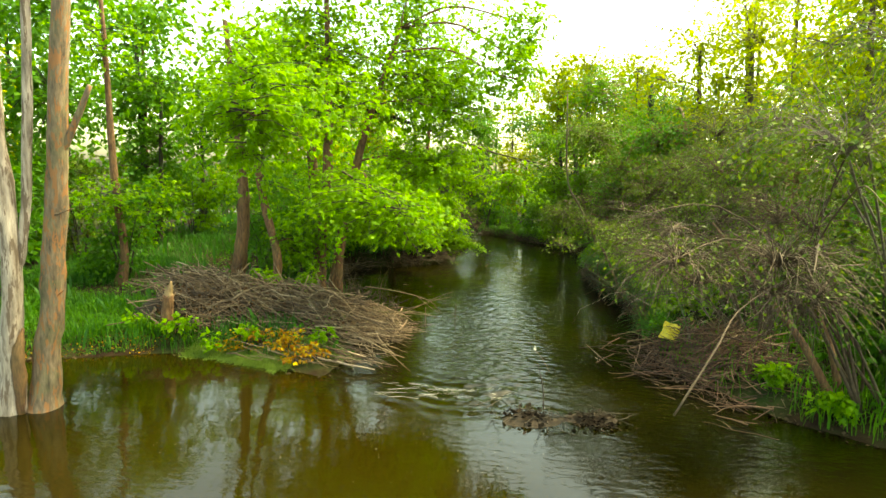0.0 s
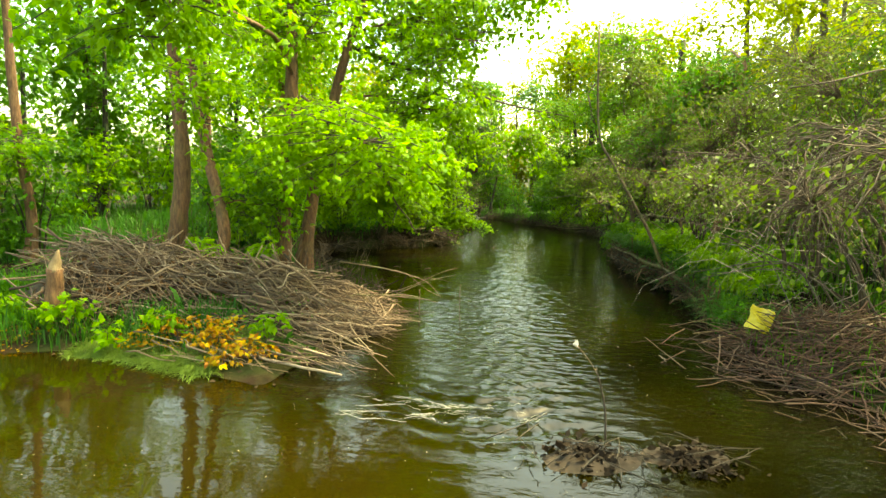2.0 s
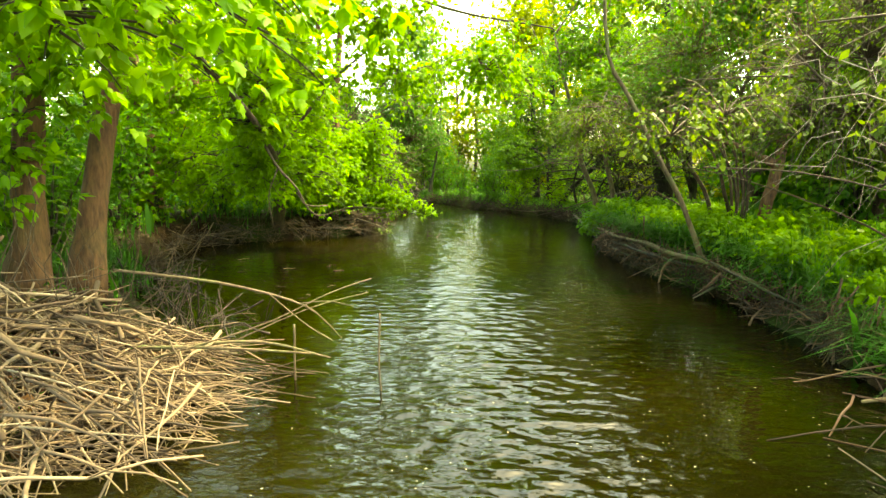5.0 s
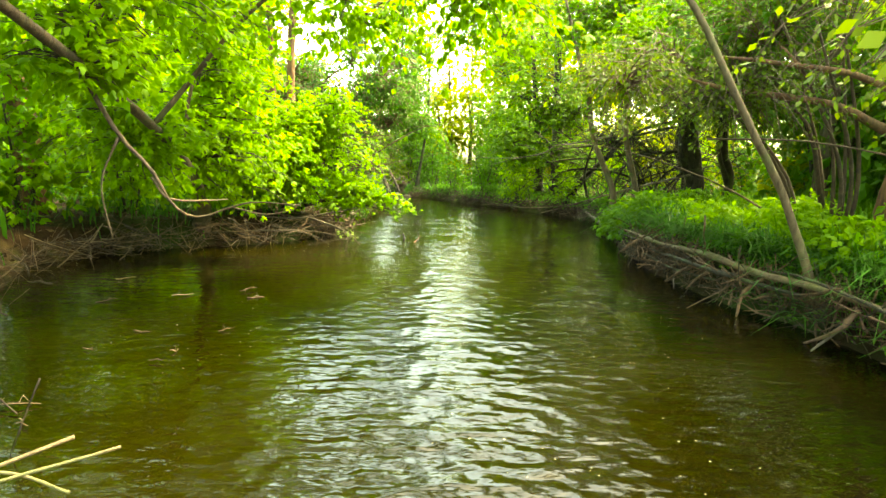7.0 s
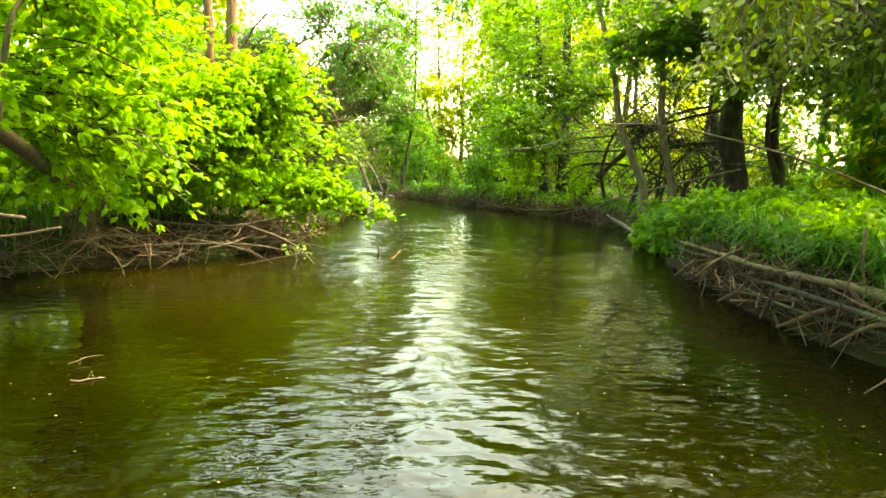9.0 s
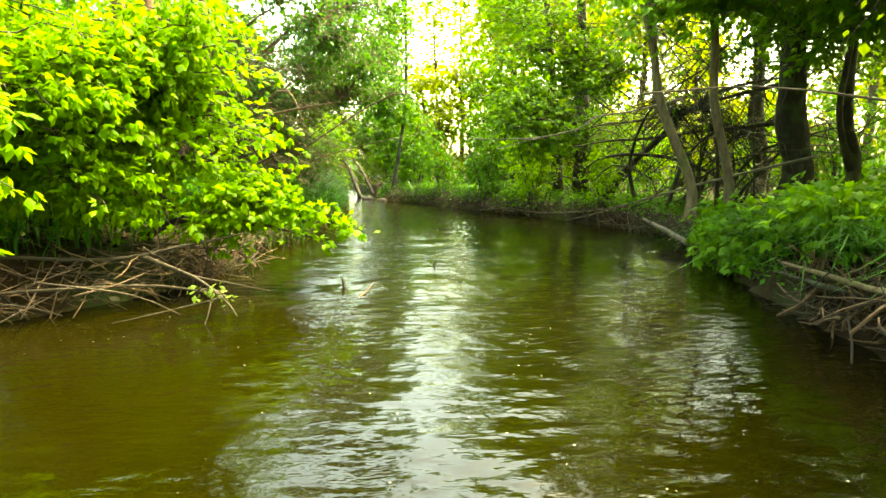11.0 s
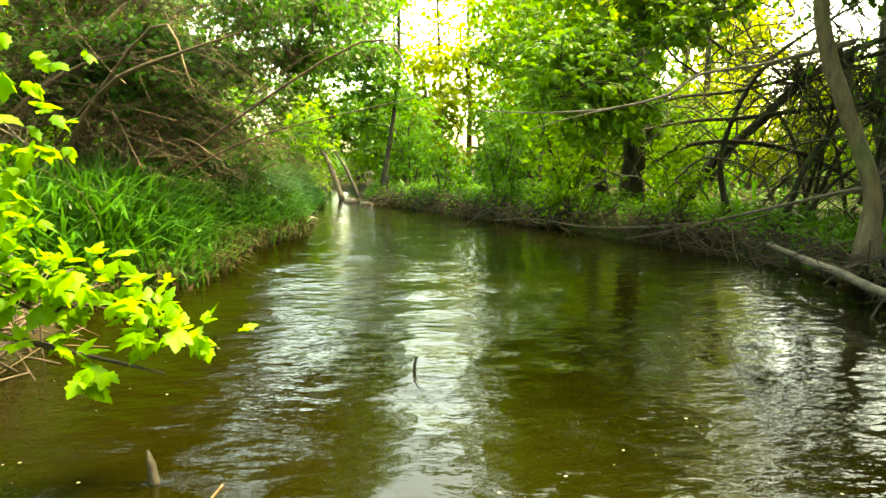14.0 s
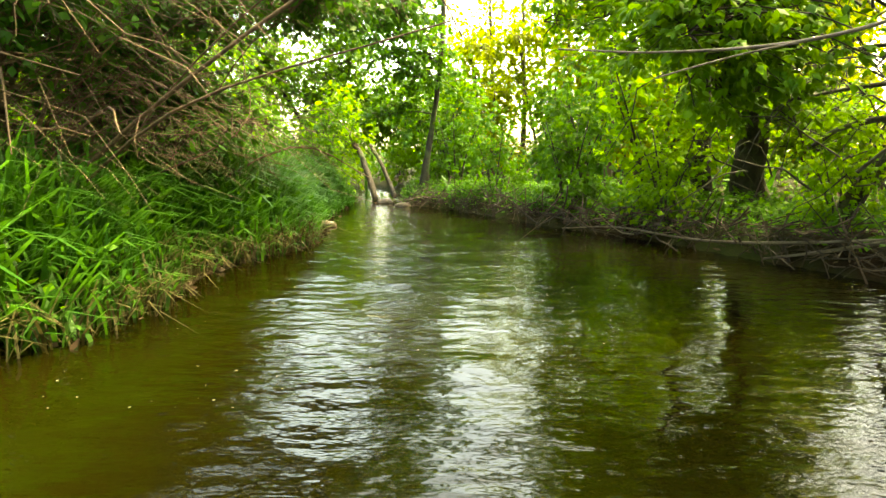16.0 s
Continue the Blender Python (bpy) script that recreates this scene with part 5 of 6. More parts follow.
# ---- grass ----
def blades(name, label, n, box, density, height, width, mat, droop=0.45, seed=1, wet=False):
    """A stand of grass blades; density(x, y, d) gives the chance of growing, height(x, y, d) the length."""
    r = np.random.default_rng(seed)
    x = r.uniform(box[0], box[1], n * 3)
    y = r.uniform(box[2], box[3], n * 3)
    d = shore_distance(x, y)
    ok = (d > 0.04) & (r.uniform(0, 1, len(x)) < density(x, y, d))
    x, y, d = x[ok][:n], y[ok][:n], d[ok][:n]
    m = len(x)
    h = height(x, y, d) * r.uniform(0.55, 1.2, m)
    base = np.stack([x, y, ground_z(x, y) - 0.02], -1)
    a = r.uniform(0, 2 * np.pi, m)
    out = np.stack([np.cos(a), np.sin(a), np.zeros(m)], -1)
    side = np.stack([-np.sin(a), np.cos(a), np.zeros(m)], -1) * (width * r.uniform(0.6, 1.4, m))[:, None]
    bend = (droop * r.uniform(0.15, 1.5, m))[:, None]
    rows = []
    for k, w in ((0.0, 0.7), (0.4, 1.0), (0.75, 0.75)):
        c = base + np.array([0, 0, 1.0]) * (h * (k - 0.30 * bend[:, 0] * k ** 3))[:, None] + out * h[:, None] * bend * k ** 2
        rows += [c - side * w, c + side * w]
    tip = base + np.array([0, 0, 1.0]) * (h * (1 - 0.42 * bend[:, 0]))[:, None] + out * h[:, None] * bend
    v = np.stack(rows + [tip], 1).reshape(-1, 3)
    o = (np.arange(m) * 7)[:, None]
    q = np.concatenate([o + np.array([[0, 1, 3, 2]]), o + np.array([[2, 3, 5, 4]])])
    t = o + np.array([[4, 5, 6]])
    return tagged(new(name, mesh_from(name, v, [q, t], mat)), label, "grass", kind="stuff")


def patchy(x, y, f=1.3, seed=8, lo=-0.3):
    return np.clip(wave_noise(x, y, seed, f) - lo, 0.0, 1)


blades("tall_grass", "tall lush reed grass on the low bank", 27000, (-4.2, 0.6, 21.8, 31.5), lambda x, y, d: np.where(x > -2.4, 1, 0.3) * smooth(d / 0.3), lambda x, y, d: 0.26 + 0.66 * smooth(d / 0.9), 0.012, GRASS, 0.85, 2)
blades("grass", "lush grass at the pool edge", 7000, (-10, -4.2, 8.0, 12), lambda x, y, d: smooth((d - 0.2) / 0.4), lambda x, y, d: 0.3 + 0 * x, 0.008, LEAF_GREEN, 0.6, 19)
blades("grass", "bright green grass behind the stick dam", 14000, (-10, -2.2, 9.6, 16), lambda x, y, d: smooth(d / 0.5) * patchy(x, y), lambda x, y, d: 0.30 + 0 * x, 0.007, GRASS, 0.4, 3)
blades("grass", "green grass on the cut bank", 13000, (4.0, 10, 7.2, 24), lambda x, y, d: smooth((d - 0.1) / 0.3) * patchy(x, y, 1.1, 9, -0.5), lambda x, y, d: 0.42 + 0 * x, 0.008, LEAF_GREEN, 0.5, 4)
blades("grass", "woodland grass behind the creek bank", 12000, (-12, -0.4, 15, 30), lambda x, y, d: smooth((d - 0.05) / 0.4) * patchy(x, y, 0.9, 10, -0.6), lambda x, y, d: 0.36 + 0 * x, 0.008, GRASS, 0.45, 5)
blades("grass", "shaded grass of the far wood", 9000, (-30, 34, 6, 60), lambda x, y, d: np.where(d > 2, 1, 0.2), lambda x, y, d: 0.55 + 0 * x, 0.028, GRASS, 0.5, 6)
blades("dry_grass", "matted dry grass at the waterline", 2600, (-2.4, 0.6, 22.0, 26.5), lambda x, y, d: np.where(d < 0.5, 1, 0), lambda x, y, d: 0.35 + 0 * x, 0.006, DRY_GRASS, 1.3, 7)
blades("grass", "short grass and moss on the dam toe", 5500, (-6.5, -0.8, 8.6, 10.6), lambda x, y, d: np.where((d > 0.12) & (d < 1.1), 1, 0) * patchy(x, y, 2.6, 12, 0.0), lambda x, y, d: 0.10 + 0 * x, 0.006, GRASS, 0.8, 8)
blades("trailing_grass", "matted light green grass trailing down to the pool", 15000, (-3.7, -0.7, 9.0, 10.3), lambda x, y, d: np.where((d > -0.02) & (d < 0.95), 1, 0) * patchy(x, y, 2.6, 16, -0.45), lambda x, y, d: 0.11 + 0 * x, 0.006, MAT_GRASS, 1.9, 9)
blades("grass", "shaded grass along the bend", 16000, (0.6, 9, 20.5, 32), lambda x, y, d: smooth((d - 0.05) / 0.3) * (d < 1.8) * patchy(x, y, 1.2, 14, -0.4), lambda x, y, d: 0.28 + 0 * x, 0.008, GRASS, 0.6, 10)
blades("grass", "grass hanging over the edge of the cut bank", 6000, (3.7, 5.0, 12, 22), lambda x, y, d: np.where((d > 0.12) & (d < 0.5), 1, 0), lambda x, y, d: 0.34 + 0 * x, 0.007, GRASS, 1.7, 11)


def scatter_leaves(name, label, n, box, dmin, dmax, size, mat, seed, lift=0.02, tilt=0.5, fine=False, category="leaves"):
    r = np.random.default_rng(seed)
    x, y = r.uniform(box[0], box[1], n), r.uniform(box[2], box[3], n)
    d = shore_distance(x, y)
    ok = (d > dmin) & (d < dmax)
    x, y = x[ok], y[ok]
    C = np.stack([x, y, ground_z(x, y) + lift * r.uniform(0.4, 1.6, len(x))], -1)
    D = np.stack([r.normal(0, 1, len(x)), r.normal(0, 1, len(x)), r.normal(0, 0.3, len(x))], -1)
    v, f = leaf_arrays(C, D, size * r.uniform(0.6, 1.3, len(x)), fine, tilt)
    return tagged(new(name, mesh_from(name, v, f, mat)), label, category, kind="stuff")


scatter_leaves("leaf_litter", "brown dead leaves along the banks", 42000, (-8, 9, 7, 32), 0.0, 1.6, 0.07, LITTER, 41)
scatter_leaves("leaf_litter", "brown dead leaves on the wood floor", 30000, (-16, 18, 6, 44), 1.0, 9.0, 0.10, LITTER, 42)
scatter_leaves("ground_plants", "leafy weeds growing among the reed grass", 4200, (-2.2, 0.3, 22.2, 30), 0.25, 1.8, 0.075, LEAF_GREEN, 46, 0.3, 0.6, category="plants")
scatter_leaves("ground_plants", "low leafy plants on the shaded bend bank", 40000, (0.5, 7.5, 20.5, 31), 0.02, 1.5, 0.065, LEAF_GREEN, 44, 0.16, 0.5, category="plants")
scatter_leaves("ground_plants", "small green plants hanging over the cut bank", 26000, (3.6, 5.4, 12, 21), 0.08, 0.5, 0.06, LEAF_GREEN, 45, 0.10, 0.7, category="plants")
scatter_leaves("ground_plants", "low green broad-leaved ground plants", 40000, (-9, 10, 8, 32), 0.35, 4.0, 0.075, LEAF_GREEN, 43, 0.14, 0.4, category="plants")


# ---- sticks ----
def stick_mesh(seed, rough=0.03, s=7, sides=5):
    """A crooked stick one metre long, along x, with a stub of a side twig."""
    r = np.random.default_rng(seed)
    P = np.zeros((s, 3))
    P[:, 0] = np.linspace(-0.5, 0.5, s)
    P[:, 1:] = np.cumsum(r.normal(0, rough * 0.55, (s, 2)), axis=0)
    P[:, 1:] -= np.linspace(0, 1, s)[:, None] * P[-1, 1:] * 0.7
    R = 0.0092 * np.linspace(1.15, 0.5, s) * r.uniform(0.85, 1.15, s)
    v, f = tubes(P[None], R[None], sides, caps=True)
    q = int(r.integers(1, s - 2))
    P2 = np.stack([P[q], P[q] + np.array([0.09, r.choice([-0.06, 0.06]), 0.05]), P[q] + np.array([0.2, r.choice([-0.1, 0.1]), 0.07])])
    v2, f2 = tubes(P2[None], np.array([[0.006, 0.0045, 0.002]]), 3)
    return v, f, v2, f2


STICK_SHAPES = [stick_mesh(100 + k, 0.05) for k in range(12)]
STICK_MESHES = [mesh_from("stick", np.vstack([v, v2]), [*f, f2[0] + len(v)], STICK, smooth=True) for v, f, v2, f2 in STICK_SHAPES]
DAMP_MESHES = [mesh_from("stick", np.vstack([v, v2]), [*f, f2[0] + len(v)], STICK_RED, smooth=True) for v, f, v2, f2 in STICK_SHAPES]


STICK_LIGHT = [stick_mesh(300 + k, 0.035, 5, 4) for k in range(14)]


def stick_pose(p, az, pitch, length, thick, roll):
    return (Matrix.Translation(p) @ Matrix.Rotation(az, 4, "Z") @ Matrix.Rotation(-pitch, 4, "Y") @ Matrix.Rotation(roll, 4, "X") @ Matrix.Diagonal((length, thick, thick, 1)))


def sticks(parent, n, place, seed, meshes):
    """n single sticks under parent; place(r) gives position, heading, pitch, length, thickness."""
    r = np.random.default_rng(seed)
    inv = Matrix.Translation(-Vector(parent.location))
    for _ in range(n):
        p, az, pitch, length, thick = place(r)
        ob = new("stick", meshes[int(r.integers(0, len(meshes)))])
        ob.parent = parent
        ob.matrix_basis = inv @ stick_pose(p, az, pitch, length, thick, r.uniform(0, 6.28))


def stick_mass(name, label, n, place, seed, parent=None, mat=STICK):
    """A tangle of n sticks in one mesh."""
    r = np.random.default_rng(seed)
    vs, fs, o = [], [], 0
    for _ in range(n):
        p, az, pitch, length, thick = place(r)
        v, f, v2, f2 = STICK_LIGHT[int(r.integers(0, len(STICK_LIGHT)))]
        m = np.array(stick_pose(p, az, pitch, length, thick, r.uniform(0, 6.28)))
        vs.append(v @ m[:3, :3].T + m[:3, 3])
        fs += [f[0] + o, f[1] + o, f[2] + o]
        o += len(v)
        vs.append(v2 @ m[:3, :3].T + m[:3, 3])
        fs.append(f2[0] + o)
        o += len(v2)
    me = mesh_from(name, np.vstack(vs), [np.vstack(fs)], mat, smooth=True)
    if parent is not None:
        return piece(name, me, parent, label, "stuff")
    return tagged(new(name, me), label, "sticks", kind="stuff")


RIDGE_A, RIDGE_B = np.array([-4.5, 11.55]), np.array([-0.55, 12.2])


def dam_z(x, y):
    """Top of the dam's core."""
    ab = RIDGE_B - RIDGE_A
    k = ((x - RIDGE_A[0]) * ab[0] + (y - RIDGE_A[1]) * ab[1]) / (ab @ ab)
    off = (x - RIDGE_A[0]) * -ab[1] + (y - RIDGE_A[1]) * ab[0]
    off = off / np.linalg.norm(ab)
    kk = np.clip(k, 0, 1)
    top = 0.80 * (1 - kk ** 1.6) + 0.10
    end = np.exp(-(np.clip(-k, 0, 9) * 3.0) ** 2 - (np.clip(k - 1, 0, 9) * 7) ** 2)
    w = np.where(off < 0, 1.35 - 0.35 * kk, 1.0 - 0.4 * kk)
    return top * end * np.clip(1 - (np.abs(off) / w) ** 1.7, 0, 1)


dam = thing("stick_dam", "large beaver dam of weathered brown sticks and mud", "dam", at=(-2.6, 11.4, 0))
dx, dy = np.meshgrid(np.linspace(-6, -0.2, 80), np.linspace(10.0, 13.4, 50))
dz = dam_z(dx, dy) - 0.16 + 0.05 * wave_noise(dx, dy, 15, 5)
di = np.arange(dx.size).reshape(dx.shape)
dq = np.stack([di[:-1, :-1], di[:-1, 1:], di[1:, 1:], di[1:, :-1]], -1).reshape(-1, 4)
piece("mud_core", mesh_from("mud_core", np.stack([dx, dy, dz], -1).reshape(-1, 3), [dq], MUD, smooth=True), dam, "dark mud packed between the sticks")


def on_dam(r, lift=0.0):
    k = r.uniform(-0.08, 0.97) if r.uniform() < 0.75 else r.uniform(0.6, 0.99)
    p = RIDGE_A + (RIDGE_B - RIDGE_A) * k
    off = r.normal(-0.25, 0.55)
    off = max(-1.35 + 0.4 * k, min(0.95 - 0.35 * k, off))
    x, y = p[0] + 0.16 * -off, p[1] + off
    z = float(dam_z(np.array(x), np.array(y)))
    az = r.normal(-0.22, 0.62) + (0.35 if off > 0.2 else 0.0)
    L = r.uniform(0.7, 2.0) * (1 - 0.25 * abs(k - 0.5)) * (0.6 if k > 0.75 else 1.0)
    e = 0.3
    slope = float(dam_z(np.array(x + e * math.cos(az)), np.array(y + e * math.sin(az))) - dam_z(np.array(x - e * math.cos(az)), np.array(y - e * math.sin(az)))) / (2 * e)
    return (x, y, max(0.03, z + r.uniform(-0.04, 0.14) + lift)), az, math.atan(slope) * 0.85 + r.normal(0, 0.17), L, r.uniform(0.35, 1.05) * (0.7 + 0.3 * L)




def top_stick(r):
    p, az, pitch, length, thick = on_dam(r, 0.07)
    return p, az + r.normal(0, 0.75), pitch + r.normal(0, 0.10), length * 0.75, thick * r.uniform(0.6, 2.0)


sticks(dam, 300, top_stick, 51, STICK_MESHES)
stick_mass("stick_tangle", "tangled finer sticks of the dam", 950, on_dam, 52, dam)


def toe_stick(r):
    x, y = r.uniform(-2.6, -0.35), r.uniform(9.5, 11.2)
    return (x, y, 0.10 + 0.18 * max(0, y - 9.7) + r.uniform(0, 0.12)), r.normal(-0.35, 0.5), r.normal(-0.12, 0.12), r.uniform(0.35, 1.0), r.uniform(0.4, 1.2)


stick_mass("stick_tangle", "sticks scattered over the toe of the dam", 170, toe_stick, 53, dam)


def tip_stick(r):
    return (r.uniform(-1.3, -0.25), r.uniform(11.6, 12.5), r.uniform(0.02, 0.1)), r.normal(0.1, 0.5), r.normal(-0.05, 0.12), r.uniform(0.4, 1.0), r.uniform(0.3, 0.75)


stick_mass("stick_tangle", "thin bleached sticks trailing into the water", 60, tip_stick, 54, dam)
dr = np.random.default_rng(55)
dk, do = dr.uniform(-0.05, 0.9, 2600), dr.normal(-0.45, 0.5, 2600)
dlx, dly = RIDGE_A[0] + (RIDGE_B[0] - RIDGE_A[0]) * dk, RIDGE_A[1] + (RIDGE_B[1] - RIDGE_A[1]) * dk + do
dlz = dam_z(dlx, dly)
on = dlz > 0.08
dlc = np.stack([dlx, dly, dlz + dr.uniform(-0.08, 0.07, 2600)], -1)[on]
dlv, dlf = leaf_arrays(dlc, dr.normal(0, 1, dlc.shape) * np.array([1, 1, 0.5]), 0.075 * dr.uniform(0.6, 1.3, len(dlc)), 1, 0.8)
piece("dead_leaves", mesh_from("dead_leaves", dlv, dlf, DAM_LEAF), dam, "brown and orange dead leaves caught in the sticks", "stuff")

# pale branches and stakes standing out of the end of the dam
for pts in ([(-1.3, 12.3, 0.76, 0.013), (-0.6, 12.4, 0.66, 0.012), (-0.08, 12.4, 0.53, 0.010), (0.10, 12.45, 0.38, 0.007), (0.2, 12.5, 0.25, 0.003)],
            [(-0.9, 11.8, 0.30, 0.008), (-0.22, 11.9, 0.51, 0.006), (0.19, 12.0, 0.70, 0.004), (0.44, 12.16, 0.77, 0.002)], [(-0.5, 12.2, 0.3, 0.006), (0.0, 12.3, 0.52, 0.004), (0.4, 12.4, 0.62, 0.002)],
            [(-0.08, 12.4, 0.53, 0.005), (0.12, 12.4, 0.55, 0.003), (0.3, 12.35, 0.53, 0.0015)], [(-0.3, 12.4, 0.6, 0.005), (0.0, 12.25, 0.42, 0.003), (0.2, 12.1, 0.36, 0.0015)],
            [(0.53, 12.15, -0.2, 0.009), (0.5, 12.15, 0.2, 0.009), (0.5, 12.15, 0.54, 0.008)], [(-0.09, 12.32, -0.2, 0.011), (-0.1, 12.32, 0.1, 0.010), (-0.1, 12.32, 0.4, 0.010)],
            [(-1.0, 11.9, 0.36, 0.013), (-0.4, 11.85, 0.38, 0.012), (0.1, 11.9, 0.34, 0.007)], [(-1.0, 12.0, 0.30, 0.014), (-0.3, 12.05, 0.36, 0.012), (0.2, 12.0, 0.28, 0.006)]):
    piece("stick", stem_mesh("stick", [(x, y, z, 0.8 * r) for x, y, z, r in pts], BARK_TAN, 6, 14, 0.08, False), dam)

# driftwood on the right bank
pile = thing("driftwood_pile", "heap of brown driftwood sticks on the bank", "driftwood", at=(4.8, 10.7, 0))


def on_pile(r):
    x = r.normal(4.75, 0.5)
    y = r.normal(10.75, 0.75)
    g = max(0.0, float(ground_z(np.array(x), np.array(y))))
    z = g + max(0, 0.42 * math.exp(-((x - 4.9) / 0.8) ** 2 - ((y - 10.8) / 1.0) ** 2) * r.uniform(0.1, 1.0)) + 0.03
    return (x, y, z), r.normal(2.9, 1.0), r.normal(-0.06, 0.25), r.uniform(0.4, 1.3), r.uniform(0.35, 1.1)


sticks(pile, 150, on_pile, 61, DAMP_MESHES)
stick_mass("stick_tangle", "fine driftwood twigs", 620, on_pile, 62, pile, STICK_RED)


def along(line, spread_in, spread_z, r, lo=0.0, hi=1.0):
    """A random place along a line of (x, y, z)."""
    k = r.uniform(lo, hi) * (len(line) - 1.0001)
    i = int(k)
    a, b = np.array(line[i]), np.array(line[i + 1])
    p = a + (b - a) * (k - i)
    t = math.atan2(b[1] - a[1], b[0] - a[0])
    return p + np.array([-math.sin(t), math.cos(t), 0]) * r.normal(0, spread_in) + np.array([0, 0, r.uniform(0, spread_z)]), t


CUT_RIGHT = [(4.22, 12.6, 0.06), (4.37, 13.6, 0.06), (4.31, 15.4, 0.06), (4.07, 16.8, 0.06), (4.04, 18.2, 0.06), (4.2, 19.4, 0.05)]
BEND = [(4.8, 21.9, 0.08), (4.95, 23.0, 0.08), (4.6, 24.4, 0.08), (4.0, 25.5, 0.08), (3.1, 26.8, 0.08), (2.3, 28.2, 0.08), (1.3, 29.5, 0.08), (0.7, 30.2, 0.05)]
CUT_LEFT = [(-2.9, 18.2, 0.06), (-1.5, 19.3, 0.06), (-0.7, 20.2, 0.06), (-0.45, 21.0, 0.06), (-0.5, 21.8, 0.05)]


def bank_sticks(line, sz, spread_z, thick):
    def place(r):
        p, t = along(line, sz, spread_z, r)
        return tuple(p), t + r.normal(0, 0.7), r.normal(0, 0.55), r.uniform(0.2, 0.8), r.uniform(*thick)
    return place


stick_mass("root_tangle", "exposed roots and sticks under the cut bank", 260, bank_sticks(CUT_RIGHT, 0.1, 0.36, (0.25, 1.3)), 71, mat=ROOT)


def hanging(r):
    p, t = along(CUT_RIGHT, 0.05, 0.1, r)
    return (p[0], p[1], p[2] + 0.18), t + r.normal(0, 1.0), r.normal(-1.2, 0.35), r.uniform(0.15, 0.45), r.uniform(0.15, 0.6)


stick_mass("root_tangle", "fine reddish roots hanging down the cut bank", 320, hanging, 78, mat=ROOT)
stick_mass("root_tangle", "dark fine roots hanging from the cut bank", 320, bank_sticks(CUT_RIGHT, 0.1, 0.3, (0.2, 0.7)), 74, mat=TWIG_BROWN)
stick_mass("root_tangle", "dark roots and fallen sticks along the bend", 480, bank_sticks(BEND, 0.16, 0.18, (0.25, 0.95)), 72, mat=STICK_DARK)
stick_mass("root_tangle", "brown sticks and roots along the undercut bank", 200, bank_sticks(CUT_LEFT, 0.2, 0.28, (0.3, 1.2)), 73, mat=STICK_DARK)
stick_mass("root_tangle", "reddish roots under the cut bank", 240, bank_sticks(CUT_LEFT, 0.16, 0.3, (0.2, 0.8)), 77, mat=TWIG_WARM)


SHORE_LEFT = [(-0.7, 12.7, 0.04), (-1.5, 13.8, 0.05), (-2.2, 15.0, 0.05), (-2.9, 16.6, 0.05), (-3.1, 17.7, 0.05), (-2.6, 18.5, 0.05)]
stick_mass("stick_tangle", "brushwood lying along the shore behind the dam", 220, bank_sticks(SHORE_LEFT, 0.2, 0.2, (0.2, 0.8)), 75, mat=STICK_DARK)


stick_mass("root_tangle", "brown dead sticks strewn over the shaded bank", 120, bank_sticks(BEND, 0.35, 0.3, (0.25, 0.7)), 76, mat=STICK_DARK)


def log(name, label, pts, mat, category="log", sides=8, rough=0.08, group=""):
    return tagged(new(name, stem_mesh(name, pts, mat, sides, 18, rough, False)), label, category, group)


for pts in ([(4.32, 14.2, 0.33, 0.03), (4.24, 15.2, 0.40, 0.045), (4.12, 16.1, 0.38, 0.055), (4.02, 17.0, 0.41, 0.05), (4.0, 17.6, 0.38, 0.03)], [(4.1, 17.1, 0.40, 0.025), (3.98, 17.9, 0.37, 0.038), (4.02, 18.7, 0.36, 0.036), (4.12, 19.6, 0.33, 0.02)],
            [(4.2, 15.6, 0.30, 0.02), (4.0, 16.4, 0.30, 0.03), (3.95, 17.3, 0.29, 0.028), (4.0, 18.2, 0.25, 0.015)], [(4.3, 13.4, 0.28, 0.015), (4.2, 14.2, 0.36, 0.022), (4.16, 15.4, 0.46, 0.018), (4.1, 15.9, 0.44, 0.01)],
            [(4.12, 18.4, 0.30, 0.02), (4.06, 19.0, 0.28, 0.028), (4.16, 19.7, 0.24, 0.012)], [(4.05, 16.6, 0.20, 0.016), (3.94, 17.4, 0.16, 0.02), (3.98, 18.4, 0.17, 0.012)]):
    log("fallen_log", "weathered brown log wedged along the cut bank", [(x, y, z, 0.6 * q) for x, y, z, q in pts], BARK_TAN if pts[0][3] > 0.0221 else BARK_DARK, rough=0.22, group="logs along the cut bank")
for pts in ([(4.15, 16.0, 0.36, 0.022), (4.02, 16.1, 0.2, 0.018), (3.92, 16.0, 0.0, 0.01)], [(4.1, 17.0, 0.34, 0.02), (3.94, 17.2, 0.18, 0.017), (3.9, 17.5, 0.0, 0.01)], [(4.1, 18.2, 0.3, 0.018), (3.95, 18.1, 0.15, 0.015), (3.86, 18.3, -0.02, 0.008)],
            [(4.24, 15.0, 0.34, 0.02), (4.1, 15.0, 0.18, 0.017), (4.06, 15.3, -0.02, 0.009)], [(4.14, 19.2, 0.26, 0.016), (4.0, 19.2, 0.12, 0.013), (3.96, 19.4, -0.02, 0.007)], [(4.1, 16.6, 0.3, 0.014), (3.93, 16.7, 0.24, 0.012), (3.86, 16.9, 0.05, 0.006)]):
    log("root", "crooked brown root reaching down to the water", pts, ROOT, "root", 7, 0.15, group="roots of the cut bank")
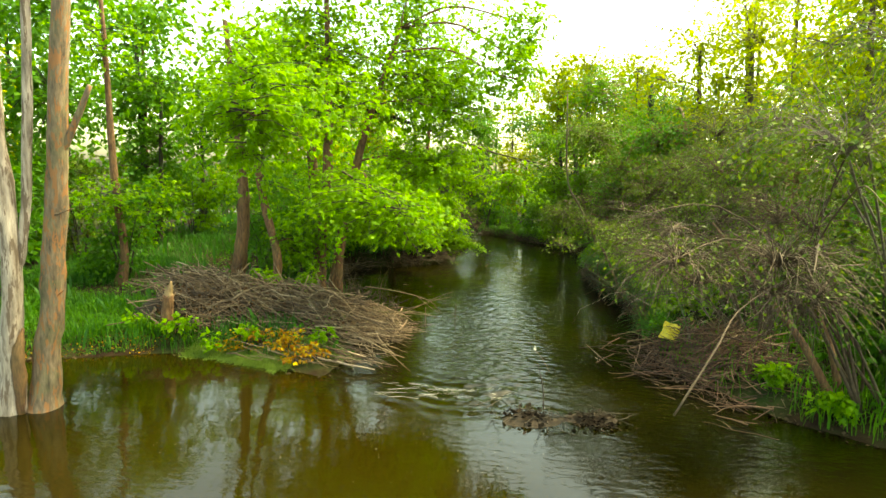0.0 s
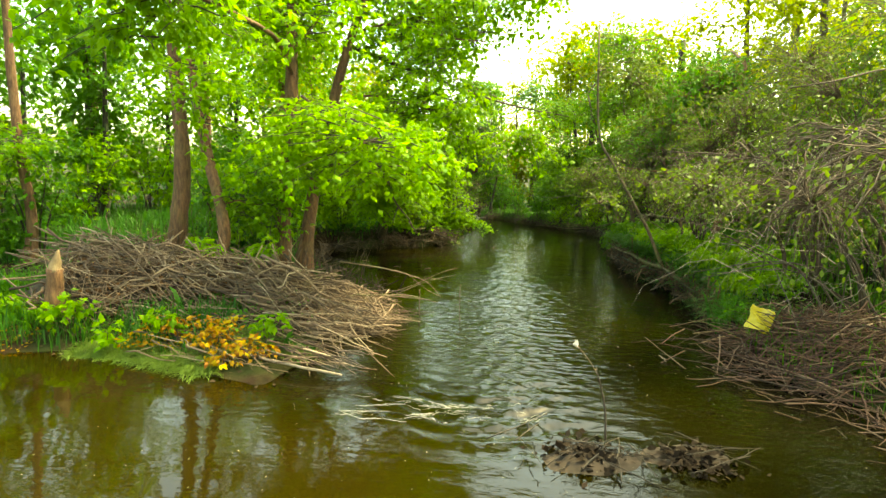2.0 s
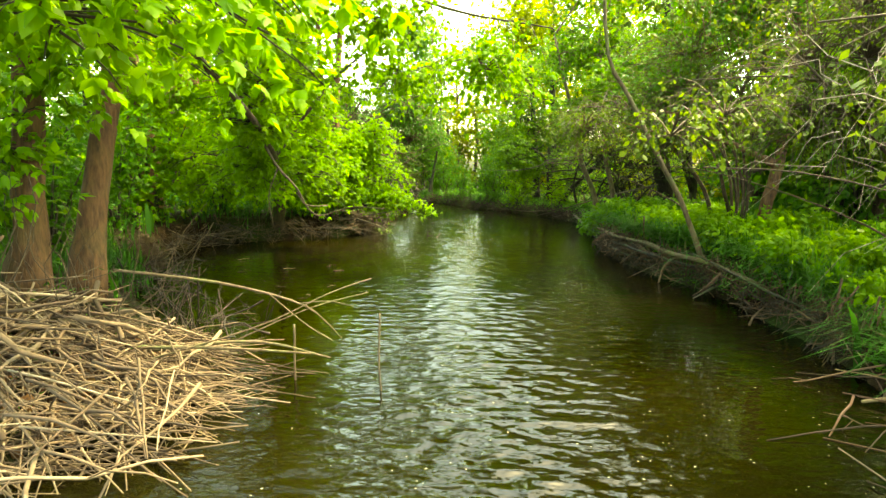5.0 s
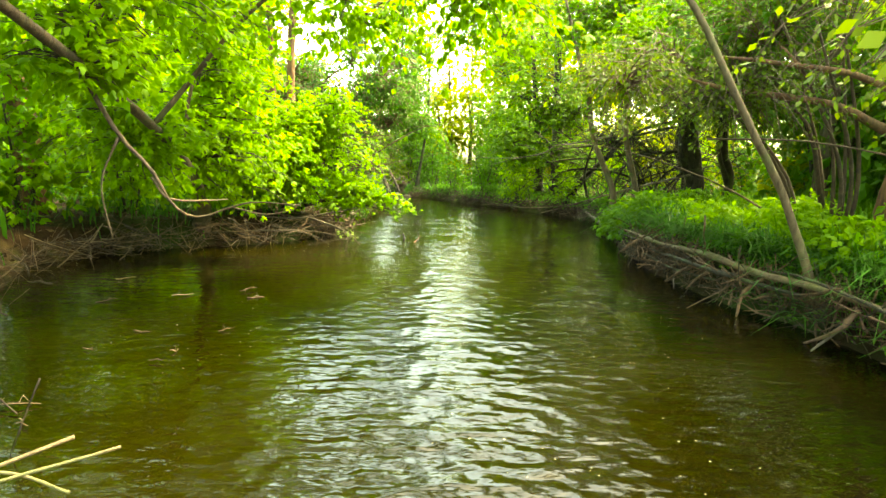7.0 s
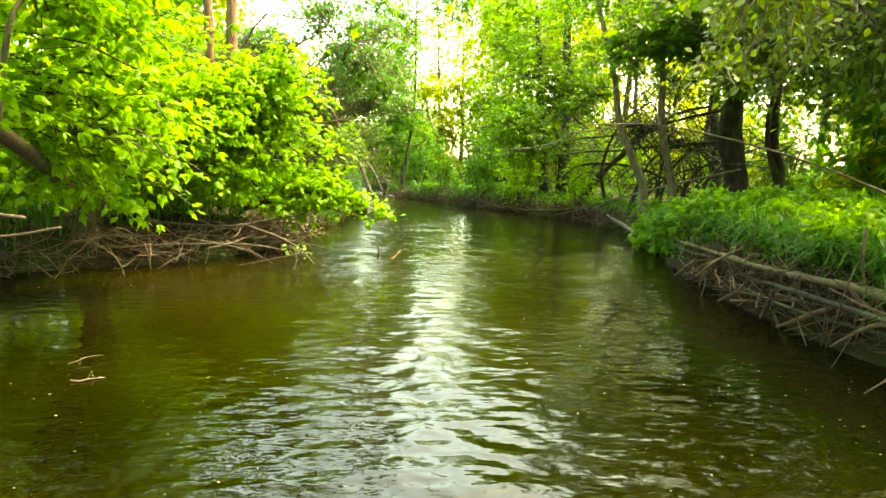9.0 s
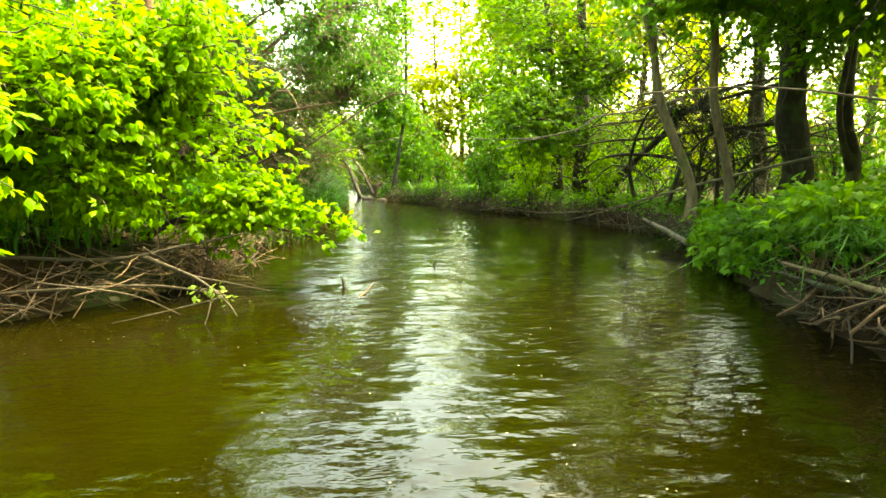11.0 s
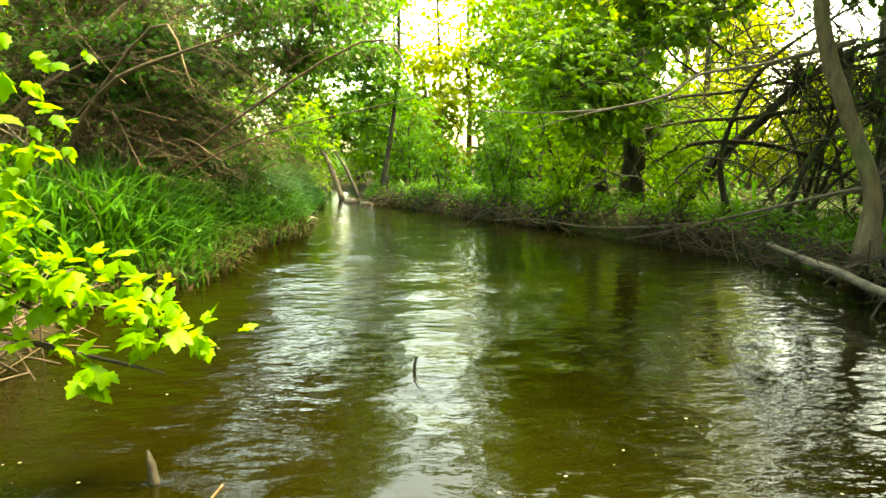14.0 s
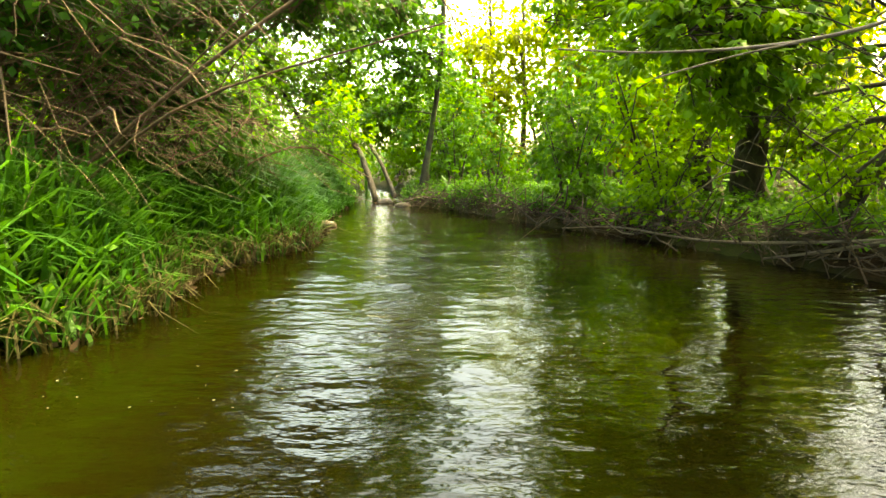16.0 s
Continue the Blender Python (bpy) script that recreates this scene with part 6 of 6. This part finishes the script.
plant("branch", "forked bare branch sweeping down towards the water", "branch",
      [[(-1.35, 15.25, 2.2, 0.018), (-1.12, 15.05, 1.84, 0.017), (-0.88, 15.0, 1.43, 0.015), (-0.66, 14.97, 1.2, 0.012), (-0.54, 14.99, 0.97, 0.009), (-0.42, 15.1, 0.88, 0.007), (-0.2, 15.13, 0.95, 0.006), (0.0, 15.0, 1.0, 0.006), (0.33, 14.84, 1.0, 0.003)],
       [(-0.66, 14.97, 1.15, 0.010), (-0.56, 14.99, 1.01, 0.008), (-0.4, 15.3, 0.98, 0.006), (-0.45, 15.8, 0.95, 0.003)], [(-0.88, 15.0, 1.4, 0.008), (-0.95, 14.9, 1.1, 0.006), (-0.9, 14.9, 0.75, 0.004)],
       [(-0.2, 15.13, 0.95, 0.005), (0.0, 15.2, 0.9, 0.003), (0.2, 15.2, 0.93, 0.002)]],
      [], TWIG_TAN, LEAF_BRIGHT, stem_name="bough", stem_sides=6, limbs=False)
log("branch", "pale bare branch reaching over the water", [(5.2, 15.7, 0.40, 0.022), (4.6, 15.4, 0.22, 0.018), (3.95, 15.03, 0.02, 0.008)], TWIG_GREY, "branch")
log("dead_branch", "pale dead branch hanging over the pool", [(5.3, 8.0, 2.2, 0.012), (4.2, 7.0, 2.25, 0.006), (3.3, 6.25, 2.02, 0.005), (2.95, 5.87, 1.72, 0.010), (2.58, 5.58, 1.27, 0.008)], TWIG_TAN, "branch")
log("fallen_log", "leaning bare log at the far bend", [(-0.8, 32.4, 1.25, 0.05), (-0.38, 31.8, 0.72, 0.055), (-0.05, 31.2, 0.0, 0.06)], BARK_DARK)
log("fallen_log", "leaning bare log beside another at the bend", [(-0.3, 32.2, 1.0, 0.035), (0.0, 31.7, 0.62, 0.04), (0.3, 31.2, 0.05, 0.045)], BARK_DARK)
log("branch", "long thin bare branch sloping to the water", [(6.4, 22.6, 1.1, 0.02), (5.4, 23.6, 0.7, 0.018), (4.4, 24.8, 0.2, 0.014), (4.0, 25.3, 0.02, 0.008)], TWIG_GREY, "branch")
log("branch", "thin pale branch lying along the bend's waterline", [(2.7, 27.1, 0.03, 0.006), (3.15, 26.5, 0.12, 0.009), (3.65, 25.8, 0.1, 0.012), (4.1, 25.1, 0.18, 0.012), (4.5, 24.5, 0.3, 0.01)], TWIG_GREY, "branch", 6, 0.12)
log("branch", "fallen branch lying along the waterline", [(4.5, 21.9, 0.12, 0.03), (4.55, 22.6, 0.18, 0.03), (4.65, 23.6, 0.22, 0.02)], TWIG_GREY, "branch")

for pts in ([(-1.5, 19.6, 0.42, 0.03), (-0.8, 19.8, 0.36, 0.035), (-0.35, 20.0, 0.42, 0.03), (0.1, 20.2, 0.5, 0.014)], [(-1.9, 19.1, 0.2, 0.02), (-1.1, 19.4, 0.22, 0.03), (-0.45, 19.8, 0.16, 0.026), (0.0, 20.0, 0.02, 0.012)], [(-1.0, 19.3, 0.3, 0.018), (-0.5, 19.5, 0.16, 0.015), (-0.2, 19.6, -0.02, 0.008)]):
    log("branch", "broken brown branch lying over the undercut bank", [(x, y, z, 0.4 * r) for x, y, z, r in pts], TWIG_BROWN, "branch", 7, 0.2, group="branches over the undercut bank")
plant("branch", "drooping wet dead branch trailing in the water", "branch",
      [[(-0.6, 19.9, 0.36, 0.016), (-0.15, 19.65, 0.26, 0.012), (0.1, 19.5, 0.14, 0.009), (0.22, 19.42, 0.03, 0.005)], [(-0.15, 19.65, 0.26, 0.008), (0.15, 19.65, 0.2, 0.005), (0.4, 19.6, 0.16, 0.002)], [(0.1, 19.5, 0.14, 0.006), (-0.2, 19.3, 0.1, 0.004), (-0.5, 19.2, 0.05, 0.002)], [(0.0, 19.58, 0.2, 0.005), (0.05, 19.4, 0.1, 0.004), (0.03, 19.32, -0.02, 0.002)]],
      [(0.05, 19.5, 0.16, 0.2, 0.16, 0.07, 12)], TWIG_BROWN, MAT_GRASS, 0.05, 3, stem_name="bough", stem_sides=6, limbs=False, clear=0.3, trio=False)
# twigs standing in the water
log("twig", "thin pale twig standing in the water", [(2.14, 10.1, -0.03, 0.005), (2.04, 10.22, 0.13, 0.004), (1.9, 10.35, 0.28, 0.003)], STICK, "twig", 5)
log("twig", "thin curved twig standing in the water", [(3.22, 10.55, -0.03, 0.007), (3.05, 10.62, 0.08, 0.006), (2.82, 11.0, 0.22, 0.003)], STICK, "twig", 5)
log("twig", "upright twig in the debris heap", [(1.9, 8.55, 0.02, 0.010), (1.88, 8.6, 0.3, 0.008), (1.80, 8.65, 0.6, 0.004)], STICK, "twig", 5)
log("twig", "dark twig stub in the water", [(1.62, 21.3, -0.05, 0.010), (1.62, 21.3, 0.03, 0.008), (1.635, 21.29, 0.075, 0.004)], BARK_DARK, "twig", 6)
log("twig", "dark twig stub below the leaves", [(0.83, 20.39, -0.05, 0.018), (0.82, 20.4, 0.05, 0.013), (0.80, 20.42, 0.09, 0.006)], BARK_DARK, "twig", 6)
log("twig", "bent twig lying in the water", [(0.95, 20.0, -0.02, 0.007), (1.03, 20.15, 0.02, 0.006), (1.08, 20.27, 0.06, 0.003)], BARK_RED, "twig", 6)

# ---- dead tree in the pool ----
dead = thing("dead_tree", "dead pale tree with peeling bark standing in the pool", "tree", at=(-4.5, 7.6, -0.3))
dead_trunk = piece("trunk", stem_mesh("trunk", [(-4.35, 7.6, -0.3, 0.24), (-4.27, 7.65, 0.6, 0.15), (-4.1, 7.65, 1.8, 0.13), (-3.93, 7.6, 3.2, 0.11), (-3.7, 7.55, 5.5, 0.09)], BARK_PALE, 14, 30, 0.10), dead)
piece("stem", stem_mesh("stem", [(-4.62, 7.5, -0.3, 0.22), (-4.55, 7.45, 0.6, 0.125), (-4.43, 7.4, 1.8, 0.105), (-4.5, 7.4, 3.2, 0.10), (-4.5, 7.3, 5.5, 0.07)], BARK_BARE, 14, 30, 0.10), dead)
piece("stem", stem_mesh("stem", [(-4.44, 7.45, 1.7, 0.06), (-4.3, 7.45, 2.1, 0.05), (-4.18, 7.45, 3.2, 0.055), (-4.05, 7.4, 5.2, 0.045)], BARK_BARE, 10, 24, 0.08, False), dead)
piece("limb", stem_mesh("limb", [(-4.0, 7.6, 2.9, 0.055), (-3.8, 7.6, 3.3, 0.045), (-3.5, 7.6, 3.9, 0.03)], BARK_PALE, 8, 14, 0.08, False), dead_trunk)
piece("hollow", stem_mesh("hollow", [(-4.44, 7.42, -0.05, 0.05), (-4.42, 7.4, 0.45, 0.075), (-4.40, 7.4, 0.85, 0.06), (-4.38, 7.45, 1.05, 0.02)], BARK_RED, 8, 12, 0.2, False), dead_trunk, "bare reddish wood where the bark is gone")
for (a, b) in (((-4.15, 7.6, 1.35, 0.02), (-3.95, 7.6, 1.5, 0.008)), ((-4.0, 7.55, 2.4, 0.014), (-3.7, 7.5, 2.5, 0.004)), ((-4.6, 7.4, 2.2, 0.014), (-4.75, 7.2, 2.3, 0.006))):
    piece("twig", stem_mesh("twig", [a, b], BARK_PALE, 6, 5, 0.05, False), dead_trunk)

# ---- beaver-cut stump ----
gz0 = float(ground_z(np.array(-4.3), np.array(10.45)))
stump = thing("tree_stump", "beaver-gnawed stump with a pale pointed top", "stump", at=(-4.3, 10.45, gz0 - 0.1))
stump_trunk = piece("trunk", stem_mesh("trunk", [(-4.32, 10.45, gz0 - 0.1, 0.13), (-4.31, 10.45, 0.5, 0.10), (-4.29, 10.45, 0.82, 0.085)], BARK_RED, 12, 14, 0.12), stump)
piece("gnawed_top", stem_mesh("gnawed_top", [(-4.29, 10.45, 0.80, 0.085), (-4.27, 10.45, 0.92, 0.055), (-4.24, 10.45, 1.06, 0.012)], RAW_WOOD, 9, 8, 0.10, False), stump_trunk, "pale freshly gnawed wood")

# ---- crumpled yellow plastic ----
bx, by = np.meshgrid(np.linspace(-0.14, 0.14, 16), np.linspace(-0.155, 0.155, 14))
fold = 0.022 * np.sin(bx * 20 + 2 * np.sin(by * 15)) + 0.020 * np.sin(by * 25 + bx * 11) - 0.25 * np.maximum(0, 0.5 * bx - by - 0.12) + 0.03 * rng.normal(0, 0.35, bx.shape)
edge = 1 + 0.06 * np.sin(np.arctan2(by, bx) * 5 + 1.0)
sheet = np.stack([bx * edge, fold, by * edge], -1)
front, back = sheet.reshape(-1, 3), (sheet + np.array([0.0, 0.012, 0.0])).reshape(-1, 3)
n1, (rows_n, cols_n) = bx.size, bx.shape
bi = np.arange(n1).reshape(bx.shape)
bq = np.stack([bi[:-1, :-1], bi[:-1, 1:], bi[1:, 1:], bi[1:, :-1]], -1).reshape(-1, 4)
rim = np.concatenate([bi[0, :], bi[1:, -1], bi[-1, -2::-1], bi[-2:0:-1, 0]])
rq = np.stack([rim, np.roll(rim, -1), np.roll(rim, -1) + n1, rim + n1], -1)
bag = tagged(new("plastic_scrap", mesh_from("plastic_scrap", np.vstack([front, back]), [bq, bq[:, ::-1] + n1, rq[:, ::-1]], YELLOW_PLASTIC, smooth=True)),
             "crumpled yellow plastic scrap lying on driftwood sticks", "litter")
bag.matrix_basis = pose(4.3, 11.35, 0.43, -28, 18, -12)

# ---- orange leaves and green seedlings on the dam ----
def low_plant(name, label, x, y, z, r, n, leaf, size, category="plant"):
    return plant(name, label, category, [[(x, y, z - 0.12, 0.006), (x + 0.02, y, z, 0.004)], [(x + 0.05, y + 0.05, z - 0.12, 0.006), (x + 0.1, y + 0.1, z + 0.05, 0.003)]],
                 [(x, y, z, r, r * 0.8, r * 0.45, n)], TWIG_BROWN, leaf, size, 3, limbs=False, twig_r=0.003, clear=0.1, stem_name="stem", seg=3, stem_sides=4, stem_samples=5)


for (x, y, z, r, n) in ((-2.0, 9.85, 0.32, 0.34, 34), (-1.55, 9.75, 0.25, 0.26, 24), (-1.8, 9.55, 0.20, 0.2, 14), (-2.6, 10.05, 0.36, 0.22, 14)):
    low_plant("wilted_plant", "wilted orange and yellow leaves on the dam", x, y, z, r, n, ORANGE_LEAF, 0.07)
for (x, y, z, r, n) in ((-4.0, 10.2, 0.42, 0.36, 34), (-2.7, 9.95, 0.42, 0.22, 16), (-1.5, 10.1, 0.42, 0.22, 16), (-3.3, 9.9, 0.25, 0.2, 12), (-3.2, 12.0, 0.95, 0.35, 40), (-2.4, 12.2, 0.9, 0.3, 34), (-4.8, 10.3, 0.4, 0.3, 24)):
    low_plant("seedling", "fresh green seedling growing among the sticks", x, y, z, r, n, LEAF_BRIGHT, 0.085)
scatter_leaves("leaf_litter", "yellow and orange fallen leaves on the toe of the dam", 420, (-3.2, -1.9, 9.8, 10.4), 0.15, 1.2, 0.06, ORANGE_LEAF, 48, 0.12, 0.6)
scatter_leaves("leaf_litter", "yellow-orange fallen leaves on the pool edge", 800, (-6.2, -4.2, 8.8, 10.2), 0.1, 0.7, 0.05, ORANGE_LEAF, 47)

# ---- debris heap in the gap of the dam ----
WET_LEAF = leaf_material("wet_dead_leaf", (0.0065, 0.0036, 0.0018), (0.013, 0.0072, 0.0036), (0.0173, 0.0094, 0.0047), (0.0086, 0.005, 0.0022), 0.1, 0.9)
heap = thing("debris_heap", "small heap of wet dead leaves and sticks in the water", "debris", at=(2.0, 8.3, 0))
hx, hy = np.meshgrid(np.linspace(1.1, 3.1, 40), np.linspace(7.7, 8.9, 26))
hz = 0.11 * np.exp(-((hx - 1.65) / 0.42) ** 2 - ((hy - 8.2) / 0.25) ** 2) + 0.11 * np.exp(-((hx - 2.55) / 0.40) ** 2 - ((hy - 8.4) / 0.22) ** 2) - 0.06 + 0.02 * wave_noise(hx, hy, 17, 9)
hi2 = np.arange(hx.size).reshape(hx.shape)
piece("mud_core", mesh_from("mud_core", np.stack([hx, hy, hz], -1).reshape(-1, 3), [np.stack([hi2[:-1, :-1], hi2[:-1, 1:], hi2[1:, 1:], hi2[1:, :-1]], -1).reshape(-1, 4)], MUD, smooth=True), heap)
hr = np.random.default_rng(81)
hp = np.stack([np.where(hr.uniform(0, 1, 500) < 0.5, hr.normal(1.72, 0.15, 500), hr.normal(2.5, 0.17, 500)), hr.normal(8.3, 0.12, 500), hr.uniform(0.0, 0.02, 500)], -1)
hp[:, 2] += np.maximum(0.012, 0.11 * np.exp(-((hp[:, 0] - 1.65) / 0.42) ** 2 - ((hp[:, 1] - 8.2) / 0.25) ** 2) + 0.11 * np.exp(-((hp[:, 0] - 2.55) / 0.40) ** 2 - ((hp[:, 1] - 8.4) / 0.22) ** 2) - 0.05)
hv, hf = leaf_arrays(hp, hr.normal(0, 1, (500, 3)) * np.array([1, 1, 0.4]), 0.07 * hr.uniform(0.6, 1.3, 500), False, 0.7)
piece("dead_leaves", mesh_from("dead_leaves", hv, hf, WET_LEAF), heap, kind="stuff")
stick_mass("stick_tangle", "wet twigs of the heap", 26, lambda r: ((r.normal(2.05, 0.4), r.normal(8.3, 0.16), r.uniform(0.02, 0.14)), r.normal(0.1, 0.8), r.normal(0, 0.2), r.uniform(0.25, 0.7), r.uniform(0.3, 0.8)), 82, heap, TWIG_BROWN)

# ---- flecks of foam, stones ----
fr = np.random.default_rng(91)
fx, fy = fr.uniform(-3, 4.2, 3200), fr.uniform(5.5, 28, 3200)
keep = (shore_distance(fx, fy) < -0.2) & (wave_noise(fx, fy, 19, 1.2) > -0.1)
fx, fy = fx[keep], fy[keep]
fa = np.arange(6) * np.pi / 3
fs = 0.003 * fr.uniform(0.4, 1.7, len(fx))
fv = np.stack([fx[:, None] + fs[:, None] * np.cos(fa) * 1.3, fy[:, None] + fs[:, None] * np.sin(fa), np.full((len(fx), 6), 0.012)], -1).reshape(-1, 3)
tagged(new("foam_flecks", mesh_from("foam_flecks", fv, [np.arange(len(fx) * 6).reshape(-1, 6)], FOAM)), "small pale foam flecks drifting on the water", "foam", kind="stuff")

# curled white edges of the broken water in the gap of the dam
cn = 60
cx, cy = fr.uniform(-0.35, 1.5, cn), 8.95 + fr.normal(0, 0.13, cn)
cl, cb = fr.uniform(0.08, 0.34, cn), fr.normal(0, 0.35, cn)
ck = np.linspace(-0.5, 0.5, 9)[None]
lx = cx[:, None] + cl[:, None] * ck
ly = cy[:, None] + cl[:, None] * (cb[:, None] * ck + fr.uniform(-0.5, 0.5, (cn, 1)) * (ck * ck - 0.1)) + fr.normal(0, 0.006, (cn, 9))
row, col = np.abs(wy[:, :1] - ly.ravel()).argmin(0), np.abs(wx[:1].T - lx.ravel()).argmin(0)
cv, cf = tubes(np.stack([lx, ly, wz[row, col].reshape(cn, 9) + 0.002], -1), 0.0032 * np.sin(np.linspace(0.25, 2.9, 9))[None] * fr.uniform(0.4, 1.3, (cn, 1)), 5)
tagged(new("foam_streaks", mesh_from("foam_streaks", cv, cf, FOAM_WHITE, smooth=True)), "curled white lines of foam on the broken water", "foam", kind="stuff")


def stone(x, y, z, s, seed):
    bm = bmesh.new()
    bmesh.ops.create_icosphere(bm, subdivisions=2, radius=1.0)
    r = np.random.default_rng(seed)
    for v in bm.verts:
        v.co *= 1 + r.normal(0, 0.07)
        v.co = Vector((v.co.x * s * 1.3, v.co.y * s, v.co.z * s * 0.6))
    me = bpy.data.meshes.new("stone")
    bm.to_mesh(me)
    bm.free()
    me.materials.append(STONE)
    ob = tagged(new("stone", me), "wet brown stone at the water's edge", "stone", "stones at the water's edge")
    ob.location = (x, y, z)
    return ob


for k, (x, y, s) in enumerate(((-1.1, 20.05, 0.07), (-0.02, 27.4, 0.10), (0.2, 30.6, 0.12), (0.6, 30.0, 0.1), (-0.9, 20.0, 0.05))):
    stone(x, y, 0.01, s, 200 + k)


# ---- seed tuft on the standing twig ----
tr_ = np.random.default_rng(97)
tp = np.array([1.9, 10.35, 0.285])
te = tp + tr_.normal(0, 1, (60, 3)) * np.array([0.016, 0.016, 0.022])
tv, tf = tubes(np.stack([np.broadcast_to(tp, te.shape), (tp + te) / 2, te], 1), np.broadcast_to(np.array([[0.003, 0.003, 0.0015]]), (60, 3)), 3)
TUFT = plain_material("white_fluff", (0.55, 0.52, 0.46), 0.9, 40.0, 0.15)
tagged(new("seed_tuft", mesh_from("seed_tuft", tv, tf, TUFT)), "white fluffy seed tuft caught on a twig", "fluff")

# ---- pale sticks by the driftwood ----
for pts in ([(3.75, 12.05, 0.02, 0.012), (4.2, 11.95, 0.14, 0.013), (4.75, 11.9, 0.32, 0.012)], [(3.7, 11.6, 0.02, 0.010), (4.1, 11.7, 0.12, 0.011), (4.8, 11.6, 0.36, 0.010)], [(4.15, 11.75, 0.13, 0.008), (3.95, 12.1, 0.16, 0.006), (3.8, 12.4, 0.12, 0.003)], [(-1.5, 9.75, 0.12, 0.016), (-1.0, 9.6, 0.1, 0.015), (-0.55, 9.55, 0.06, 0.011)]):
    log("stick", "pale bare stick resting at the water's edge", pts, RAW_WOOD if pts[0][0] > 0 else STICK, "stick", 6)

# ---- thin upright twigs behind the dam ----
ur = np.random.default_rng(99)
ub = np.stack([ur.uniform(-4.2, -1.0, 90), ur.uniform(11.9, 13.2, 90)], -1)
uz = np.maximum(ground_z(ub[:, 0], ub[:, 1]), dam_z(ub[:, 0], ub[:, 1])) - 0.1
u0 = np.column_stack([ub, uz])
u1 = u0 + np.stack([ur.normal(0, 0.25, 90), ur.normal(0, 0.25, 90), ur.uniform(0.4, 1.2, 90)], -1)
uv, uf = tubes(twig_curves(u0, u1, 0.0, 0.0, 6), 0.006 * np.linspace(1, 0.3, 6)[None] * ur.uniform(0.6, 1.3, (90, 1)), 4)
tagged(new("twigs", mesh_from("twigs", uv, uf, TWIG_TAN, smooth=True)), "thin upright bare twigs behind the dam", "twigs", kind="stuff")

stick_mass("floating_sticks", "small pale sticks drifting near the shore", 14, lambda r: ((r.uniform(-2.2, -0.2), r.uniform(13.4, 17.2), 0.012), r.normal(0.1, 0.6), 0.0, r.uniform(0.05, 0.2), r.uniform(0.3, 0.6)), 110)
